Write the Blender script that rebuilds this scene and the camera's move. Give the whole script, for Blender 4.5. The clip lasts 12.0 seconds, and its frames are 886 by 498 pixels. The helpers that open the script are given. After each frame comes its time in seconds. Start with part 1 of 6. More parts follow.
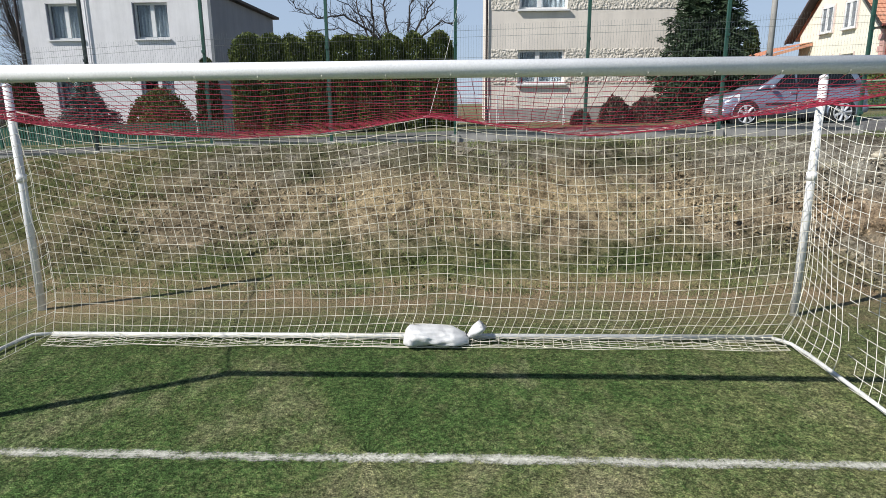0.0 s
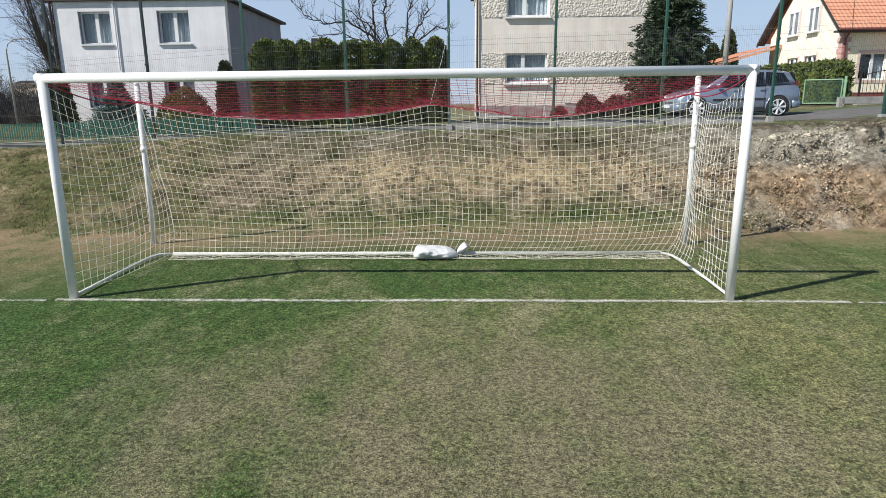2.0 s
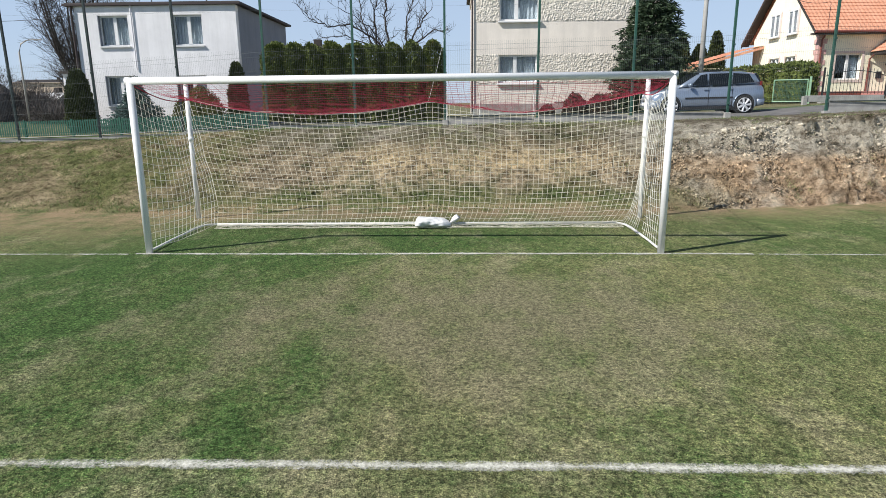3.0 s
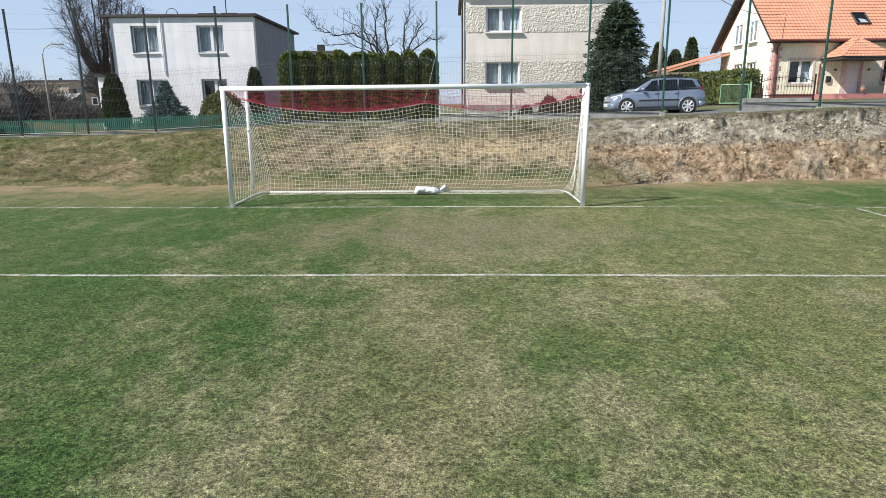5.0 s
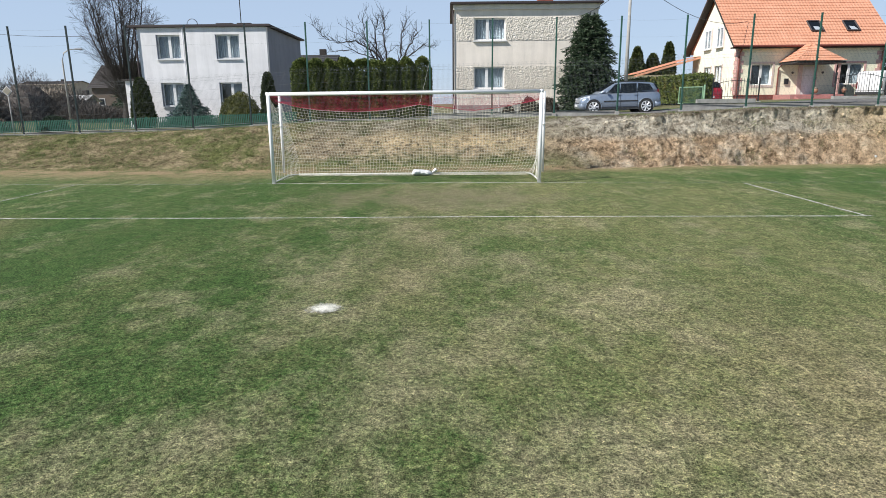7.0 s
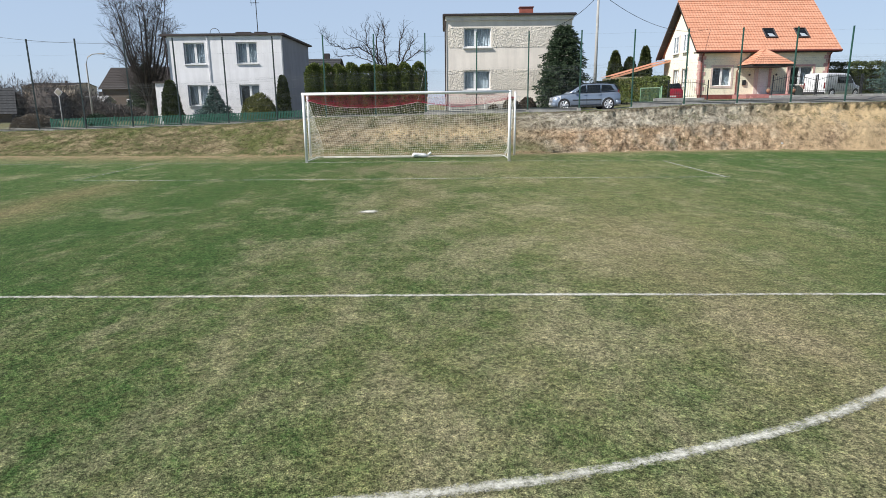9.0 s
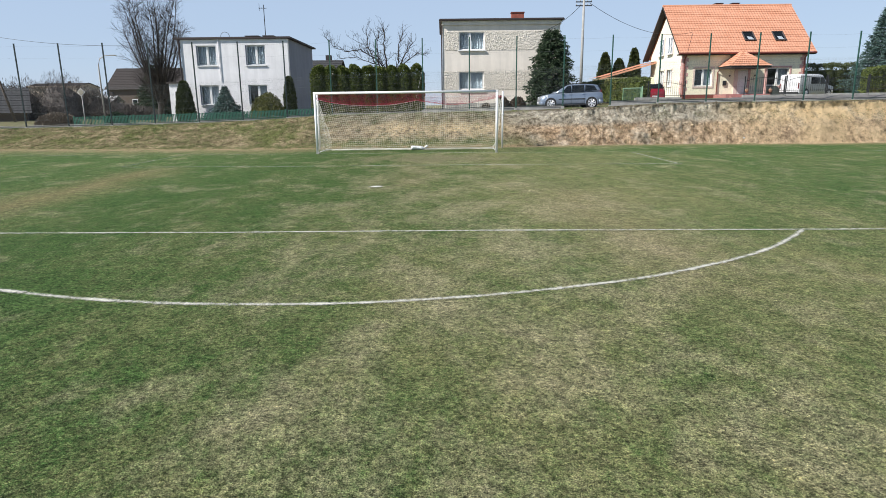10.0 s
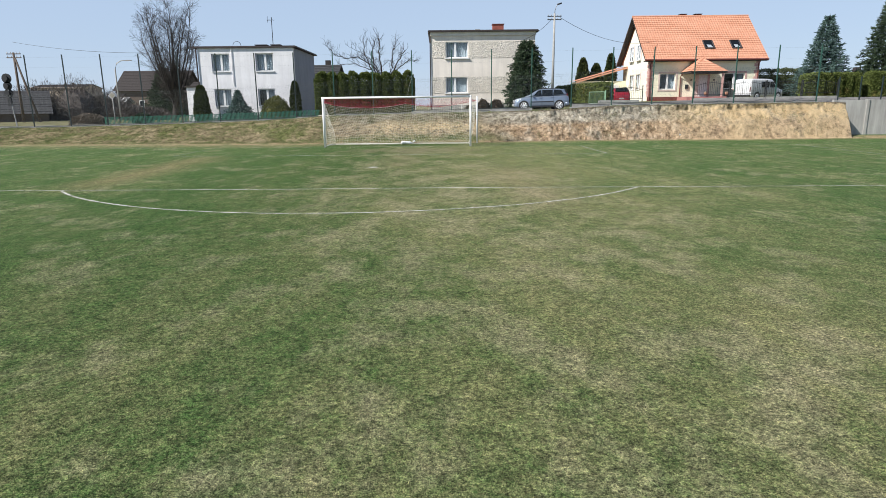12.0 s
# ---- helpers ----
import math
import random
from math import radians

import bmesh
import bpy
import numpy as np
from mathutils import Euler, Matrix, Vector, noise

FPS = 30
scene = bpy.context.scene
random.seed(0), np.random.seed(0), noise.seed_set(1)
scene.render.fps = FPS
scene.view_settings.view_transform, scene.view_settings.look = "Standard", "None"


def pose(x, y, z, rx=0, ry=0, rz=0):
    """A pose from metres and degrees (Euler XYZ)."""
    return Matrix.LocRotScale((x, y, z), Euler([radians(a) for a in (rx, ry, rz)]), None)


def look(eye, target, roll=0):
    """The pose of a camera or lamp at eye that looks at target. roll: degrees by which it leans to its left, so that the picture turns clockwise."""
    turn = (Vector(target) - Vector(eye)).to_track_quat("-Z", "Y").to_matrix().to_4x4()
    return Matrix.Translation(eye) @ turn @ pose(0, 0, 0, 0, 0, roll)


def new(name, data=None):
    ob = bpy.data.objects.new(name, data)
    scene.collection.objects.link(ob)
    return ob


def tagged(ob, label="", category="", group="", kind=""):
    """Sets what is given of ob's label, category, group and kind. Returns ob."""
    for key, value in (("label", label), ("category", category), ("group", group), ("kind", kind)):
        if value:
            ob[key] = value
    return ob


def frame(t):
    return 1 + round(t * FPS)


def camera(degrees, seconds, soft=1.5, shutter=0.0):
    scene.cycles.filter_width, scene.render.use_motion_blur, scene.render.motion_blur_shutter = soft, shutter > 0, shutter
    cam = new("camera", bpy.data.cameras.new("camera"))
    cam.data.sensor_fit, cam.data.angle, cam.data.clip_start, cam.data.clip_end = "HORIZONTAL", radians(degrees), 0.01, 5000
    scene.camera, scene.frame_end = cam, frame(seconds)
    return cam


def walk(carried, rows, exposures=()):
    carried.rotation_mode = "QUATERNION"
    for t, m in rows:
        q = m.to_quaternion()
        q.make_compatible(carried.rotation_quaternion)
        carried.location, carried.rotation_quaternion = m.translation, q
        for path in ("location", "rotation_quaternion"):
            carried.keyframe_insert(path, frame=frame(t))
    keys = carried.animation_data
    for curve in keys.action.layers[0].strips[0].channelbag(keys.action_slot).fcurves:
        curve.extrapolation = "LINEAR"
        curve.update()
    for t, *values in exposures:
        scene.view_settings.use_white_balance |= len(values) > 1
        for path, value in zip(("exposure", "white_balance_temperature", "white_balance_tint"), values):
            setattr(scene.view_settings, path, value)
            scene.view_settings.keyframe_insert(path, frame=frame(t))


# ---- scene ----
cam = camera(71.0, 12.0, soft=0.45)
PATH = [
    (0, (0.651, -3.7, 2.255), (0.577, -1.754, 1.8), -0.4),
    (0.5, (0.66, -4.256, 2.22), (0.591, -2.31, 1.767), -0.5),
    (1, (0.679, -4.961, 2.209), (0.612, -3.014, 1.756), -0.6),
    (1.5, (0.695, -5.778, 2.19), (0.632, -3.831, 1.736), -0.5),
    (2, (0.733, -6.708, 2.139), (0.674, -4.761, 1.685), -0.5),
    (2.5, (0.777, -7.719, 2.096), (0.721, -5.772, 1.642), -0.5),
    (3, (0.829, -8.759, 2.108), (0.776, -6.813, 1.651), -0.5),
    (5, (1.018, -13.034, 2.111), (0.981, -11.086, 1.656), -0.4),
    (5.5, (1.076, -14.087, 2.123), (1.042, -12.139, 1.668), -0.5),
    (6, (1.142, -15.179, 2.135), (1.111, -13.232, 1.679), -0.5),
    (6.5, (1.192, -16.272, 2.141), (1.163, -14.325, 1.686), -0.5),
    (7, (1.219, -17.376, 2.145), (1.196, -15.429, 1.69), -0.5),
    (9, (1.351, -22.981, 2.029), (1.343, -21.033, 1.576), -0.6),
    (9.5, (1.403, -24.536, 1.975), (1.397, -22.588, 1.522), -0.6),
    (10, (1.494, -26.085, 1.929), (1.491, -24.136, 1.477), -0.6),
    (10.5, (1.594, -27.646, 1.931), (1.595, -25.697, 1.479), -0.6),
    (11, (1.721, -29.181, 1.969), (1.726, -27.233, 1.516), -0.5),
    (11.5, (1.888, -30.667, 2.006), (1.895, -28.719, 1.553), -0.6),
    (12, (2.075, -32.164, 2.035), (2.086, -30.216, 1.584), -0.6),
]
walk(cam, [(t, look(eye, target, roll)) for t, eye, target, roll in PATH], [(0, 0.13), (1.2, 0.17), (2.5, 0.27), (5.5, 0.42), (7, 0.32), (9, 0.3), (12, 0.33)])

# ---- world, sun ----
SUN_DIR = Vector((-2.37, -1.26, 2.5)).normalized()
world = bpy.data.worlds.new("world")
scene.world = world
world.use_nodes = True
wn = world.node_tree.nodes
sky = wn.new("ShaderNodeTexSky")
sky.sky_type, sky.sun_disc = "NISHITA", False
sky.sun_elevation = math.asin(SUN_DIR.z)
sky.sun_rotation = math.atan2(SUN_DIR.x, SUN_DIR.y)
sky.air_density, sky.dust_density, sky.ozone_density = 1.0, 0.1, 3.0
wn["Background"].inputs["Strength"].default_value = 0.078
haze = wn.new("ShaderNodeMix")
haze.data_type = "RGBA"
# the haze thins out towards the zenith
up = wn.new("ShaderNodeSeparateXYZ")
thin = wn.new("ShaderNodeMapRange")
thin.inputs["From Min"].default_value, thin.inputs["From Max"].default_value = 0.15, 0.5
thin.inputs["To Min"].default_value, thin.inputs["To Max"].default_value = 0.75, 0.0
world.node_tree.links.new(wn.new("ShaderNodeTexCoord").outputs["Generated"], up.inputs[0])
world.node_tree.links.new(up.outputs["Z"], thin.inputs["Value"])
world.node_tree.links.new(thin.outputs[0], haze.inputs[0])
haze.inputs[7].default_value = (5.5, 6.9, 9.2, 1)
world.node_tree.links.new(sky.outputs[0], haze.inputs[6])
world.node_tree.links.new(haze.outputs[2], wn["Background"].inputs["Color"])
sun = new("sun", bpy.data.lights.new("sun", "SUN"))
sun.data.energy, sun.data.angle, sun.data.color = 5.0, radians(0.53), (1.0, 0.965, 0.91)
sun.matrix_world = look(SUN_DIR * 60, (0, 0, 0))


# ---- materials ----
class Nodes:
    """Short hand for building a node material."""

    def __init__(self, name):
        self.m = bpy.data.materials.new(name)
        self.m.use_nodes = True
        self.t = self.m.node_tree
        self.p = self.t.nodes["Principled BSDF"]
        self.coord = self.t.nodes.new("ShaderNodeTexCoord")

    def node(self, kind, **inputs):
        n = self.t.nodes.new(kind)
        for k, v in inputs.items():
            self.set(n, k, v)
        return n

    def set(self, n, k, v):
        s = n.inputs[int(k[1:])] if k[0] == "i" and k[1:].isdigit() else n.inputs[k]
        if isinstance(v, bpy.types.NodeSocket):
            self.t.links.new(v, s)
        else:
            s.default_value = v

    def noise(self, scale, detail=4.0, rough=0.6, vec=None, stretch=None):
        n = self.node("ShaderNodeTexNoise", Scale=scale, Detail=detail, Roughness=rough)
        v = vec or self.coord.outputs["Object"]
        if stretch:
            mp = self.node("ShaderNodeMapping", Vector=v, Scale=stretch)
            v = mp.outputs[0]
        self.t.links.new(v, n.inputs["Vector"])
        return n.outputs["Fac"]

    def ramp(self, fac, stops):
        r = self.t.nodes.new("ShaderNodeValToRGB")
        e = r.color_ramp.elements
        while len(e) < len(stops):
            e.new(0.5)
        for el, (pos, col) in zip(e, stops):
            el.position = pos
            el.color = (*col, 1) if len(col) == 3 else col
        self.t.links.new(fac, r.inputs[0])
        return r.outputs["Color"]

    def mix(self, fac, a, b, blend="MIX"):
        n = self.t.nodes.new("ShaderNodeMix")
        n.data_type, n.blend_type = "RGBA", blend
        for idx, v in ((0, fac), (6, a), (7, b)):
            if isinstance(v, bpy.types.NodeSocket):
                self.t.links.new(v, n.inputs[idx])
            else:
                n.inputs[idx].default_value = v if idx == 0 else (*v, 1)
        return n.outputs[2]

    def math(self, op, a, b=0.0, clamp=False):
        n = self.t.nodes.new("ShaderNodeMath")
        n.operation, n.use_clamp = op, clamp
        for i, v in enumerate((a, b)):
            if isinstance(v, bpy.types.NodeSocket):
                self.t.links.new(v, n.inputs[i])
            else:
                n.inputs[i].default_value = v
        return n.outputs[0]

    def attr(self, name):
        n = self.t.nodes.new("ShaderNodeAttribute")
        n.attribute_name = name
        return n.outputs["Fac"]

    def bump(self, height, strength=0.3, distance=0.02):
        b = self.node("ShaderNodeBump", Strength=strength, Distance=distance, Height=height)
        self.t.links.new(b.outputs[0], self.p.inputs["Normal"])

    def done(self, color, rough=0.8, metal=0.0, **more):
        self.set(self.p, "Base Color", color if isinstance(color, bpy.types.NodeSocket) else (*color, 1))
        self.set(self.p, "Roughness", rough)
        self.set(self.p, "Metallic", metal)
        for k, v in more.items():
            self.set(self.p, k.replace("_", " "), v)
        return self.m


def shade(c, k):
    return tuple(min(1.0, v * k) for v in c)


def plain(name, col, rough=0.6, metal=0.0, vary=0.18, scale=6.0, fine=80.0, bump=0.1, **more):
    """A surface with broad stains and fine grain round one colour."""
    n = Nodes(name)
    broad = n.ramp(n.noise(scale, 5), [(0.3, shade(col, 1 - vary)), (0.7, shade(col, 1 + vary * 0.6))])
    grain = n.ramp(n.noise(fine, 3), [(0.3, (0.86,) * 3), (0.7, (1.0,) * 3)])
    if bump:
        n.bump(n.noise(fine, 4), bump, 0.01)
    return n.done(n.mix(1.0, broad, grain, "MULTIPLY"), rough, metal, **more)


def patchy(n, green, dry, soil, extra):
    """Grass colour that wanders between green, straw and bare soil, the same for the turf and its blades."""
    big = n.noise(0.40, 4, 0.55, stretch=(1.0, 0.5, 1.0))
    mid = n.noise(1.15, 5, 0.68, stretch=(1.0, 0.5, 1.0))
    small = n.noise(5.0, 3, 0.7, stretch=(1.0, 0.6, 1.0))
    both = n.math("ADD", n.math("ADD", n.math("MULTIPLY", big, 0.38), n.math("MULTIPLY", mid, 0.29)), n.math("MULTIPLY", small, 0.33))
    both = n.math("ADD", both, extra)
    sep = n.node("ShaderNodeSeparateXYZ", Vector=n.coord.outputs["Object"])
    # drier to the right, partly standing in for the brighter front-lit turf there
    side = n.math("MINIMUM", n.math("MAXIMUM", n.math("MULTIPLY", sep.outputs[0], 0.020), -0.075), 0.078)
    out = n.math("MAXIMUM", n.math("ADD", sep.outputs[0], -6.0), 0.0)
    side = n.math("SUBTRACT", side, n.math("MINIMUM", n.math("MULTIPLY", out, 0.022), 0.12))
    lush = n.math("MULTIPLY", n.math("ADD", n.math("MULTIPLY", sep.outputs[1], 0.6), 0.7, True), -0.045)
    lush = n.math("MULTIPLY", lush, n.math("ADD", n.math("MULTIPLY", sep.outputs[0], 0.4), 2.6, True))
    both = n.math("ADD", n.math("ADD", both, side), lush)
    col = n.mix(n.ramp(both, [(0.40, (0, 0, 0)), (0.83, (1, 1, 1))]), green, dry)
    lane = n.math("ADD", n.math("MULTIPLY", sep.outputs[1], 0.11), -0.5)
    wx = n.math("MULTIPLY", n.math("ADD", sep.outputs[0], lane), 0.22)
    wy = n.math("MULTIPLY", n.math("ADD", sep.outputs[1], 16.0), 0.055)
    far = n.math("ADD", n.math("MULTIPLY", wx, wx), n.math("MULTIPLY", wy, wy))
    worn = n.math("MULTIPLY", n.math("SUBTRACT", 1.0, far, True), 0.10)
    mx = n.math("MULTIPLY", n.math("ADD", sep.outputs[0], -0.8), 0.22)
    my = n.math("MULTIPLY", n.math("ADD", sep.outputs[1], 2.7), 0.42)
    mouth = n.math("SUBTRACT", 1.0, n.math("ADD", n.math("MULTIPLY", mx, mx), n.math("MULTIPLY", my, my)), True)
    scuff = n.noise(1.0, 6, 0.74, stretch=(1.0, 0.6, 1.0))
    bare = n.ramp(n.math("ADD", scuff, worn), [(0.52, (0, 0, 0)), (0.72, (1, 1, 1))])
    col = n.mix(n.math("MULTIPLY", bare, 0.62), col, soil)
    # trodden lanes that run up the pitch
    bent = n.math("ADD", sep.outputs[0], n.math("MULTIPLY", n.math("SUBTRACT", n.noise(0.35, 5, 0.7), 0.5), 2.2))
    for at, width, y0, y1, strength, tone in ((-7.4, 1.3, -4.5, -17.5, 0.62, (0.74, 0.66, 0.56)), (4.3, 1.3, -9.5, -21.0, 0.38, (0.86, 0.78, 0.76)), (0.6, 1.0, -1.5, -13.0, 0.28, (0.8, 0.74, 0.72))):
        off = n.math("MULTIPLY", n.math("ABSOLUTE", n.math("SUBTRACT", bent, at)), 1 / width)
        ends = n.math("MULTIPLY", n.math("MULTIPLY", n.math("SUBTRACT", y0, sep.outputs[1]), 0.35, True), n.math("MULTIPLY", n.math("SUBTRACT", sep.outputs[1], y1), 0.35, True))
        lane = n.math("MULTIPLY", n.math("SUBTRACT", 1.0, off, True), ends)
        col = n.mix(n.math("MULTIPLY", lane, strength), col, tuple(c * k for c, k in zip(soil, tone)))
    trod = n.ramp(n.math("ADD", scuff, n.math("MULTIPLY", mouth, 0.21)), [(0.52, (0, 0, 0)), (0.73, (1, 1, 1))])
    tussock = n.ramp(n.noise(20.0, 4, 0.85), [(0.38, (0.74, 0.75, 0.74)), (0.5, (1.0, 1.0, 1.0)), (0.62, (1.27, 1.26, 1.24))])
    col = n.mix(1.0, col, tussock, "MULTIPLY")
    clump = n.ramp(n.noise(5.5, 4, 0.8), [(0.40, (0.80, 0.81, 0.80)), (0.5, (1.0, 1.0, 1.0)), (0.60, (1.2, 1.19, 1.17))])
    col = n.mix(1.0, col, clump, "MULTIPLY")
    return n.mix(n.math("MULTIPLY", trod, n.math("MULTIPLY", mouth, 1.0, True)), col, (0.61 * soil[0], 0.64 * soil[1], 0.60 * soil[2]))


GREEN, STRAW, SOIL = (0.074, 0.136, 0.041), (0.326, 0.292, 0.15), (0.405, 0.357, 0.232)


# light and dark of the small tussocks; the dark end paints shade between clumps
TUFT_STOPS = [(0.37, (0.42, 0.43, 0.42)), (0.5, (0.97, 0.97, 0.97)), (0.63, (1.58, 1.56, 1.52))]


def bank_colour(n):
    """Soil, dry grass and clay of the bank, by height on it and by place along it."""
    clod = n.noise(3.2, 7, 0.75)
    crumb = n.noise(9, 7, 0.85)
    wander = n.math("MULTIPLY", n.math("SUBTRACT", n.noise(0.8, 6, 0.7), 0.5), 0.9)
    high = n.math("ADD", n.attr("high"), wander)
    low = n.ramp(n.noise(1.5, 6, 0.75), [(0.38, (0.075, 0.115, 0.04)), (0.55, (0.17, 0.185, 0.075)), (0.68, (0.34, 0.29, 0.16))])
    mid = n.ramp(n.noise(1.3, 7, 0.8), [(0.36, (0.17, 0.14, 0.095)), (0.46, (0.29, 0.235, 0.155)), (0.56, (0.41, 0.33, 0.22)), (0.66, (0.58, 0.475, 0.33))])
    mid = n.mix(n.math("MULTIPLY", n.attr("sandy"), n.ramp(n.noise(1.6, 6, 0.75), [(0.40, (0, 0, 0)), (0.50, (0.95, 0.95, 0.95))])), mid, (0.58, 0.455, 0.275))
    top = n.ramp(n.noise(1.1, 7, 0.75), [(0.36, (0.085, 0.095, 0.045)), (0.50, (0.20, 0.18, 0.115)), (0.62, (0.34, 0.305, 0.24))])
    dry = n.mix(n.ramp(high, [(0.10, (0, 0, 0)), (0.30, (1, 1, 1))]), low, mid)
    dry = n.mix(n.ramp(high, [(0.62, (0, 0, 0)), (0.82, (1, 1, 1))]), dry, top)
    rough = n.ramp(n.noise(1.0, 7, 0.75), [(0.36, (0.13, 0.125, 0.06)), (0.48, (0.27, 0.225, 0.13)), (0.60, (0.40, 0.325, 0.20)), (0.70, (0.52, 0.43, 0.28))])
    grassy = n.ramp(n.noise(0.6, 6, 0.75), [(0.48, (0, 0, 0)), (0.60, (0.85, 0.85, 0.85))])
    rough = n.mix(grassy, rough, (0.15, 0.175, 0.06))
    dry = n.mix(n.attr("left"), dry, rough)
    sand = n.ramp(n.noise(1.0, 8, 0.8), [(0.3, (0.28, 0.25, 0.20)), (0.5, (0.52, 0.472, 0.385)), (0.68, (0.75, 0.70, 0.59))])
    clay = n.ramp(n.noise(1.6, 7, 0.75), [(0.3, (0.34, 0.25, 0.165)), (0.52, (0.55, 0.40, 0.265)), (0.72, (0.69, 0.59, 0.45))])
    ochre = n.ramp(n.noise(0.4, 6, 0.65), [(0.36, (0, 0, 0)), (0.52, (0.9, 0.9, 0.9))])
    sand = n.mix(n.math("MULTIPLY", ochre, n.attr("far_cut")), sand, (0.70, 0.51, 0.28))
    face = n.mix(n.math("MULTIPLY", n.attr("clay"), n.ramp(n.noise(0.9, 5), [(0.32, (0.25, 0.25, 0.25)), (0.5, (1, 1, 1))])), sand, clay)
    face = n.mix(n.math("MULTIPLY", ochre, n.math("MULTIPLY", n.attr("far_cut"), 0.7)), face, (0.75, 0.57, 0.34))
    sod = n.math("ADD", n.attr("high"), n.math("MULTIPLY", n.math("SUBTRACT", n.noise(2.2, 6, 0.75), 0.5), 0.35))
    face = n.mix(n.ramp(sod, [(0.93, (0, 0, 0)), (0.98, (0.85, 0.85, 0.85))]), face, (0.15, 0.125, 0.085))
    bank = n.mix(n.attr("cut"), dry, face)
    firm = n.math("SUBTRACT", 1.0, n.math("MULTIPLY", n.attr("far_cut"), n.math("MULTIPLY", ochre, 0.8)))
    # dark ends of clod and crumb paint crevice shade into the soil
    bank = n.mix(firm, bank, n.ramp(clod, [(0.37, (0.46, 0.43, 0.39)), (0.49, (1, 1, 1)), (0.62, (1.28, 1.27, 1.24))]), "MULTIPLY")
    return n.mix(firm, bank, n.ramp(crumb, [(0.40, (0.56, 0.54, 0.51)), (0.47, (1.0, 1.0, 1.0)), (0.6, (1.28, 1.27, 1.25))]), "MULTIPLY"), clod, crumb


def ground_material():
    n = Nodes("ground_turf_and_soil")
    fleck = n.noise(90, 2, 0.9)
    tuft = n.noise(34, 3, 0.75)
    turf = patchy(n, GREEN, STRAW, SOIL, n.math("MULTIPLY", n.math("SUBTRACT", n.noise(30, 3, 0.8), 0.5), 0.5))
    turf = n.mix(1.0, turf, n.ramp(fleck, [(0.35, (0.34, 0.35, 0.34)), (0.5, (1.0, 1.0, 1.0)), (0.65, (1.9, 1.88, 1.84))]), "MULTIPLY")
    turf = n.mix(1.0, turf, n.ramp(tuft, TUFT_STOPS), "MULTIPLY")
    bank, clod, crumb = bank_colour(n)
    trodden = n.math("MULTIPLY", n.attr("verge"), n.ramp(n.noise(1.2, 5, 0.7), [(0.35, (0.2, 0.2, 0.2)), (0.55, (1, 1, 1))]))
    turf = n.mix(trodden, turf, n.mix(1.0, (0.40, 0.295, 0.175), n.ramp(fleck, [(0.34, (0.35, 0.35, 0.35)), (0.66, (1.5, 1.5, 1.5))]), "MULTIPLY"))
    edge = n.math("ADD", n.attr("bank"), n.math("MULTIPLY", n.math("SUBTRACT", n.noise(1.6, 6, 0.75), 0.5), 0.9))
    col = n.mix(n.ramp(edge, [(0.3, (0, 0, 0)), (0.6, (1, 1, 1))]), turf, bank)
    waste = n.ramp(n.noise(0.6, 6, 0.7), [(0.35, (0.13, 0.125, 0.06)), (0.65, (0.25, 0.215, 0.13))])
    col = n.mix(n.math("MULTIPLY", n.attr("yard"), 0.85), col, waste)
    road = n.ramp(n.noise(2.5, 6, 0.7), [(0.3, (0.15, 0.145, 0.14)), (0.7, (0.25, 0.24, 0.23))])
    col = n.mix(n.attr("road"), col, road)
    lumps = n.math("ADD", n.math("MULTIPLY", clod, 2.0), n.math("MULTIPLY", crumb, 1.6))
    n.bump(n.math("ADD", n.math("MULTIPLY", n.noise(40, 4, 0.75), 0.5), n.math("MULTIPLY", lumps, n.math("ADD", n.attr("bank"), 0.12, True))), 1.0, 0.09)
    return n.done(col, 0.95, Specular_IOR_Level=0.1)


def blade_material(name, green, dry, soil):
    n = Nodes(name)
    chance = n.node("ShaderNodeNewGeometry").outputs["Random Per Island"]
    odd = n.math("FRACT", n.math("MULTIPLY", chance, 37.0))
    col = patchy(n, green, dry, soil, n.math("MULTIPLY", n.math("SUBTRACT", odd, 0.5), 0.26))
    tint = n.ramp(chance, [(0.0, (0.66, 0.67, 0.66)), (0.55, (0.95, 0.95, 0.95)), (1.0, (1.2, 1.19, 1.17))])
    col = n.mix(0.8, col, n.ramp(n.noise(34, 3, 0.75), TUFT_STOPS), "MULTIPLY")
    return n.done(n.mix(1.0, col, tint, "MULTIPLY"), 0.75, Specular_IOR_Level=0.15)


def clod_material():
    n = Nodes("crumbled_bank_soil")
    col, clod, crumb = bank_colour(n)
    chance = n.node("ShaderNodeNewGeometry").outputs["Random Per Island"]
    n.bump(n.noise(60, 4, 0.8), 0.6, 0.02)
    return n.done(n.mix(1.0, col, n.ramp(chance, [(0.0, (0.50, 0.49, 0.48)), (1.0, (0.98, 0.97, 0.95))]), "MULTIPLY"), 0.95, Specular_IOR_Level=0.1)


def leaf_material(name, dark, light, brown=None):
    n = Nodes(name)
    col = n.ramp(n.math("ADD", n.math("MULTIPLY", n.noise(14, 3, 0.7), 0.6), n.math("MULTIPLY", n.noise(3.0, 4, 0.7), 0.4)), [(0.36, dark), (0.62, light)])
    if brown:
        col = n.mix(n.ramp(n.noise(0.9, 4, 0.7), [(0.56, (0, 0, 0)), (0.72, (0.7, 0.7, 0.7))]), col, brown)
    return n.done(col, 0.7, Specular_IOR_Level=0.2)


def glass_material():
    n = Nodes("window_glass")
    return n.done((0.75, 0.82, 0.85), 0.02, Transmission_Weight=1.0, IOR=1.45)


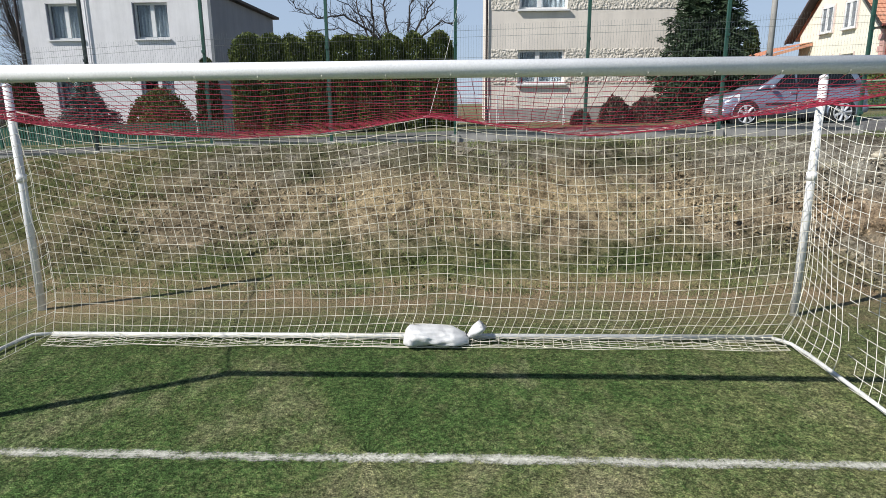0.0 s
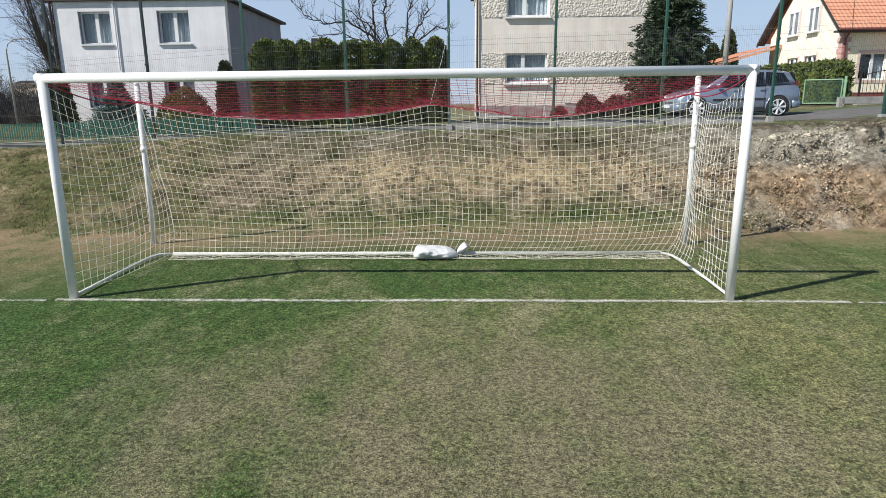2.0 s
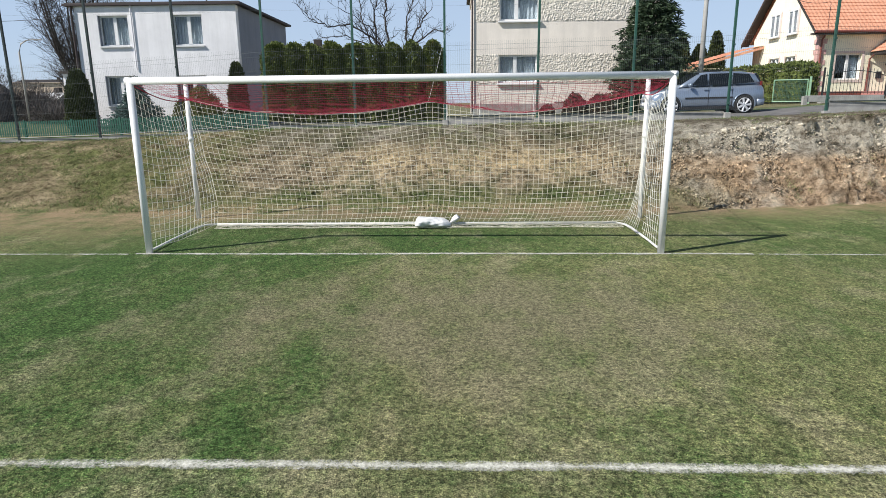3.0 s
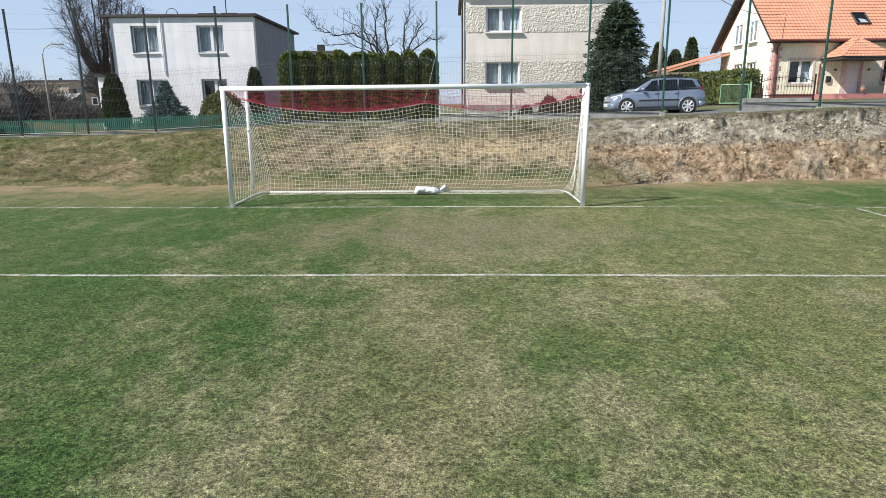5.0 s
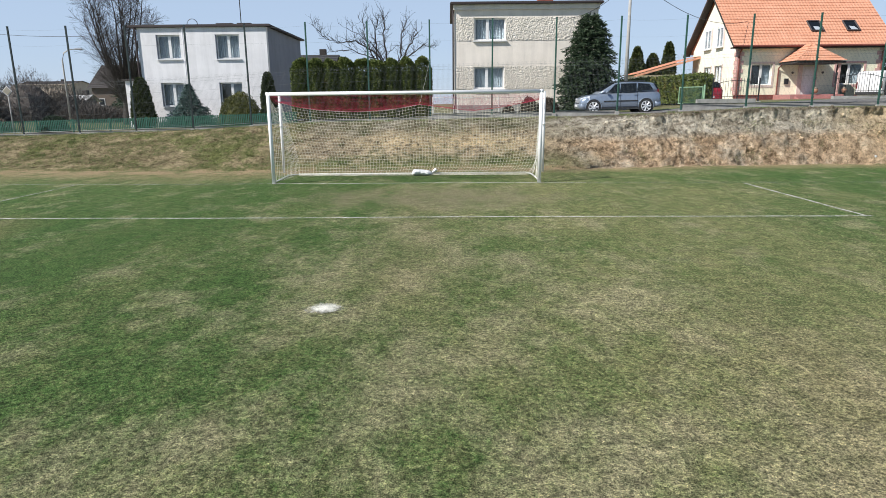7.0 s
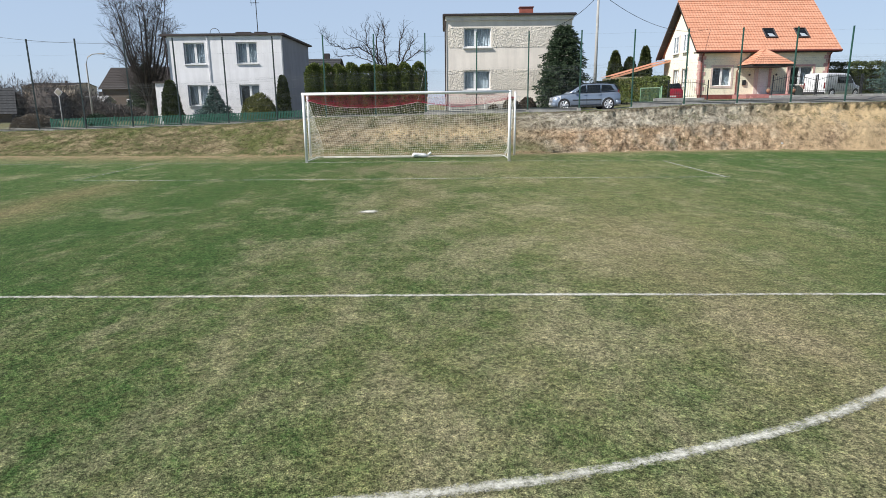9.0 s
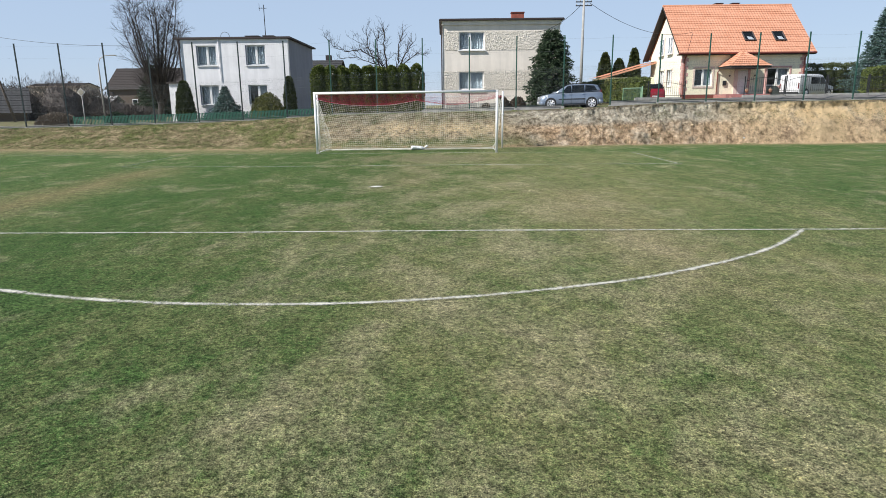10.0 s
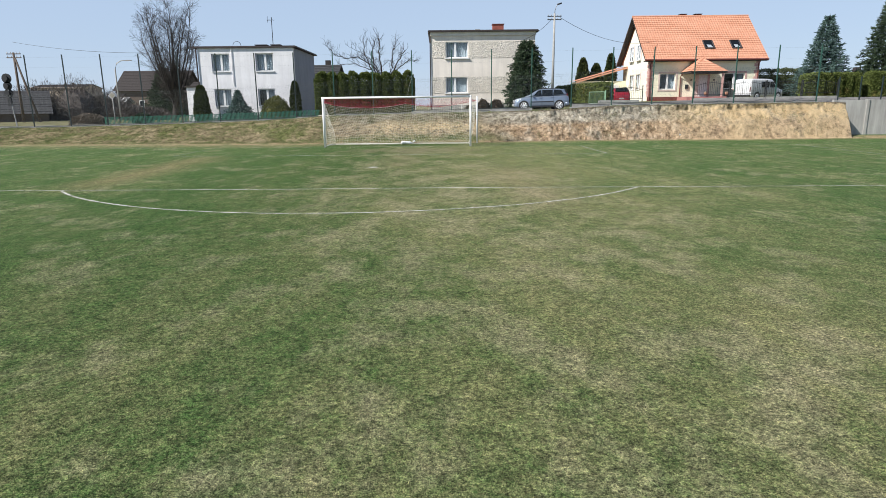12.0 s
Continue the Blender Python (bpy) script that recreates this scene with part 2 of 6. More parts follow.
def net_material(name, col, rough=0.8):
    n = Nodes(name)
    return n.done(n.ramp(n.noise(3, 4), [(0.3, shade(col, 0.72)), (0.7, shade(col, 1.1))]), rough)


def roof_tile_material():
    n = Nodes("roof_tile_orange")
    col = n.ramp(n.noise(1.2, 6, 0.7), [(0.3, (0.60, 0.275, 0.165)), (0.7, (0.73, 0.37, 0.24))])
    col = n.mix(1.0, col, n.ramp(n.noise(9, 3), [(0.3, (0.82,) * 3), (0.7, (1.05,) * 3)]), "MULTIPLY")
    return n.done(col, 0.6)


def wall_material(name, col, streak=0.25):
    """Painted render with rain streaks, faint stains and a fine grain."""
    n = Nodes(name)
    base = n.ramp(n.noise(0.7, 6, 0.65), [(0.25, shade(col, 0.86)), (0.7, shade(col, 1.05))])
    rain = n.ramp(n.noise(2.2, 5, 0.7, stretch=(1.0, 1.0, 0.09)), [(0.35, (1 - streak,) * 3), (0.6, (1, 1, 1))])
    grain = n.noise(120, 3, 0.7)
    n.bump(grain, 0.5, 0.012)
    return n.done(n.mix(1.0, base, rain, "MULTIPLY"), 0.9, Specular_IOR_Level=0.2)


def chalk_material():
    n = Nodes("chalk_line")
    gap = n.math("ADD", n.math("MULTIPLY", n.noise(50, 3, 0.9), 0.42), n.math("MULTIPLY", n.noise(13, 4, 0.85), 0.58))
    gap = n.math("ADD", gap, n.math("MULTIPLY", n.math("SUBTRACT", n.noise(1.6, 5, 0.75), 0.5), 0.5))
    gap = n.math("ADD", gap, 0.125)
    edge = n.math("MULTIPLY", n.attr("edge"), 0.42)
    keep = n.ramp(n.math("SUBTRACT", gap, edge), [(0.43, (0, 0, 0)), (0.74, (0.95, 0.95, 0.95))])
    n.set(n.p, "Alpha", keep)
    return n.done(n.ramp(n.noise(60, 3), [(0.3, (0.55, 0.535, 0.44)), (0.7, (0.80, 0.79, 0.72))]), 0.95)


M_GROUND = ground_material()
M_BLADE = blade_material("turf_blades", (0.081, 0.148, 0.044), (0.360, 0.321, 0.168), (0.435, 0.383, 0.25))
M_TUFT = blade_material("dry_tufts", (0.15, 0.205, 0.07), (0.42, 0.36, 0.21), (0.44, 0.37, 0.235))
M_CHALK = chalk_material()
M_POST = plain("white_goal_paint", (0.90, 0.90, 0.90), 0.35, vary=0.07, scale=3, bump=0.03)
M_POLE = plain("white_pole_paint", (0.88, 0.88, 0.88), 0.45, vary=0.15, scale=4, bump=0.05)
M_BAR = plain("dull_white_tube", (0.74, 0.74, 0.71), 0.5, vary=0.2, scale=5, bump=0.05)
M_NET = net_material("net_cord_cream", (0.80, 0.76, 0.62))
M_NETW = net_material("net_cord_white", (0.88, 0.86, 0.76))
M_RED = net_material("net_cord_red", (0.43, 0.03, 0.07))
M_SACK = plain("white_woven_sack", (0.78, 0.78, 0.77), 0.7, vary=0.12, scale=9, fine=140, bump=0.4)
M_FENCE = plain("fence_green_paint", (0.03, 0.10, 0.075), 0.45, vary=0.2)
M_FENCED = plain("fence_dark_paint", (0.02, 0.035, 0.035), 0.5, vary=0.2)
M_WIRE = plain("fence_wire", (0.16, 0.18, 0.18), 0.5, vary=0.1, bump=0)
M_CONC = plain("concrete_grey", (0.38, 0.37, 0.35), 0.9, vary=0.3, scale=2.5, fine=60, bump=0.4)
M_WALLC = wall_material("old_concrete_wall", (0.43, 0.42, 0.395), 0.3)
M_WHITE = wall_material("white_render", (0.83, 0.82, 0.835), 0.10)
# grey puts the shade of the faces turned from the sun into the colour
M_SHADED = wall_material("shaded_grey_render", (0.265, 0.285, 0.335), 0.08)
M_BEIGE = wall_material("beige_render", (0.85, 0.78, 0.70), 0.10)
M_ROUGHCAST = wall_material("beige_roughcast", (0.81, 0.745, 0.655), 0.1)
M_YELLOW = wall_material("yellow_render", (0.93, 0.88, 0.67), 0.05)
M_CREAM = wall_material("cream_render", (0.90, 0.85, 0.70), 0.05)
# dark tone puts the porch's shade into this wall's colour
M_BALUSTRADE = plain("shaded_porch_panel", (0.075, 0.09, 0.085), 0.7, vary=0.2, scale=2)
M_PINK = plain("pink_quoin", (0.66, 0.40, 0.36), 0.85)
M_DARKROOF = plain("dark_roof_edge", (0.045, 0.032, 0.032), 0.7)
M_BROWNROOF = plain("brown_roof", (0.042, 0.034, 0.031), 0.8, vary=0.3)
M_GREYTILE = plain("grey_tile_roof", (0.05, 0.05, 0.052), 0.8, vary=0.3)
M_CORNICE = wall_material("tan_cornice", (0.60, 0.50, 0.40), 0.2)
M_TILE = roof_tile_material()
M_BRICK = plain("chimney_brick", (0.34, 0.10, 0.07), 0.9, vary=0.3, scale=5, fine=40, bump=0.4)
M_FRAME = plain("white_window_frame", (0.82, 0.82, 0.82), 0.4, vary=0.05, bump=0)
M_GLASS = glass_material()
M_CURTAIN = plain("net_curtain", (0.42, 0.46, 0.50), 0.9, vary=0.2, scale=12)
M_DIM_BACKING = plain("dim_room_tone", (0.17, 0.155, 0.15), 0.8, vary=0.3, scale=3)
M_ROSE = plain("pale_rose_surround", (0.74, 0.60, 0.53), 0.85)
# near-black walls put the rooms' dimness into their colour
M_INSIDE = plain("dim_room_wall", (0.12, 0.11, 0.10), 0.9)
M_IRON = plain("black_iron", (0.02, 0.02, 0.022), 0.5, vary=0.2)
M_PICKET = plain("green_picket_paint", (0.022, 0.115, 0.075), 0.5, vary=0.2)
M_STEP = plain("pinkish_red_tile", (0.46, 0.21, 0.19), 0.6, vary=0.2)
M_REDPLINTH = plain("red_clinker", (0.22, 0.06, 0.045), 0.7, vary=0.25)
M_BARK = plain("bark_grey_brown", (0.048, 0.042, 0.038), 0.95, vary=0.3, scale=8, bump=0.4)
M_THUJA = leaf_material("thuja_leaf", (0.030, 0.050, 0.013), (0.18, 0.215, 0.058), (0.22, 0.15, 0.06))
M_THUJAD = leaf_material("thuja_dark", (0.028, 0.042, 0.015), (0.10, 0.12, 0.04))
M_SPRUCE = leaf_material("spruce_needle", (0.018, 0.034, 0.020), (0.075, 0.11, 0.058))
M_BLUE = leaf_material("blue_spruce_needle", (0.032, 0.064, 0.055), (0.135, 0.21, 0.185))
M_BOX = leaf_material("golden_bush_leaf", (0.055, 0.068, 0.018), (0.175, 0.17, 0.05))
M_TWIG = leaf_material("brown_twigs", (0.05, 0.038, 0.028), (0.13, 0.10, 0.075))
M_SHRUB = leaf_material("dry_shrub_leaf", (0.13, 0.105, 0.08), (0.27, 0.22, 0.17))
M_THICKET = leaf_material("grey_brown_twigs", (0.065, 0.055, 0.05), (0.16, 0.138, 0.125))
M_CARSILVER = plain("silver_blue_paint", (0.31, 0.37, 0.46), 0.28, 0.5, vary=0.04, bump=0, Coat_Weight=0.6)
M_CARRED = plain("red_car_paint", (0.36, 0.015, 0.03), 0.3, 0.1, vary=0.05, bump=0, Coat_Weight=0.6)
M_VAN = plain("white_van_paint", (0.78, 0.78, 0.79), 0.35, vary=0.05, bump=0, Coat_Weight=0.4)
M_CARGLASS = plain("dark_car_glass", (0.012, 0.015, 0.018), 0.08, vary=0.05, bump=0, Specular_IOR_Level=0.3)
M_TYRE = plain("tyre_rubber", (0.02, 0.02, 0.02), 0.85)
M_RIM = plain("alloy_rim", (0.74, 0.75, 0.77), 0.35, 0.35, vary=0.05, bump=0)
M_TRIM = plain("black_plastic_trim", (0.025, 0.025, 0.027), 0.6)
M_LAMP = plain("headlight_lens", (0.75, 0.78, 0.8), 0.1, vary=0.05, bump=0)
M_TAIL = plain("tail_light_lens", (0.16, 0.015, 0.015), 0.2, vary=0.05, bump=0)
M_POLEC = plain("concrete_pole", (0.40, 0.39, 0.37), 0.9, vary=0.15)
M_WOOD = plain("weathered_wood", (0.13, 0.10, 0.08), 0.9, vary=0.25)
M_SIGN = plain("grey_brown_sign_plate", (0.33, 0.30, 0.23), 0.5, vary=0.1)
M_TERRA = plain("terracotta", (0.36, 0.18, 0.11), 0.8)
M_DOOR = plain("white_door_leaf", (0.78, 0.77, 0.75), 0.45, vary=0.06)
M_BIN = plain("green_bin_plastic", (0.03, 0.20, 0.07), 0.5)
M_CLOD = clod_material()
M_GATE = plain("pale_green_gate", (0.25, 0.42, 0.26), 0.5)
M_GATEMESH = plain("dark_green_panel", (0.05, 0.12, 0.08), 0.7)


# ---- building blocks ----
class Geo:
    """Collects the vertices and faces of one mesh."""

    def __init__(self):
        self.v, self.f = [], []

    def box(self, x0, y0, z0, x1, y1, z1):
        o = len(self.v)
        self.v += [(x, y, z) for z in (z0, z1) for y in (y0, y1) for x in (x0, x1)]
        self.f += [(o, o + 2, o + 3, o + 1), (o + 4, o + 5, o + 7, o + 6), (o, o + 1, o + 5, o + 4),
                   (o + 2, o + 6, o + 7, o + 3), (o, o + 4, o + 6, o + 2), (o + 1, o + 3, o + 7, o + 5)]
        return self

    def prism(self, outline, axis, a, b):
        """A polygon (pairs) pushed along an axis ('x', 'y' or 'z') from a to b."""
        o, n = len(self.v), len(outline)
        for w in (a, b):
            for p, q in outline:
                self.v.append({"x": (w, p, q), "y": (p, w, q), "z": (p, q, w)}[axis])
        self.f += [tuple(o + i for i in range(n)), tuple(o + n + i for i in reversed(range(n)))]
        self.f += [(o + i, o + n + i, o + n + (i + 1) % n, o + (i + 1) % n) for i in range(n)]
        return self

    def tube(self, pts, radii, seg=8, caps=True):
        pts = [Vector(p) for p in pts]
        if not isinstance(radii, (list, tuple)):
            radii = [radii] * len(pts)
        o = len(self.v)
        for i, (p, r) in enumerate(zip(pts, radii)):
            d = (pts[min(i + 1, len(pts) - 1)] - pts[max(i - 1, 0)]).normalized()
            u = d.cross(Vector((0, 0, 1)) if abs(d.z) < 0.9 else Vector((1, 0, 0))).normalized()
            w = d.cross(u)
            for k in range(seg):
                a = 2 * math.pi * k / seg
                self.v.append(tuple(p + (u * math.cos(a) + w * math.sin(a)) * r))
        for i in range(len(pts) - 1):
            for k in range(seg):
                a, b = o + i * seg + k, o + i * seg + (k + 1) % seg
                self.f.append((a, b, b + seg, a + seg))
        if caps:
            self.f.append(tuple(o + k for k in reversed(range(seg))))
            self.f.append(tuple(o + (len(pts) - 1) * seg + k for k in range(seg)))
        return self

    def loft(self, rings):
        """Closed rings of equal length joined one after another, with end caps."""
        o, n = len(self.v), len(rings[0])
        for r in rings:
            self.v += [tuple(p) for p in r]
        for i in range(len(rings) - 1):
            for k in range(n):
                a, b = o + i * n + k, o + i * n + (k + 1) % n
                self.f.append((a, b, b + n, a + n))
        self.f.append(tuple(o + k for k in reversed(range(n))))
        self.f.append(tuple(o + (len(rings) - 1) * n + k for k in range(n)))
        return self

    def sheet(self, grid):
        """A grid of points, row by row."""
        o, n = len(self.v), len(grid[0])
        for r in grid:
            self.v += [tuple(p) for p in r]
        for i in range(len(grid) - 1):
            for k in range(n - 1):
                a = o + i * n + k
                self.f.append((a, a + 1, a + n + 1, a + n))
        return self

    def ball(self, c, r, rings=8, seg=12, squash=(1, 1, 1), rough=0.0):
        grid = []
        for i in range(rings + 1):
            th = math.pi * i / rings
            row = []
            for k in range(seg + 1):
                ph = 2 * math.pi * (k % seg) / seg
                d = Vector((math.sin(th) * math.cos(ph), math.sin(th) * math.sin(ph), math.cos(th)))
                q = r * (1 + rough * noise.noise(d * 2.3 + Vector(c)))
                row.append((c[0] + d.x * q * squash[0], c[1] + d.y * q * squash[1], c[2] + d.z * q * squash[2]))
            grid.append(row)
        return self.sheet(grid)


def finish(me, material, smooth, bevel):
    if bevel:
        bm = bmesh.new()
        bm.from_mesh(me)
        bmesh.ops.remove_doubles(bm, verts=bm.verts, dist=1e-5)
        bmesh.ops.recalc_face_normals(bm, faces=bm.faces)
        bmesh.ops.bevel(bm, geom=list(bm.edges), offset=bevel, segments=2, affect="EDGES", profile=0.6)
        bm.to_mesh(me)
        bm.free()
    me.materials.append(material)
    if smooth:
        me.shade_smooth()
    return me


def part(name, geo, material, parent=None, label="", smooth=False, bevel=0.0, m=None):
    """One mesh object, under a thing or under a part."""
    me = bpy.data.meshes.new(name)
    me.from_pydata(geo.v, [], geo.f)
    me.update()
    ob = new(name, finish(me, material, smooth, bevel))
    if m is not None:
        ob.matrix_basis = m
    if parent:
        ob.parent = parent
    return tagged(ob, label)


def thing(name, label, category, m, group=""):
    ob = new(name)
    ob.empty_display_size = 0.2
    ob.matrix_basis = m
    return tagged(ob, label, category, group)


def arrays_mesh(name, verts, faces, material, parent=None, label=""):
    """A large mesh straight from arrays of vertices and of three- or four-sided faces."""
    verts, faces = np.asarray(verts, np.float32), np.asarray(faces, np.int32)
    me = bpy.data.meshes.new(name)
    n, k = faces.shape
    me.vertices.add(len(verts))
    me.vertices.foreach_set("co", verts.ravel())
    me.loops.add(n * k)
    me.loops.foreach_set("vertex_index", faces.ravel())
    me.polygons.add(n)
    me.polygons.foreach_set("loop_start", np.arange(0, n * k, k, dtype=np.int32))
    me.update(calc_edges=True)
    me.materials.append(material)
    ob = new(name, me)
    if parent:
        ob.parent = parent
    return tagged(ob, label)


def table(rows, x):
    xs, ys = zip(*rows)
    return np.interp(x, xs, ys)


def smooth01(t):
    t = np.clip(t, 0, 1)
    return t * t * (3 - 2 * t)


# ---- the lie of the land ----
CREST = [(-60, 0.7), (-25, 0.84), (-17, 0.96), (-12, 1.09), (-9.3, 1.17), (-4.5, 1.44), (3, 1.56), (5.6, 1.60), (8.2, 1.67), (10.8, 1.79), (13.3, 1.90), (21, 1.94), (27, 1.98), (70, 1.98)]
FOOT = [(-60, 5.0), (-24, 4.6), (-15, 3.8), (-8.5, 3.4), (5, 3.6), (9.6, 4.6), (14.6, 5.05), (20, 4.8), (26, 5.0), (70, 5.2)]
YARD = [(-60, 0.6), (-24, 0.66), (-16, 0.82), (-9, 1.0), (0, 1.42), (8, 1.63), (11, 1.68), (15, 1.95), (20, 2.2), (30, 2.28), (70, 2.3)]
WALL_X = 26.6


def fence_y(x):
    return 8.924 - 0.0532 * x


def height(x, y):
    """The ground's height (arrays): flat pitch, earth bank, street and gardens behind the fence."""
    fy, crest, yard = fence_y(x), table(CREST, x), table(YARD, x)
    foot, brow = table(FOOT, x), fy - 0.55
    f = np.clip((y - foot) / (brow - foot), 0, 1)
    steep = smooth01((x - 3) / 7)
    soft = smooth01(f) * 0.8 + 0.2 * f
    g = f + 0.013 * smooth01((f - 0.28) / 0.15) * (np.sin(1.7 * x) + np.sin(4.3 * x + 1) + 0.6 * np.sin(11.9 * x + 2) + 0.5 * np.sin(23 * x))
    cut = 0.80 * (1 - (1 - np.clip(g / 0.52, 0, 1)) ** 1.5) + 0.19 * smooth01((g - 0.47) / 0.07) + 0.01 * np.clip(g, 0, 1)
    z = crest * (soft * (1 - steep) + cut * steep)
    wall = crest * np.clip((y - fy + 0.25) / 0.1, 0, 1)
    z = np.where(x > WALL_X, wall, z)
    back = smooth01((y - fy - 0.3) / 1.4)
    # the pitch tilts a little to one side, and the turf stands 12 mm high
    fall = -0.0046 * np.sign(x) * np.clip(np.abs(x) - 2, 0, 18) * smooth01((foot + 0.6 - y) / 0.8)
    return z * (1 - back) + yard * back + fall - 0.012 * (1 - back)


def yard_z(x, y=20.0):
    return float(height(np.array([float(x)]), np.array([float(y)]))[0])


def field(ob, key, val):
    ob.data.attributes.new(key, "FLOAT", "POINT").data.foreach_set("value", np.asarray(val, np.float32).ravel())


def bank_fields(ob, X, Y, Z):
    """What the bank is made of at each point: high 0 to 1, cut face, clay, sand, rough grass."""
    high = np.clip(Z / table(CREST, X), 0, 1)
    field(ob, "high", high)
    field(ob, "cut", smooth01((X - 3.5) / 4))
    field(ob, "clay", np.where(X > 3, smooth01((0.64 - high) / 0.2), 0) * smooth01((X - 3.5) / 2.5))
    field(ob, "sandy", np.clip(np.exp(-((X - 2.5) / 2.4) ** 2 - ((high - 0.50) / 0.20) ** 2) + 0.8 * np.exp(-((X + 0.9) / 1.3) ** 2 - ((high - 0.52) / 0.2) ** 2), 0, 1))
    field(ob, "far_cut", smooth01((X - 14) / 6))
    field(ob, "left", smooth01((-3.4 - X) / 2.5))


def build_ground():
    far = [60, 75, 100, 140, 200, 300, 500, 900, 1600, 3000]
    xs = np.array([-d for d in reversed(far)] + list(np.arange(-59.5, -14, 0.5)) + list(np.arange(-14, -8, 0.16)) + list(np.arange(-8, 28, 0.062)) + list(np.arange(28, 59.6, 0.5)) + far)
    ys = np.array([-d for d in reversed(far)] + list(np.arange(-58, 0.5, 1.5)) + list(np.arange(1.0, 2.5, 0.3)) + list(np.arange(2.6, 9.0, 0.052)) + list(np.arange(9.0, 11.2, 0.11)) + list(np.arange(11.5, 59.6, 0.9)) + far)
    X, Y = np.meshgrid(xs, ys)
    Z = height(X, Y)
    foot, fy = table(FOOT, X), fence_y(X)
    sharp = smooth01((X - 3) / 4)
    bank = np.where((X > WALL_X) & (Y < fy - 0.3), 0, smooth01((Y - foot - 0.1 + 0.3 * sharp) / (1.1 - 0.8 * sharp))) * smooth01((fy + 0.9 - Y) / 0.8)
    big, small, fine = np.zeros_like(Z), np.zeros_like(Z), np.zeros_like(Z)
    for j, i in zip(*np.nonzero(bank > 0.02)):
        p = Vector((X[j, i], Y[j, i], Z[j, i]))
        big[j, i] = noise.fractal(p * 1.1, 1.0, 2.1, 5)
        small[j, i] = noise.ridged_multi_fractal(p * 3.1, 1.0, 2.2, 4, 1.0, 2.0)
        fine[j, i] = noise.ridged_multi_fractal(p * 7.3, 1.0, 2.2, 3, 1.0, 2.0)
    small -= small[bank > 0.5].mean()
    fine -= fine[bank > 0.5].mean()
    k = smooth01((X - 2) / 8)
    frac = np.clip((Y - foot) / (fy - 0.55 - foot), 0, 1)
    lumps = big * (0.055 + 0.09 * k) + small * (0.055 + 0.018 * k) + fine * (0.038 + 0.018 * k)
    lumps *= 1 - 0.55 * smooth01((X - 12) / 7)
    near = smooth01((frac - 0.42) / 0.14)
    lumps = np.where(k * near > 0, np.minimum(lumps, 0.2 - 0.18 * near), lumps)
    lumps *= 0.15 + 0.85 * smooth01((fy - 0.35 - Y) / 0.5)
    high = np.clip(Z / table(CREST, X), 0, 1)
    # the brow leans out over the cut face
    lip = np.exp(-((high - 0.97) / 0.05) ** 2) * k * (frac > 0.3) * (frac < 0.62) * (X < WALL_X - 0.4)
    Y = Y - lip * np.clip(0.09 + 0.26 * big, 0.02, 0.24)
    face = k * bank * smooth01((0.52 - frac) / 0.08) * (X < WALL_X - 0.2)
    Y = Y - np.clip(lumps, -0.12, 0.2) * face * 0.9
    Z = Z + lumps * bank * np.where(X > WALL_X - 0.4, 0.1, 1.0)
    n, m = X.shape
    verts = np.stack([X, Y, Z], -1).reshape(-1, 3)
    idx = np.arange(n * m).reshape(n, m)
    faces = np.stack([idx[:-1, :-1], idx[:-1, 1:], idx[1:, 1:], idx[1:, :-1]], -1).reshape(-1, 4)
    ob = arrays_mesh("ground", verts, faces, M_GROUND)
    bank_fields(ob, X, Y, Z)
    for key, val in (("bank", bank), ("verge", np.exp(-np.where(Y < foot, (Y - foot) / (1.0 + 1.3 * smooth01((-X - 3) / 2)), Y - foot) ** 2)), ("yard", smooth01((Y - fy - 8) / 1.0)),
                     ("road", smooth01((Y - fy - 0.4 + 0.5 * k) / 0.5) * smooth01((fy + 7.5 - Y) / 0.6))):
        field(ob, key, val)
    ob.data.shade_smooth()
    return tagged(ob, "worn green and straw-coloured pitch turf running into an earth bank", "ground", kind="structure")


build_ground()


# ---- pitch markings ----
def stripe(name, pts, width, label, wear=0.0):
    """A chalk line along points, frayed towards its edges."""
    pts = [Vector((p[0], p[1], 0)) for p in pts]
    rows, edge = [], []
    for i, p in enumerate(pts):
        d = (pts[min(i + 1, len(pts) - 1)] - pts[max(i - 1, 0)]).normalized()
        s = Vector((-d.y, d.x, 0))
        wob = 0.02 * noise.noise(p * 0.8)
        rows.append([p + s * (wob + width * k) + Vector((0, 0, 0.012 + float(height(np.array([p.x]), np.array([p.y]))[0]))) for k in (-0.65, -0.35, 0.0, 0.35, 0.65)])
        edge += [wear + e for e in (1.0, 0.35, 0.0, 0.35, 1.0)]
    ob = part(name, Geo().sheet(rows), M_CHALK)
    at = ob.data.attributes.new("edge", "FLOAT", "POINT")
    at.data.foreach_set("value", edge)
    return tagged(ob, label, "pitch line", "pitch markings", kind="structure")


def straight(a, b):
    n = max(2, int(math.dist(a, b) / 0.4))
    return [(a[0] + (b[0] - a[0]) * i / n, a[1] + (b[1] - a[1]) * i / n) for i in range(n + 1)]


SPOT = (-0.14, -11.02)
PENALTY = lambda x: -16.46 - 0.011 * x
AREA_Y = -5.45
stripe("goal_line", straight((-3.9, -0.06), (5.0, -0.07)), 0.14, "worn white chalk goal line on the turf", 0.0)
stripe("goal_line", straight((-34, -0.34), (-3.98, -0.10)), 0.12, "faint worn goal line running out from the goal", 0.10)
stripe("goal_line", straight((5.08, -0.08), (34, -0.50)), 0.12, "faint worn goal line running out from the goal", 0.14)
stripe("goal_area_line", straight((-9.2, AREA_Y), (9.4, AREA_Y)), 0.13, "white chalk line of the goal area", 0.02)
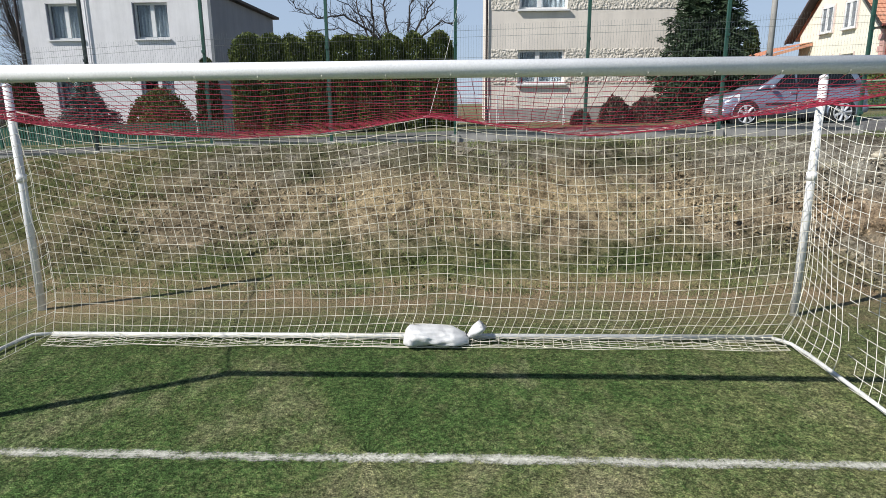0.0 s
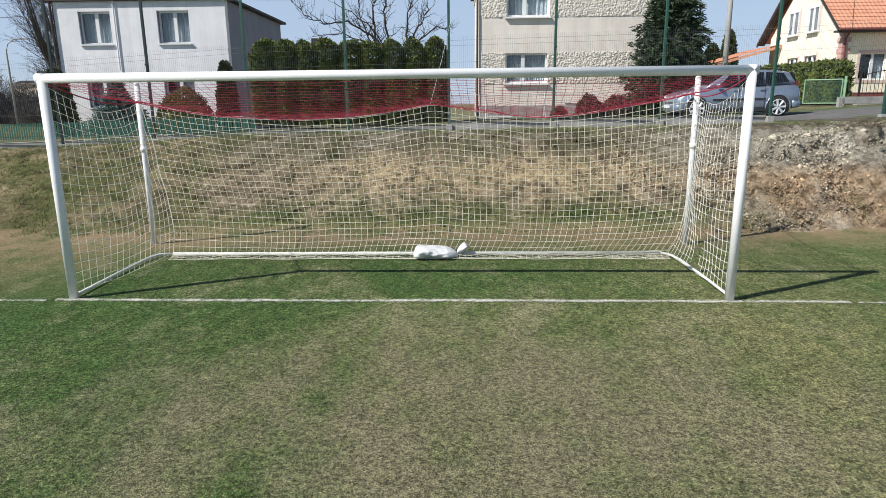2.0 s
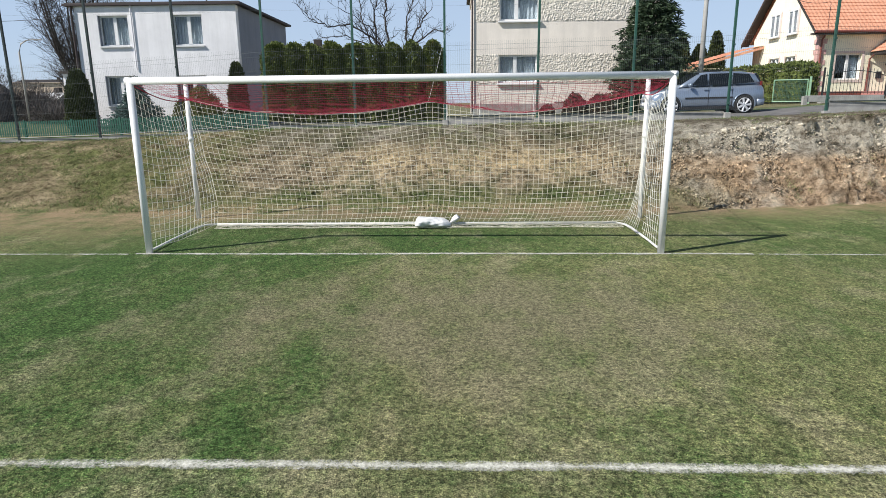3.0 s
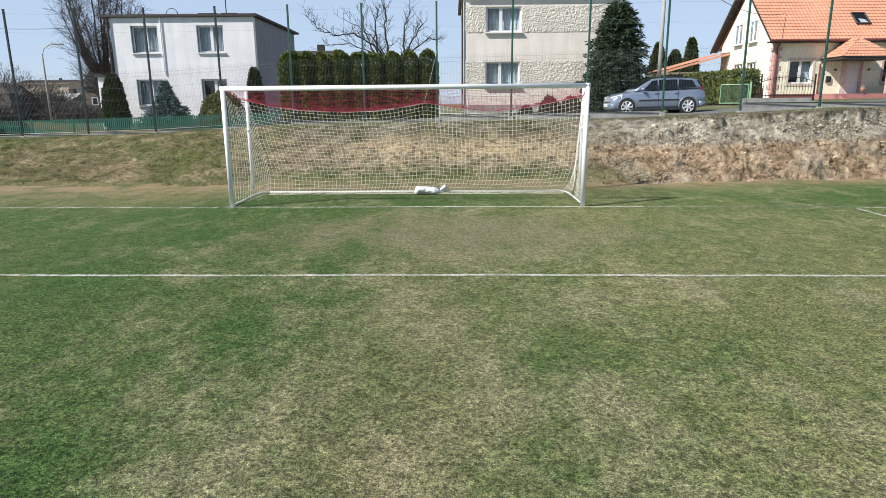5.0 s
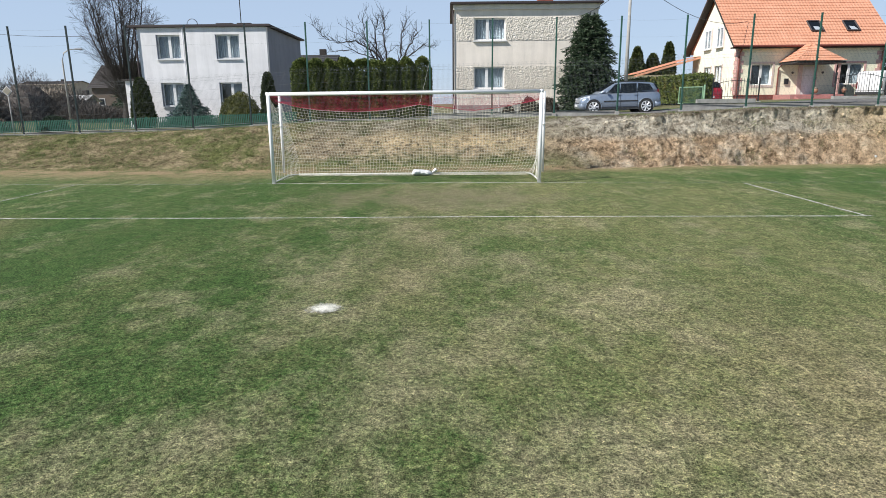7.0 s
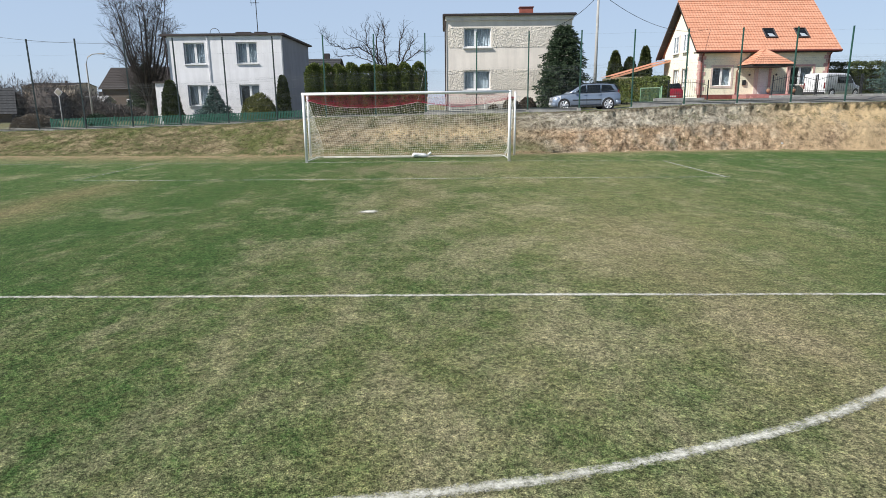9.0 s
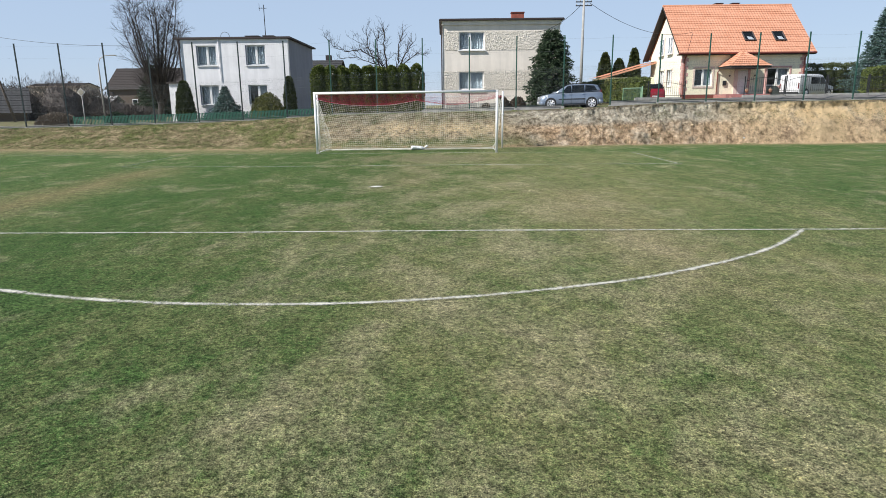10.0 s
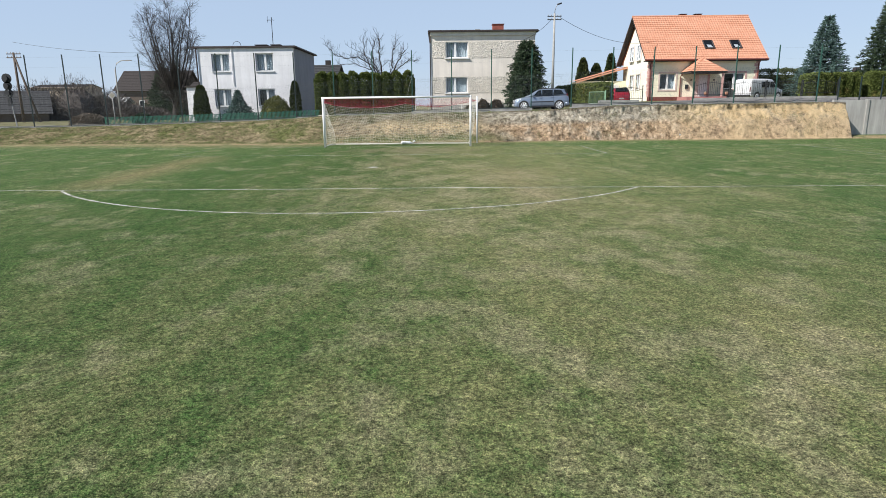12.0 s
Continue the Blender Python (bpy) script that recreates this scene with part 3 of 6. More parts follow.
for sx, wear in ((-9.2, 0.10), (9.28, -0.06)):
    stripe("goal_area_side", straight((sx, -0.3), (sx, AREA_Y + 0.08)), 0.11, "white chalk side line of the goal area", wear)
stripe("penalty_line", straight((-20.2, PENALTY(-20.2)), (20.2, PENALTY(20.2))), 0.115, "white chalk line of the penalty area", -0.04)
for sx in (-20.2, 20.2):
    stripe("penalty_side", straight((sx, -0.4), (sx, PENALTY(sx) + 0.08)), 0.10, "white chalk side line of the penalty area", -0.08)
ARC_HALF = math.acos(5.48 / 9.15)
stripe("penalty_arc", [(SPOT[0] + 9.12 * math.sin(a), SPOT[1] - 9.12 * math.cos(a)) for a in np.linspace(-ARC_HALF, ARC_HALF, 61)], 0.125, "curved white chalk line of the penalty arc", -0.03)


def penalty_spot():
    rows, edge = [], []
    for i in range(7):
        r = 0.30 * i / 6
        rows.append([(SPOT[0] + r * math.cos(a) * 1.05 * (1 + 0.2 * noise.noise((math.cos(a), math.sin(a), 1))), SPOT[1] + r * math.sin(a) * 0.9 * (1 + 0.3 * noise.noise((math.cos(a) * 2, math.sin(a) * 2, 5))), 0.014) for a in np.linspace(0, 2 * math.pi, 25)])
        edge += [i / 6 * 1.5 - 0.55] * 25
    ob = part("penalty_spot", Geo().sheet(rows), M_CHALK)
    ob.data.attributes.new("edge", "FLOAT", "POINT").data.foreach_set("value", edge)
    tagged(ob, "ragged white chalk penalty spot on thin grass", "pitch line", "pitch markings", kind="structure")


penalty_spot()


# ---- the goal ----
def goal():
    g = thing("football_goal", "white painted tubular football goal standing on the goal line", "goal", pose(0, 0, 0))
    for sx in (-3.72, 3.72):
        part("post", Geo().tube([(sx, 0, -0.02), (sx, 0, 2.499 + 0.002 * sx)], 0.050, 24), M_POST, g, smooth=True)
    part("crossbar", Geo().tube([(-3.774, 0, 2.441), (3.774, 0, 2.456)], 0.050, 24), M_POST, g, smooth=True)
    # tubes that lie on the grass and hold the net down
    part("rear_ground_bar", Geo().tube([(-3.48, 2.02, 0.035), (3.60, 2.06, 0.035)], 0.026, 10), M_BAR, g, smooth=True)
    for s in (-1, 1):
        pts = [(s * 3.72, 0.08, 0.03), (s * 3.74, 0.9, 0.03), (s * 3.74, 1.65, 0.03), (s * 3.71, 1.9, 0.032), (s * 3.66 - 0.02, 2.0, 0.034), (s * 3.54 + 0.06, 2.04, 0.035)]
        part("side_ground_bar", Geo().tube(pts, 0.018, 10), M_BAR, g, smooth=True)


def net_pole(x, y, top):
    p = thing("net_pole", "slim white metal pole standing behind the goal", "pole", pose(x, y, 0), "net poles")
    part("shaft", Geo().tube([(0, 0, -0.05), (0, 0, top)], 0.042, 14), M_POLE, p, smooth=True)
    part("collar", Geo().tube([(0, 0, 1.46), (0, 0, 1.54)], 0.052, 14), M_POLE, p, smooth=True)
    part("cap", Geo().tube([(0, 0, top), (0, 0, top + 0.02), (0, 0, top + 0.035)], [0.045, 0.04, 0.015], 14), M_POLE, p, smooth=True)


goal()
net_pole(-4.18, 2.88, 2.46)
net_pole(4.23, 2.88, 2.48)

ROPE = [(-4.18, 2.22), (-3.1, 2.0), (-1.72, 1.93), (-0.7, 1.98), (0.30, 2.14), (1.08, 2.02), (1.96, 1.92), (3.11, 2.06), (4.23, 2.28)]


def rope_z(x):
    """The sagging rear rope, tied to both poles and hoisted in the middle."""
    xs = np.array([p[0] for p in ROPE])
    zs = np.array([p[1] for p in ROPE])
    i = int(np.clip(np.searchsorted(xs, x) - 1, 0, len(xs) - 2))
    t = (x - xs[i]) / (xs[i + 1] - xs[i])
    lo = (zs[i + 1] - zs[i - 1]) / (xs[i + 1] - xs[i - 1]) if i > 0 and i != 4 else (zs[i + 1] - zs[i]) / (xs[i + 1] - xs[i])
    hi = (zs[i + 2] - zs[i]) / (xs[i + 2] - xs[i]) if i + 2 < len(xs) and i + 1 != 4 else (zs[i + 1] - zs[i]) / (xs[i + 1] - xs[i])
    h = xs[i + 1] - xs[i]
    return ((2 * t ** 3 - 3 * t ** 2 + 1) * zs[i] + (t ** 3 - 2 * t ** 2 + t) * h * lo + (-2 * t ** 3 + 3 * t ** 2) * zs[i + 1] + (t ** 3 - t ** 2) * h * hi)


def cords(points, r, skip=None):
    """Knotted cords along both ways of a grid of points, as three-sided strands."""
    P = np.array(points, float)
    n, m, _ = P.shape
    segs = [(P[i, j], P[i, j + 1]) for i in range(n) for j in range(m - 1)]
    segs += [(P[i, j], P[i + 1, j]) for i in range(n - 1) for j in range(m)]
    segs = [s for k, s in enumerate(segs) if not skip or not skip(s[0])]
    A, B = np.array([s[0] for s in segs]), np.array([s[1] for s in segs])
    d = B - A
    d /= np.linalg.norm(d, axis=1, keepdims=True) + 1e-9
    up = np.where(np.abs(d[:, 2:3]) < 0.85, [[0, 0, 1.0]], [[1.0, 0, 0]])
    u = np.cross(d, up)
    u /= np.linalg.norm(u, axis=1, keepdims=True)
    w = np.cross(d, u)
    V = []
    for E in (A, B):
        for k in range(4):
            a = 2 * math.pi * k / 4
            V.append(E + r * (u * math.cos(a) + w * math.sin(a)))
    V = np.stack(V, 1)
    o = np.arange(len(A))[:, None] * 8
    F = np.concatenate([o + np.array([[k, (k + 1) % 4, 4 + (k + 1) % 4, 4 + k]]) for k in range(4)])
    return V.reshape(-1, 3), F


def jitter(p, k=0.012):
    return Vector(p) + Vector([noise.noise(Vector(p) * 2.1 + Vector((s, 0, 0))) for s in (0, 7, 13)]) * k * 2


LEFT_BOW = [(0, 0.0), (0.2, 0.13), (0.4, 0.29), (0.6, 0.46), (0.75, 0.57), (0.88, 0.64), (1, 0.66)]
RIGHT_BOW = [(0, 0.0), (0.5, 0.14), (0.8, 0.28), (0.92, 0.38), (1, 0.52)]


def net_corner(side, v):
    """Where the net's rear corner hangs, from the rope (v 0) to the ground bar (v 1); the slack left one is drawn inwards."""
    y = 2.84 + (2.02 - 2.84) * v ** 1.2
    return (-4.13 + float(table(LEFT_BOW, v)) if side < 0 else 4.2 - float(table(RIGHT_BOW, v)), y)


def goal_net():
    net = thing("goal_net", "cream cord goal net with a red roof, sagging from rope", "net", pose(0, 0, 0))
    # back: from the rope down to the ground bar, then bunched on the grass
    rows, cols = 23, 82
    grid = []
    for i in range(rows + 1):
        v = i / rows
        row = []
        for j in range(cols + 1):
            u = j / cols
            xt = -4.12 + 8.34 * u
            xl, xr = net_corner(-1, v)[0], net_corner(1, v)[0]
            x = xl + (xr - xl) * u
            zt = rope_z(xt)
            y = 2.86 + (2.03 - 2.86) * v ** 1.2 - 0.05 * math.sin(math.pi * v) - 0.12 * math.sin(math.pi * u) * (1 - v)
            z = zt + (0.05 - zt) * v + 0.02 * math.sin(11 * u + 3 * v)
            row.append(jitter((x, y, z)))
        grid.append(row)
    for k in range(8):
        row = []
        for j in range(cols + 1):
            u = j / cols
            x = -3.45 + 7.1 * u + 0.03 * noise.noise((j * 0.9, k, 3))
            row.append((x, 1.99 - 0.024 * (k + 1) + 0.08 * noise.noise((j * 0.16, k * 0.9, 8)), max(0.012, 0.06 - 0.01 * k + 0.035 * noise.noise((j * 0.7, k, 1)))))
        grid.append(row)
    V, F = cords(grid, 0.0027)
    arrays_mesh("back_panel", V, F, M_NET, net)
    # red roof: from the crossbar back to the rope
    grid = []
    for i in range(25):
        v = i / 24
        row = []
        for j in range(77):
            u = j / 76
            xf, xr = -3.7 + 7.4 * u, -4.12 + 8.34 * u
            zr = rope_z(xr)
            sag = 0.10 * math.sin(math.pi * v) * (0.5 + 0.5 * math.sin(math.pi * u))
            row.append(jitter((xf + (xr - xf) * v, 0.05 + 2.69 * v + (0.12 - 0.12 * math.sin(math.pi * u)) * v, 2.41 + (zr - 2.41) * v - sag)))
        grid.append(row)
    V, F = cords(grid, 0.0019)
    arrays_mesh("roof_panel", V, F, M_RED, net, "red cord mesh")
    # sides
    for s in (-1, 1):
        grid = []
        for i in range(21):
            v = i / 20
            row = []
            for j in range(18):
                u = j / 17
                back, by = net_corner(s, v)
                top = 2.35 + (rope_z(4.12 * s) - 2.35) * u - 0.20 * math.sin(math.pi * u)
                x = 3.70 * s + (back - 3.70 * s) * u - s * 0.06 * math.sin(math.pi * v) * math.sin(math.pi * u)
                y = 0.05 + (by - 0.05) * u
                row.append(jitter((x, y, top + (0.04 - top) * v)))
            grid.append(row)
        torn = (lambda p: p[2] < 1.5 and 0.9 < p[1] < 1.25 and noise.noise((p[1] * 6, p[2] * 5, 2)) > 0.12) if s > 0 else None
        V, F = cords(grid, 0.0027, torn)
        arrays_mesh("side_panel", V, F, M_NETW, net)
    xs = np.linspace(-4.12, 4.22, 60)
    part("rear_rope", Geo().tube([(x, 2.86 - 0.12 * math.sin(math.pi * (x + 4.12) / 8.34), rope_z(x)) for x in xs], 0.007, 6), M_NETW, net)
    part("red_edge_cord", Geo().tube([(x, 2.85 - 0.12 * math.sin(math.pi * (x + 4.12) / 8.34), rope_z(x) + 0.012) for x in xs], 0.003, 6), M_RED, net)
    for s in (-1, 1):
        pts = [(s * (3.7 + 0.42 * t), 0.06 + 2.8 * t, 2.38 + (rope_z(4.12 * s) - 2.38) * t - 0.10 * math.sin(math.pi * t)) for t in np.linspace(0, 1, 9)]
        part("side_cord", Geo().tube(pts, 0.008, 6), M_RED, net)
    fy = fence_y(0.5)
    part("hoist_string", Geo().tube([(0.28, 2.74, 2.15), (0.37, 5.2, 2.9), (0.5, fy - 0.05, 4.1)], 0.0025, 5), M_NETW, net)
    ties = Geo()
    for x in np.arange(-3.5, 3.6, 0.37):
        ties.tube([(x + 0.012 * math.cos(a), 0.0 + 0.0525 * math.sin(a), 2.4485 + 0.002 * x + 0.0525 * math.cos(a)) for a in np.linspace(math.pi * 0.5, math.pi * 1.3, 7)], 0.003, 4)
    tagged(part("bar_ties", ties, M_NETW, net), kind="stuff")


goal_net()


def sack():
    s = thing("sandbag", "white woven sack tied at the neck, weighing down the net", "sack", pose(0.42, 1.93, 0.0, 0, 0, 2))
    rings = []
    for i in range(34):
        t = i / 33
        x = -0.37 + 0.63 * t
        full = min(1.0, (t / 0.10) ** 0.5, ((1.0 - t) / 0.30) ** 0.6 + 0.12)
        h = 0.17 * (0.25 + 0.75 * full) * (1.0 - 0.2 * t)
        w = 0.175 * (0.30 + 0.70 * full)
        ring = []
        for k in range(36):
            a = 2 * math.pi * k / 36
            c, q = math.cos(a), math.sin(a)
            p = Vector((x * 4, c * 0.8, q * 0.8))
            n = 1 + 0.16 * noise.noise(p * 1.3) + 0.12 * noise.noise(p * 3.1) - 0.16 * abs(noise.noise(Vector((x * 3, a * 1.9, 3)) * 2.2))
            z = h * 0.5 + 0.01 + h * 0.5 * n * math.copysign(abs(q) ** 0.75, q)
            ring.append((x, w * n * math.copysign(abs(c) ** 0.75, c), max(0.006, z)))
        rings.append(ring)
    part("bag", Geo().loft(rings), M_SACK, s, smooth=True)
    ear = []
    for i in range(9):
        t = i / 8
        c = Vector((0.25 + 0.14 * t, 0.02, 0.06 + 0.12 * t))
        r = 0.024 + 0.055 * math.sin(t * 2.0)
        ear.append([c + Vector((r * 0.5 * math.cos(a), r * 1.2 * math.sin(a), -r * 0.4 * math.cos(a))) * (1 + t * 0.45 * noise.noise((math.cos(a) * 1.8, math.sin(a) * 1.8, t * 2))) for a in np.linspace(0, 2 * math.pi, 25)[:-1]])
    part("tied_neck", Geo().loft(ear), M_SACK, s, smooth=True)
    part("string", Geo().tube([(0.24, 0.02 + 0.04 * math.cos(a), 0.075 + 0.04 * math.sin(a)) for a in np.linspace(0, 6.28, 10)], 0.006, 5), M_TRIM, s)


sack()


# ---- the sports fence ----
def sports_fence():
    xs = [2.966 + 2.5266 * k for k in range(-13, 10)]
    f = thing("sports_fence", "tall green steel fence with welded wire panels on the bank's crest", "fence", pose(0, 0, 0))
    top_z = lambda x: float(np.interp(x, [-30, -9, 5, 26], [5.52, 5.38, 5.43, 5.42]))

    def post(x, h, mat):
        y, z = fence_y(x), float(table(CREST, x))
        m = pose(x, y, z)
        p = part("post", Geo().box(-0.03, -0.03, -0.4, 0.03, 0.03, h), mat, f, bevel=0.006, m=m)
        part("cap", Geo().box(-0.034, -0.034, h, 0.034, 0.034, h + 0.02), mat, p)
        part("foot_block", Geo().box(-0.08, -0.07, -0.3, 0.08, 0.07, 0.14 if -1 < x < 8.2 else 0.05), M_CONC, p, bevel=0.012)
        for z0 in (0.35, 1.05, 1.85):
            part("clamp", Geo().box(-0.036, -0.05, z0, 0.036, -0.031, z0 + 0.05), mat, p)

    for x in xs:
        post(x, top_z(x) - float(table(CREST, x)), M_FENCED if x < -5 else M_FENCE)
    for k in range(4):
        post(xs[-1] + 1.3 * (k + 1), 1.5, M_FENCED)
    for a, b in zip(xs[:-1], xs[1:]):
        za, zb = float(table(CREST, a)), float(table(CREST, b))
        q = Vector((b - a, fence_y(b) - fence_y(a), zb - za))
        g = Geo()
        for i in range(51):
            p = q * (i / 50)
            g.tube([(p.x, p.y, p.z + 0.18), (p.x, p.y, p.z + 2.2)], 0.0015, 3, False)
        for zz in (0.2, 0.4, 0.8, 1.2, 1.6, 1.98, 2.1):
            for off in (-0.006, 0.006):
                g.tube([(0, off, zz), (q.x, q.y + off, q.z + zz)], 0.0017, 4, False)
        tagged(part("wire_panel", g, M_WIRE, f, "grey welded wire panel", m=pose(a, fence_y(a) - 0.035, za)), kind="stuff")
        if 6 < a < 10 or a > 24:
            continue
        low = 0.0 if a < -1 else 0.10
        if a > 10:
            # a level row of boards beyond the street corner
            za, q.z = 1.95, 0.0
            low = 0.0
        # dark bar along the base board's top edge
        part("board_top_bar", Geo().tube([(0.05, -0.03, 0.125 + low), (q.x - 0.05, q.y - 0.03, q.z + 0.125 + low)], 0.016, 6), M_FENCED, f, m=pose(a, fence_y(a), za))
        part("base_board", Geo().prism([(-0.02, -0.3), (0.03, -0.3), (0.03, 0.10 + low), (-0.02, 0.10 + low)], "x", 0.06, q.x - 0.06), M_CONC, f, "grey concrete base board",
             m=pose(a, fence_y(a), za) @ Matrix(((1, 0, 0, 0), (q.y / q.x, 1, 0, 0), (q.z / q.x, 0, 1, 0), (0, 0, 0, 1))))
    for drop, r in ((0.12, 0.0018), (0.75, 0.0015)):
        pts = []
        for a, b in zip(xs[:-1], xs[1:]):
            for t in (0, 0.25, 0.5, 0.75):
                x = a + (b - a) * t
                pts.append((x, fence_y(x), top_z(x) - drop - 0.16 * t * (1 - t)))
        part("strained_wire", Geo().tube(pts, r, 4, False), M_WIRE, f)


sports_fence()


# ---- retaining wall ----
def retaining_wall():
    w = thing("retaining_wall", "old grey concrete slab retaining wall beside the earth bank", "wall", pose(WALL_X, fence_y(WALL_X) - 0.42, 0, 0, 0, -3.58))
    tagged(w, kind="structure")
    x = 0.0
    for k in range(9):
        part("slab", Geo().box(x + 0.02, 0.0, -0.2, x + 1.98, 0.2, 2.08 + 0.02 * math.sin(k * 2.2)), M_WALLC, w, bevel=0.015)
        part("pier", Geo().box(x - 0.09, -0.06, -0.2, x + 0.09, 0.18, 2.12), M_WALLC, w, bevel=0.015)
        x += 2.0


retaining_wall()


# ---- windows and walls ----
def pierced(x0, x1, z0, z1, y0, y1, holes):
    """A wall slab with rectangular openings right through it."""
    xs = sorted({x0, x1, *[h[0] for h in holes], *[h[1] for h in holes]})
    zs = sorted({z0, z1, *[h[2] for h in holes], *[h[3] for h in holes]})
    nx, nz = len(xs), len(zs)
    full = [[not any(h[0] <= (xs[i] + xs[i + 1]) / 2 <= h[1] and h[2] <= (zs[k] + zs[k + 1]) / 2 <= h[3] for h in holes) for k in range(nz - 1)] for i in range(nx - 1)]
    g = Geo()
    g.v = [(x, y, z) for y in (y0, y1) for x in xs for z in zs]
    at = lambda i, k, b: b * nx * nz + i * nz + k
    solid = lambda i, k: 0 <= i < nx - 1 and 0 <= k < nz - 1 and full[i][k]
    for i in range(nx - 1):
        for k in range(nz - 1):
            if not full[i][k]:
                continue
            g.f.append((at(i, k, 0), at(i + 1, k, 0), at(i + 1, k + 1, 0), at(i, k + 1, 0)))
            g.f.append((at(i, k, 1), at(i, k + 1, 1), at(i + 1, k + 1, 1), at(i + 1, k, 1)))
            for ok, p, q in ((solid(i - 1, k), (i, k), (i, k + 1)), (solid(i + 1, k), (i + 1, k + 1), (i + 1, k)), (solid(i, k - 1), (i + 1, k), (i, k)), (solid(i, k + 1), (i, k + 1), (i + 1, k + 1))):
                if not ok:
                    g.f.append((at(*p, 0), at(*q, 0), at(*q, 1), at(*p, 1)))
    return g


def window(parent, w, h, m, split=0.5, curtain=0.5, sill=M_FRAME, frame_mat=None, blinds=False):
    """A casement window facing -y, its outer corner low left at the origin; returns the frame."""
    fm = frame_mat or M_FRAME
    g = Geo()
    t = 0.085
    g.box(0, 0, 0, w, 0.08, t).box(0, 0, h - t, w, 0.08, h).box(0, 0, t, t, 0.08, h - t).box(w - t, 0, t, w, 0.08, h - t)
    xm = w * split
    g.box(xm - 0.085, -0.01, t, xm + 0.085, 0.08, h - t)
    win = part("window", g, fm, parent, m=m)
    part("pane", Geo().box(t - 0.01, 0.03, t - 0.01, xm - 0.06, 0.045, h - t + 0.01), M_GLASS, win).visible_shadow = False
    part("pane", Geo().box(xm + 0.06, 0.03, t - 0.01, w - t + 0.01, 0.045, h - t + 0.01), M_GLASS, win).visible_shadow = False
    part("sill", Geo().box(-0.06, -0.16, -0.07, w + 0.06, 0.02, -0.01), sill, win, bevel=0.01)
    if curtain:
        rows = []
        x0, x1 = (xm, w - 0.05) if curtain < 0.6 else (0.05, w - 0.05)
        for zz in (0.02, h - 0.02):
            rows.append([(x0 + (x1 - x0) * i / 40, 0.22 + 0.025 * math.sin(i * (2.6 if blinds else 1.4)), zz) for i in range(41)])
        part("curtain", Geo().sheet(rows), M_CURTAIN, win)
    return win


# ---- white house ----
def white_house():
    z0 = 0.7
    X0, X1, Y0, Y1 = -18.65, -10.4, 24.1, 33.4
    h = thing("white_house", "white rendered flat-roofed two-storey house, its shaded side coloured grey", "house", pose(X0, Y0, z0))
    w, d, top = X1 - X0, Y1 - Y0, 6.32
    holes = []
    for a in (-17.48, -13.68):
        holes += [(a - X0, a + 1.52 - X0, 5.08 - z0, 6.57 - z0), (a - X0 + 0.02, a + 1.5 - X0, 2.12 - z0, 3.61 - z0)]
    part("front_wall", pierced(0, w, -0.3, top, 0, 0.35, holes), M_WHITE, h)
    part("side_wall", Geo().box(w - 0.35, 0.352, -0.3, w, d, top), M_SHADED, h, "render coloured grey for the side turned from the sun")
    part("side_wall", Geo().box(0, 0.352, -0.3, 0.35, d, top), M_WHITE, h)
    part("back_wall", Geo().box(0.352, d - 0.35, -0.3, w - 0.352, d, top), M_SHADED, h)
    part("floor_slab", Geo().box(0.352, 0.352, 2.9, w - 0.352, d - 0.352, 3.1), M_INSIDE, h)
    part("room_wall", Geo().box(0.36, 2.2, 0, w - 0.36, 2.35, top - 0.05), M_INSIDE, h)
    part("plinth", Geo().box(-0.04, -0.05, -0.3, w + 0.04, 0.0, 0.45), M_CONC, h)
    for i, (a, b, c, e) in enumerate(holes):
        window(h, b - a, e - c, pose(a, 0.17, c), 0.52, 0.5 if i == 3 else 0.9)
        # grey strip paints in the reveal's shade left of the panes
        part("reveal", Geo().box(a - 0.02, -0.004, c - 0.02, a + 0.015, 0.2, e + 0.02), M_SHADED, h, "grey strip painting the window reveal's shade")
        part("outer_sill", Geo().box(a - 0.05, -0.1, c - 0.06, b + 0.05, 0.16, c), M_FRAME, h)
    part("roof", Geo().box(-0.5, -0.16, top, w + 0.3, d + 0.3, top + 0.13), M_DARKROOF, h, bevel=0.02)
    part("roof_cover", Geo().box(-0.4, -0.06, top + 0.13, w + 0.2, d + 0.2, top + 0.17), M_BROWNROOF, h)
    for x, ww in ((4.6, 0.95), (6.0, 0.75)):
        c = part("chimney", Geo().box(x, 1.6, top + 0.2, x + ww, 2.2, top + 0.36), M_BROWNROOF, h)
        part("chimney_cap", Geo().box(x - 0.07, 1.53, top + 0.36, x + ww + 0.07, 2.27, top + 0.42), M_DARKROOF, c)
    part("drainpipe", Geo().tube([(-0.1, -0.08, top), (-0.1, -0.08, 0)], 0.06, 10), M_DARKROOF, h)
    part("drainpipe", Geo().tube([(w / 2 - 1.2, -0.06, top), (w / 2 - 1.2, -0.06, 3.2)], 0.035, 8), M_WHITE, h)
    mast = part("aerial_mast", Geo().tube([(6.1, 1.9, top + 0.13), (6.1, 1.9, top + 2.75)], 0.03, 8), M_IRON, h)
    g = Geo()
    for k in range(5):
        g.tube([(5.75 + 0.12 * k, 1.7, top + 2.5), (5.75 + 0.12 * k, 2.1, top + 2.5)], 0.012, 5)
    g.tube([(5.7, 1.9, top + 2.5), (6.35, 1.9, top + 2.5)], 0.015, 5).tube([(5.75, 1.9, top + 2.3), (5.75, 1.9, top + 2.85)], 0.014, 5)
    part("aerial", g, M_IRON, mast)
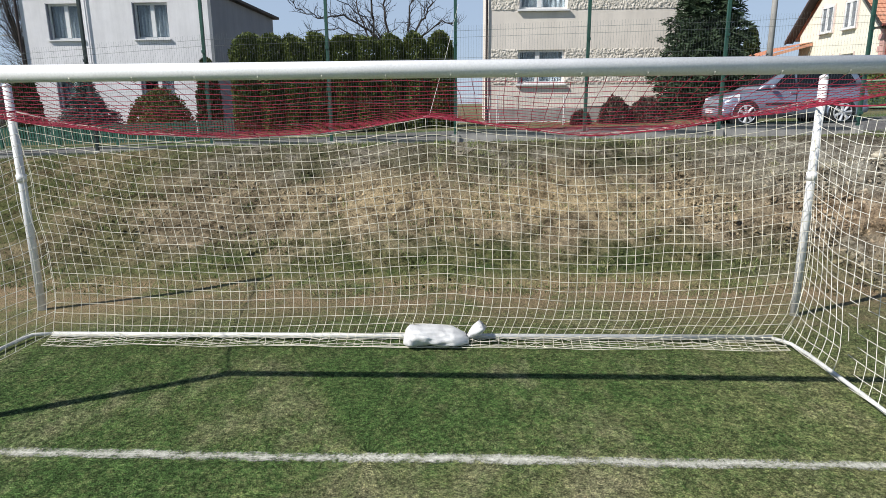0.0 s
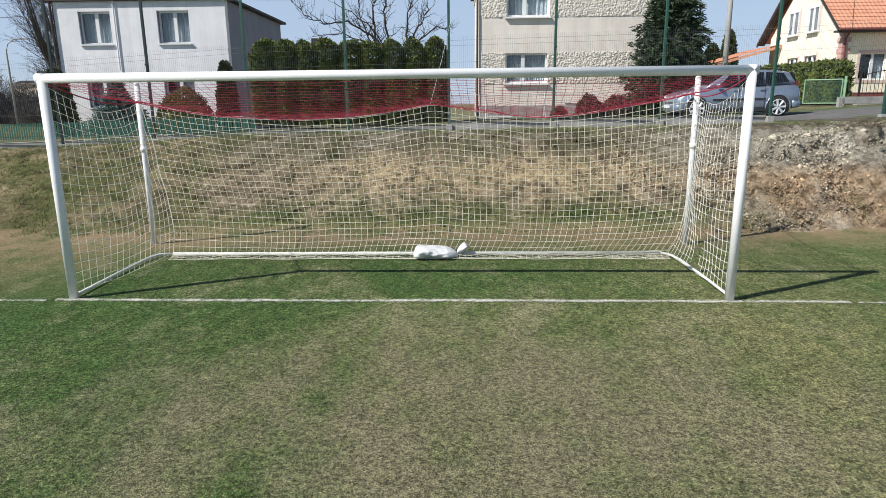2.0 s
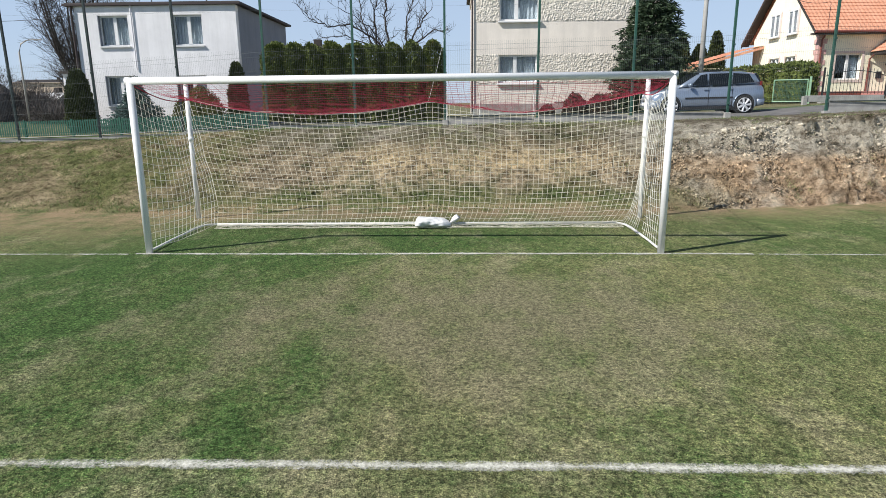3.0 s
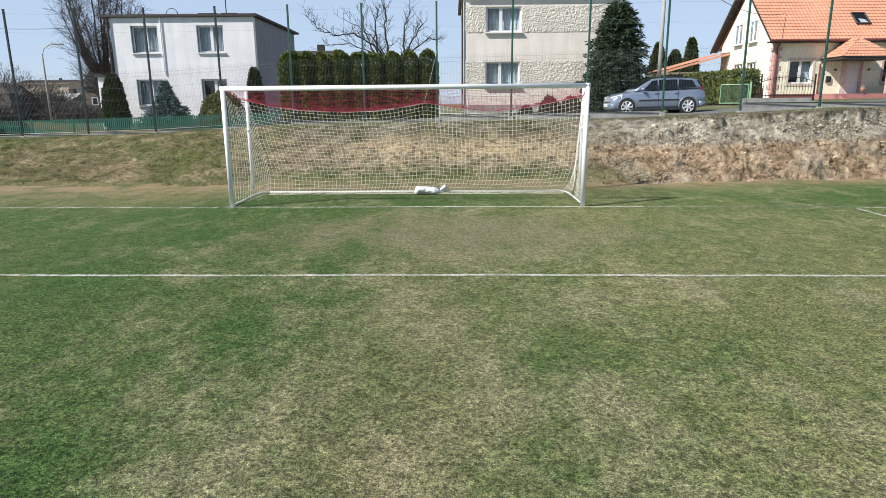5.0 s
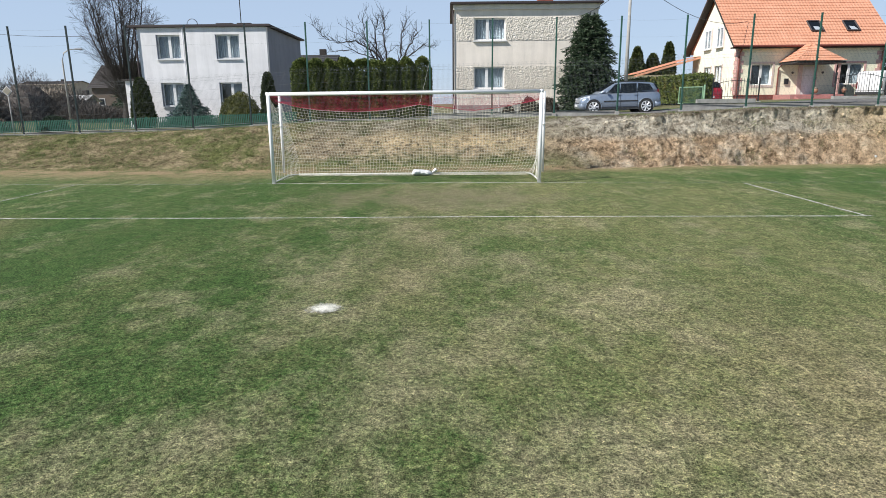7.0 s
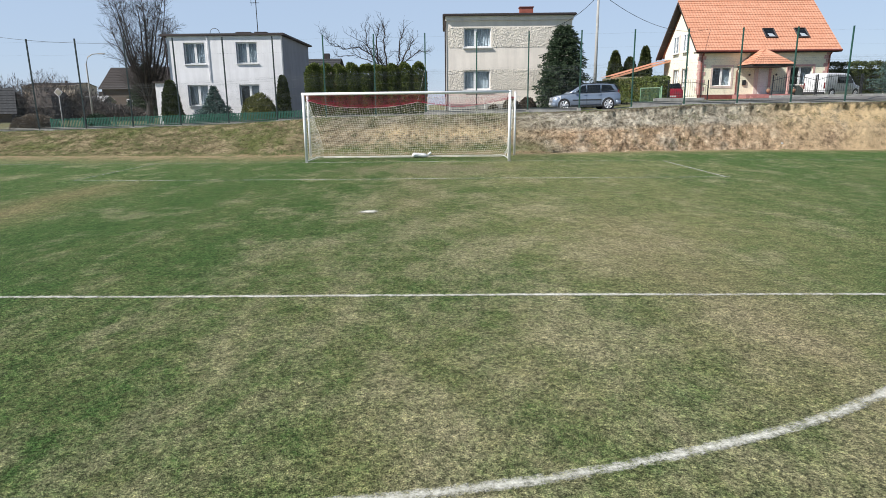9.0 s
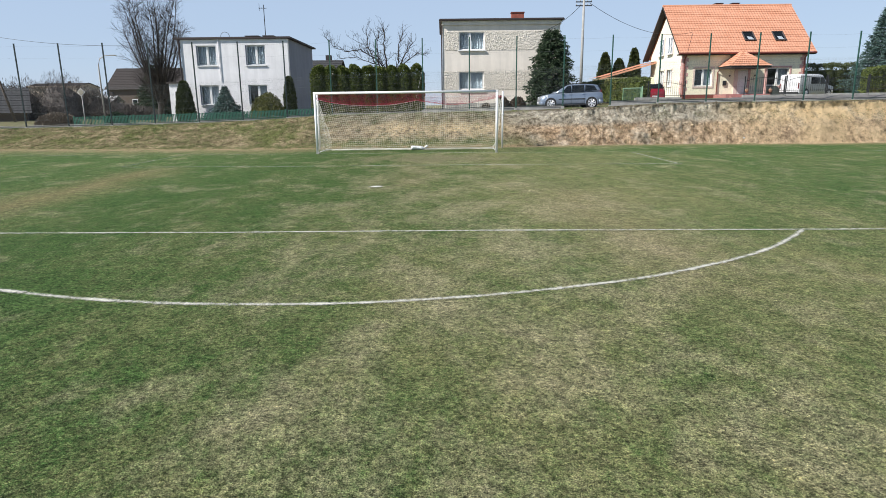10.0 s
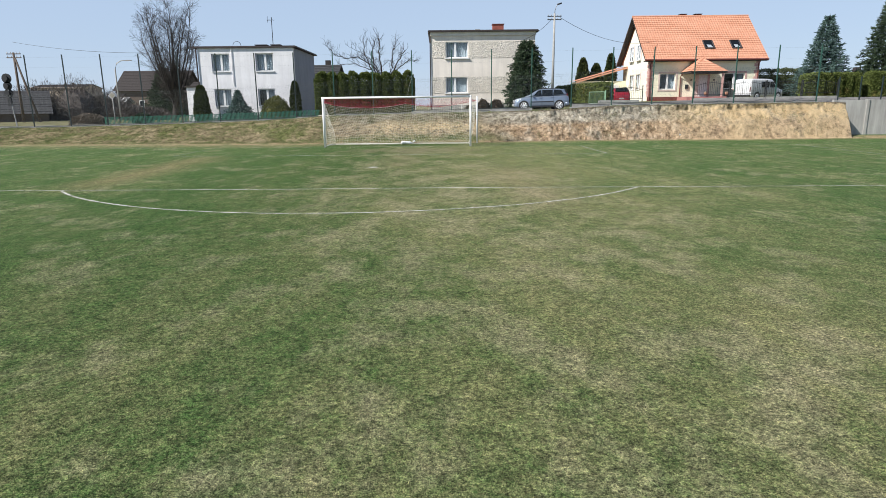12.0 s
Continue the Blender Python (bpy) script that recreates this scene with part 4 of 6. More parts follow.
    part("dish_frame", Geo().tube([(3.0 + 0.35 * math.cos(a), 1.5, top + 0.35 + 0.35 * math.sin(a)) for a in np.linspace(0, math.pi, 9)], 0.02, 6), M_IRON, h)
    # low annex at the far left corner
    part("annex_wall", Geo().box(-1.6, 0.9, -0.3, -0.05, 5, 3.1), M_WHITE, h)
    part("annex_roof", Geo().box(-1.75, 0.75, 3.1, -0.05, 5.1, 3.22), M_BROWNROOF, h)


white_house()


# ---- beige house ----
def rough_band(x0, x1, z0, z1, seed):
    """A panel of deep wavy roughcast, standing slightly proud of the wall."""
    nx, nz = max(4, int((x1 - x0) / 0.026)), int((z1 - z0) / 0.026)
    rows = []
    for k in range(nz + 1):
        z = z0 + (z1 - z0) * k / nz
        row = []
        for i in range(nx + 1):
            x = x0 + (x1 - x0) * i / nx
            n = noise.ridged_multi_fractal(Vector((x * 12.5 + z * 4.5, z * 10.0 - x * 1.5, seed)), 0.9, 2.0, 3, 1.0, 2.0) - 1.1
            edge = min(1, i, nx - i, k, nz - k)
            row.append((x, -0.012 - 0.055 * max(-0.15, n) * edge, z))
        rows.append(row)
    return Geo().sheet(rows)


def beige_house():
    z0 = 1.4
    X0, X1, Y0, Y1 = 1.55, 10.38, 23.0, 32.0
    h = thing("beige_house", "beige flat-roofed two-storey house with rough plaster bands", "house", pose(X0, Y0, z0))
    w, d, top = X1 - X0, Y1 - Y0, 7.75 - z0
    holes = [(1.24, 3.16, 5.95 - z0, 7.26 - z0), (1.22, 3.12, 3.05 - z0, 4.38 - z0)]
    part("front_wall", pierced(0, w, -0.3, top, 0, 0.35, holes), M_BEIGE, h)
    for xa in (0, w - 0.35):
        part("side_wall", Geo().box(xa, 0.352, -0.3, xa + 0.35, d, top), M_BEIGE, h)
    part("back_wall", Geo().box(0.352, d - 0.35, -0.3, w - 0.352, d, top), M_BEIGE, h)
    part("floor_slab", Geo().box(0.352, 0.352, 3.6, w - 0.352, d - 0.352, 3.8), M_INSIDE, h)
    part("room_wall", Geo().box(0.36, 2.2, 0, w - 0.36, 2.35, top - 0.05), M_INSIDE, h)
    for i, (a, b, c, e) in enumerate(holes):
        part("rough_band", rough_band(0.1, a, c - 0.03, e + 0.04, 3 + i), M_ROUGHCAST, h, "wavy roughcast panel", smooth=True)
        part("rough_band", rough_band(b, w - 0.1, c - 0.03, e + 0.04, 7 + i), M_ROUGHCAST, h, "wavy roughcast panel", smooth=True)
        # full-width curtain also stands in for sky reflected in the left pane
        window(h, b - a, e - c, pose(a, 0.12, c), 0.42, 0.9, blinds=bool(i))
        part("outer_sill", Geo().box(a - 0.08, -0.14, c - 0.09, b + 0.08, 0.12, c - 0.02), M_FRAME, h, bevel=0.01)
    part("plinth", Geo().box(-0.03, -0.05, -0.3, w + 0.03, -0.002, 0.65), M_CONC, h)
    part("corner_pipe", Geo().tube([(-0.07, -0.05, top), (-0.07, -0.05, 0)], 0.05, 10), M_DARKROOF, h)
    part("cornice", Geo().box(-0.06, -0.12, top - 0.02, w + 0.06, d + 0.1, top + 0.28), M_BEIGE, h, "beige plaster cornice")
    part("roof", Geo().box(-0.25, -0.35, top + 0.28, w + 0.25, d + 0.3, top + 0.38), M_DARKROOF, h, bevel=0.015)
    part("roof_lip", Geo().box(-0.2, -0.3, top + 0.38, w + 0.2, d + 0.25, top + 0.42), M_BROWNROOF, h)
    c = part("chimney", Geo().box(5.4, 2.0, top + 0.3, 6.35, 2.7, top + 1.1), M_BRICK, h)
    part("chimney_cap", Geo().box(5.35, 1.95, top + 1.1, 6.4, 2.75, top + 1.16), M_REDPLINTH, c)
    part("vent", Geo().box(3.85, 2.0, top + 0.4, 4.3, 2.4, top + 0.72), M_CONC, h)
    part("balcony_rail", Geo().box(4.0, -0.04, 0.7, 7.5, -0.01, 0.73), M_IRON, h)


beige_house()


# ---- orange-roofed house ----
def tiled_slope(a, b, c, d, course=0.34, wave=0.25):
    """Interlocking tiles between the eave a-b and the ridge d-c: courses that overlap, each with a swell."""
    a, b, c, d = Vector(a), Vector(b), Vector(c), Vector(d)
    n = ((b - a).cross(d - a)).normalized()
    rows = max(2, int((d - a).length / course))
    cols = max(2, int((b - a).length / wave) * 4)
    grid = []
    for i in range(rows):
        for top in (0, 1):
            v = (i + top) / rows
            row = []
            for k in range(cols + 1):
                u = k / cols
                p = (a + (b - a) * u) * (1 - v) + (d + (c - d) * u) * v
                swell = 0.009 * math.sin(2 * math.pi * k / 4)
                row.append(p + n * (swell + (0.042 if not top else 0.01)))
            grid.append(row)
    return Geo().sheet(grid)


def orange_house():
    z0 = 2.2
    X0, X1, Y0, Y1 = 23.35, 34.45, 32.6, 41.9
    h = thing("orange_roofed_house", "cream and yellow house with an orange tiled gable roof", "house", pose(X0, Y0, z0))
    w, d, eave, ridge = X1 - X0, Y1 - Y0, 4.4, 8.6
    mid = d / 2
    front = [(1.15, 2.75, 1.15, 2.72), (7.65, 9.75, 1.15, 2.72)]
    part("front_wall", pierced(0, w, -0.3, eave, 0, 0.35, front), M_YELLOW, h)
    for xa in (0, w - 0.35):
        outline = [(0.352, -0.3), (d - 0.35, -0.3), (d - 0.35, eave), (mid, ridge - 0.35), (0.352, eave)]
        if xa == 0:
            side = [(2.5, 4.1, 1.25, 2.8), (4.7, 6.3, 1.25, 2.8), (2.6, 4.1, 4.25, 5.8), (5.0, 6.6, 4.25, 5.8)]
            part("gable_wall", pierced(0.352, d - 0.35, -0.3, eave, 0, 0.35, [s for s in side if s[3] < eave]), M_CREAM, h,
                 m=Matrix(((0, 1, 0, 0), (1, 0, 0, 0), (0, 0, 1, 0), (0, 0, 0, 1))))
            part("gable_top", Geo().prism([(0.352, eave), (d - 0.35, eave), (mid, ridge - 0.35)], "x", 0, 0.35), M_CREAM, h)
            for i, s in enumerate(side):
                m = Matrix(((0, 1, 0, 0.1 if i < 2 else -0.09), (-1, 0, 0, s[1]), (0, 0, 1, s[2]), (0, 0, 0, 1)))
                window(h, s[1] - s[0] - 0.3, s[3] - s[2], m @ pose(0.15, 0, 0), 0.5, 0.9)
                if i > 1:
                    # thin dark sheet behind the glass stands in for the unlit room
                    part("dim_backing", Geo().box(-0.03, s[0] + 0.2, s[2] + 0.06, -0.004, s[1] - 0.2, s[3] - 0.06), M_DIM_BACKING, h)
                for ya in (s[0], s[1] - 0.14):
                    part("window_surround", Geo().box(-0.03, ya, s[2] - 0.1, -0.004, ya + 0.14, s[3] + 0.1), M_ROSE, h)
        else:
            part("gable_wall", Geo().prism(outline, "x", xa, xa + 0.35), M_CREAM, h)
    part("back_wall", Geo().box(0.352, d - 0.348, -0.3, w - 0.352, d, eave), M_CREAM, h)
    part("room_wall", Geo().box(0.36, 2.6, 0, w - 0.36, 2.75, eave), M_INSIDE, h)
    part("upper_floor", Geo().box(0.36, 0.36, eave - 0.3, w - 0.36, d - 0.36, eave - 0.1), M_INSIDE, h)
    part("plinth", Geo().box(-0.05, -0.06, -0.3, w + 0.05, -0.002, 0.42), M_REDPLINTH, h, "dark red clinker plinth")
    for i, (a, b, c, e) in enumerate(front[:2]):
        window(h, b - a, e - c, pose(a, 0.14, c), 0.5, 0.3)
        g = pierced(a - 0.16, b + 0.16, c - 0.18, e + 0.16, -0.03, 0.05, [(a - 0.002, b + 0.002, c - 0.002, e + 0.002)])
        part("window_surround", g, M_ROSE if i == 0 else M_PINK, h)
    # quoins at the corners
    for k in range(12):
        l = 0.5 if k % 2 else 0.34
        part("quoin", Geo().box(-0.03, -0.035, 0.45 + k * 0.32, l, -0.003, 0.74 + k * 0.32), M_PINK, h, bevel=0.01)
        part("quoin", Geo().box(w - l, -0.035, 0.45 + k * 0.32, w + 0.03, -0.003, 0.74 + k * 0.32), M_PINK, h, bevel=0.01)
        part("quoin", Geo().box(-0.035, 0.0, 0.45 + k * 0.32, -0.003, l, 0.74 + k * 0.32), M_PINK, h, bevel=0.01)
    over, o2 = 0.55, 0.60
    ze = eave - 0.05
    slope = (ridge - eave) / mid
    zf = eave - over * slope + 0.15
    roof = part("roof", tiled_slope((-o2, -over, zf), (w + o2, -over, zf), (w + o2, mid, ridge + 0.15), (-o2, mid, ridge + 0.15)), M_TILE, h, "orange clay tiles", smooth=False)
    part("rear_slope", tiled_slope((w + o2, d + over, zf), (-o2, d + over, zf), (-o2, mid, ridge + 0.15), (w + o2, mid, ridge + 0.15)), M_TILE, roof)
    part("ridge_tiles", Geo().tube([(-o2, mid, ridge + 0.15), (w + o2, mid, ridge + 0.15)], 0.11, 10), M_TILE, roof)
    for xa in (-o2, w + o2 - 0.1):
        part("barge_board", Geo().prism([(-over, zf - 0.2), (mid, ridge - 0.08), (d + over, zf - 0.2), (d + over, zf - 0.02), (mid, ridge + 0.12), (-over, zf - 0.02)], "x", xa, xa + 0.1), M_BROWNROOF, roof)
    for ya, yb in ((-over, mid), (mid, d + over)):
        za, zb = (zf, ridge + 0.15) if ya < mid - 0.1 else (ridge + 0.15, zf)
        part("verge_board", Geo().prism([(ya, za - 0.1), (yb, zb - 0.1), (yb, zb - 0.04), (ya, za - 0.04)], "x", -o2 + 0.1, -0.003), M_BROWNROOF, roof)
    part("soffit", Geo().box(-o2, -over, zf - 0.2, w + o2, 0.0, zf - 0.1), M_BROWNROOF, roof)
    part("gutter", Geo().tube([(-o2, -over - 0.06, zf - 0.06), (w + o2, -over - 0.06, zf - 0.06)], 0.075, 8), M_REDPLINTH, roof)
    for xa in (0.12, w - 0.12):
        part("downpipe", Geo().tube([(xa, -over, zf - 0.1), (xa, -0.1, zf - 0.5), (xa, -0.1, 0.1)], 0.055, 8), M_REDPLINTH, roof)
    for xa in (5.75, 8.5):
        y0, y1 = 0.62, 1.5
        zz = lambda y: zf + (y + over) * slope
        n = Vector((0, -slope, 1)).normalized()
        g = Geo()
        x1 = xa + 0.95
        cs = [Vector((xa, y0, zz(y0))), Vector((x1, y0, zz(y0))), Vector((x1, y1, zz(y1))), Vector((xa, y1, zz(y1)))]
        def bar(p, q):
            g.tube([p + n * 0.1, q + n * 0.1], 0.07, 4)
        for i in range(4):
            bar(cs[i], cs[(i + 1) % 4])
        sk = part("skylight", g, M_DARKROOF, roof, "dark framed roof window")
        part("pane", Geo().sheet([[c + n * 0.1 for c in cs[:2]], [c + n * 0.1 for c in (cs[3], cs[2])]]), M_CARGLASS, sk)
        part("blind", Geo().sheet([[cs[0] + n * 0.115 + Vector((0.3, 0.05, 0.05 * slope)), cs[1] + n * 0.115 + Vector((-0.12, 0.05, 0.05 * slope))], [cs[0] + n * 0.115 + Vector((0.25, 0.4, 0.4 * slope)), cs[1] + n * 0.115 + Vector((-0.3, 0.35, 0.35 * slope))]]), M_CURTAIN, sk)
    for xa in (4.7, 6.3):
        c = part("chimney", Geo().box(xa, mid + 0.5, ridge - 0.6, xa + 0.65, mid + 1.1, ridge + 0.40), M_BRICK, roof)
        part("chimney_cap", Geo().box(xa - 0.06, mid + 0.44, ridge + 0.40, xa + 0.71, mid + 1.16, ridge + 0.46), M_DARKROOF, c)
    # porch
    px0, px1, py, pz = 3.2, 6.85, -2.6, 2.78
    ax, ay, az = 4.75, -1.55, 4.05
    porch = part("porch_roof", tiled_slope((px0, py, pz), (px1, py, pz), (ax + 0.05, ay, az), (ax - 0.05, ay, az), 0.3), M_TILE, h, "hipped orange tile porch roof")
    part("porch_hip", tiled_slope((px0, 0, pz), (px0, py, pz), (ax, ay, az), (ax, 0, az), 0.3), M_TILE, porch)
    part("porch_hip", tiled_slope((px1, py, pz), (px1, 0, pz), (ax, 0, az), (ax, ay, az), 0.3), M_TILE, porch)
    part("porch_ceiling", Geo().box(px0 + 0.05, py + 0.05, pz - 0.16, px1 - 0.05, -0.01, pz - 0.02), M_BROWNROOF, porch)
    part("porch_column", Geo().box(6.42, -2.38, 0.4, 6.58, -2.22, pz - 0.16), M_PINK, h, bevel=0.02)
    part("porch_downpipe", Geo().tube([(3.3, -0.4, pz - 0.1), (3.2, -0.1, pz - 0.4), (3.2, -0.1, 0.1)], 0.05, 8), M_REDPLINTH, h)
    part("balustrade", Geo().prism([(6.7, -0.2), (8.05, -0.2), (8.05, 0.75), (7.65, 1.1), (6.7, 1.1)], "y", -1.95, -1.8), M_BALUSTRADE, h, "low porch wall coloured dark grey-green for its shade")
    part("porch_floor", Geo().box(3.0, -2.6, -0.3, 6.9, -0.064, 0.4), M_STEP, h, "pinkish red tiled porch floor")
    for k in range(3):
        part("step", Geo().box(3.3, -2.6 - 0.3 * (3 - k), -0.3, 6.4, -2.6 - 0.3 * (2 - k) - 0.003, 0.4 - 0.13 * (3 - k)), M_STEP, h)
    dr = part("front_door", Geo().box(5.08, -0.07, 0.42, 5.95, -0.004, 2.5), M_DOOR, h, "white panelled front door")
    part("door_panel", Geo().box(5.24, -0.09, 0.6, 5.79, -0.072, 2.3), M_FRAME, dr)
    part("door_handle", Geo().tube([(5.89, -0.11, 1.45), (5.79, -0.11, 1.45)], 0.015, 6), M_RIM, dr)
    part("door_surround", Geo().box(4.74, -0.09, 0.42, 5.06, -0.004, 2.6), M_ROSE, h)
    part("door_surround", Geo().box(5.97, -0.09, 0.42, 6.18, -0.004, 2.6), M_PINK, h)
    for xa in (4.3, 6.6):
        part("wall_lamp", Geo().ball((xa, -0.1, 2.05), 0.09, 6, 8), M_WOOD, h)
    part("letter_box", Geo().box(3.75, -0.12, 1.2, 4.05, -0.004, 1.62), M_IRON, h)
    # low wing with its own tiled roof on the far side
    part("wing_wall", Geo().box(-5.3, 7.7, -0.3, -0.02, 12.2, 2.3), M_YELLOW, h)
    part("wing_roof", tiled_slope((-5.65, 12.5, 2.33), (-5.65, 7.3, 2.33), (-0.02, 7.3, 3.85), (-0.02, 12.5, 3.85)), M_TILE, h)
    part("wing_fascia", Geo().prism([(-5.7, 2.1), (-0.02, 3.62), (-0.02, 3.80), (-5.7, 2.28)], "y", 7.2, 7.3), M_TILE, h)
    part("garage_door", Geo().box(-3.0, 7.66, -0.1, -0.8, 7.696, 1.9), M_DOOR, h)


orange_house()
for x, y in ((28.15, 30.0), (30.2, 29.95)):
    p = thing("flower_pot", "small terracotta pot with a dry plant on the porch floor", "flower pot", pose(x, y, 2.7), "porch flower pots")
    part("pot", Geo().tube([(0, 0, 0), (0, 0, 0.12), (0, 0, 0.28)], [0.10, 0.15, 0.16], 12), M_TERRA, p, smooth=True)
    part("plant", Geo().ball((0, 0, 0.30), 0.13, 8, 10, (1, 1, 0.8), 0.5), M_SHRUB, p)


# ---- plants ----
def leaf_quads(P, D, length, width, rng):
    """Small pointed leaves at the points P, each along its own direction D."""
    n = len(P)
    D = D / (np.linalg.norm(D, axis=1, keepdims=True) + 1e-9)
    S = np.cross(D, rng.normal(size=(n, 3)))
    S /= np.linalg.norm(S, axis=1, keepdims=True) + 1e-9
    L = length * rng.uniform(0.6, 1.3, (n, 1))
    W = width * rng.uniform(0.6, 1.3, (n, 1))
    V = np.stack([P, P + D * L * 0.5 + S * W, P + D * L, P + D * L * 0.5 - S * W], 1)
    F = np.arange(n * 4).reshape(n, 4)
    return V.reshape(-1, 3), F


def lumpy(theta, z, seed, k=0.18):
    return np.array([1 + k * noise.fractal(Vector((math.cos(a) * 1.6, math.sin(a) * 1.6, q * 1.5 + seed)), 1.0, 2.0, 4) for a, q in zip(theta, z)])


def column_shrub(name, label, category, x, y, h, r, mat, count, seed, blunt=0.5, group="", base=None, leaf=(0.16, 0.05)):
    """A clipped upright shrub: an uneven tapering body covered in sprays, over a trunk."""
    z0 = yard_z(x, y) if base is None else base
    t = thing(name, label, category, pose(x, y, z0), group)
    rng = np.random.default_rng(seed)
    prof = lambda q: (np.clip(1 - q, 0, 1) ** blunt) * (0.72 + 0.28 * np.clip(q * 6, 0, 1))
    z = rng.uniform(0, 1, count) ** 0.9
    a = rng.uniform(0, 2 * math.pi, count)
    rad = r * prof(z) * lumpy(a, z * h, seed) * rng.uniform(0.80, 1.04, count)
    P = np.stack([rad * np.cos(a), rad * np.sin(a), z * h], 1)
    D = np.stack([np.cos(a), np.sin(a), rng.uniform(0.3, 2.0, count)], 1) + rng.normal(0, 0.45, (count, 3))
    V, F = leaf_quads(P, D, leaf[0], leaf[1], rng)
    arrays_mesh("crown", V, F, mat, t)
    rows = []
    for i in range(13):
        q = i / 12
        rows.append([(0.82 * r * float(prof(np.array(q))) * math.cos(b), 0.82 * r * float(prof(np.array(q))) * math.sin(b), q * h * 0.97) for b in np.linspace(0, 2 * math.pi, 15)])
    part("inner_mass", Geo().sheet(rows), mat, t)
    part("trunk", Geo().tube([(0, 0, -0.2), (0, 0, h * 0.7)], [0.07, 0.03], 8), M_BARK, t)
    return t


def conifer(name, label, x, y, h, r, mat, whorls, seed, group="", droop=0.25, base=None, bare=0.04, taper=0.85, wide=0.22, waist=0.0):
    """A spruce: tapering trunk, whorls of drooping boughs, each bough thick with needle sprays."""
    z0 = yard_z(x, y) if base is None else base
    t = thing(name, label, "tree", pose(x, y, z0), group)
    rng = np.random.default_rng(seed)
    part("trunk", Geo().tube([(0, 0, -0.3), (0, 0, h * 0.5), (0, 0, h)], [0.03 * h, 0.018 * h, 0.004], 10), M_BARK, t)
    boughs, Ps, Ds = Geo(), [], []
    for k in range(whorls):
        q = bare + (0.98 - bare) * k / whorls
        n = int(9 + 5 * (1 - q))
        for j in range(n):
            a = 2 * math.pi * (j + rng.uniform(-0.4, 0.4)) / n + k * 0.7
            L = r * (1 - q) ** taper * rng.uniform(0.72, 1.12) * (1 - waist * max(0.0, 1 - q / 0.3)) + 0.08
            z = q * h + rng.uniform(-0.05, 0.05) * h / whorls
            tip = Vector((math.cos(a) * L, math.sin(a) * L, z - droop * L * (1 - q) + 0.12 * L))
            root = Vector((0, 0, z))
            midp = (root + tip) / 2 + Vector((0, 0, 0.06 * L))
            boughs.tube([root, midp, tip], [0.02 + 0.012 * L, 0.012 + 0.006 * L, 0.004], 4, False)
            m = int(10 + 22 * L)
            s = rng.uniform(0.18, 1.0, m) ** 0.8
            base_p = np.outer(1 - s, root) + np.outer(s, tip) + np.outer(4 * s * (1 - s), (0, 0, 0.06 * L))
            side = np.array([-math.sin(a), math.cos(a), 0])
            spread = rng.normal(0, wide, (m, 1)) * L * (1.1 - s[:, None]) + rng.normal(0, 0.03, (m, 1))
            Ps.append(base_p + side * spread + rng.normal(0, 0.03, (m, 3)) * [1, 1, 1.4])
            Ds.append(np.array([math.cos(a), math.sin(a), -0.15]) + side * rng.normal(0, 0.8, (m, 1)) + rng.normal(0, 0.35, (m, 3)))
    tagged(part("bough_growth", boughs, M_BARK, t), kind="stuff")
    P, D = np.concatenate(Ps), np.concatenate(Ds)
    P, D = np.repeat(P, 2, 0), np.repeat(D, 2, 0) + rng.normal(0, 0.35, (2 * len(P), 3))
    V, F = leaf_quads(P, D, 0.10 + 0.026 * h, 0.022 + 0.001 * h, rng)
    arrays_mesh("crown", V, F, mat, t)
    return t


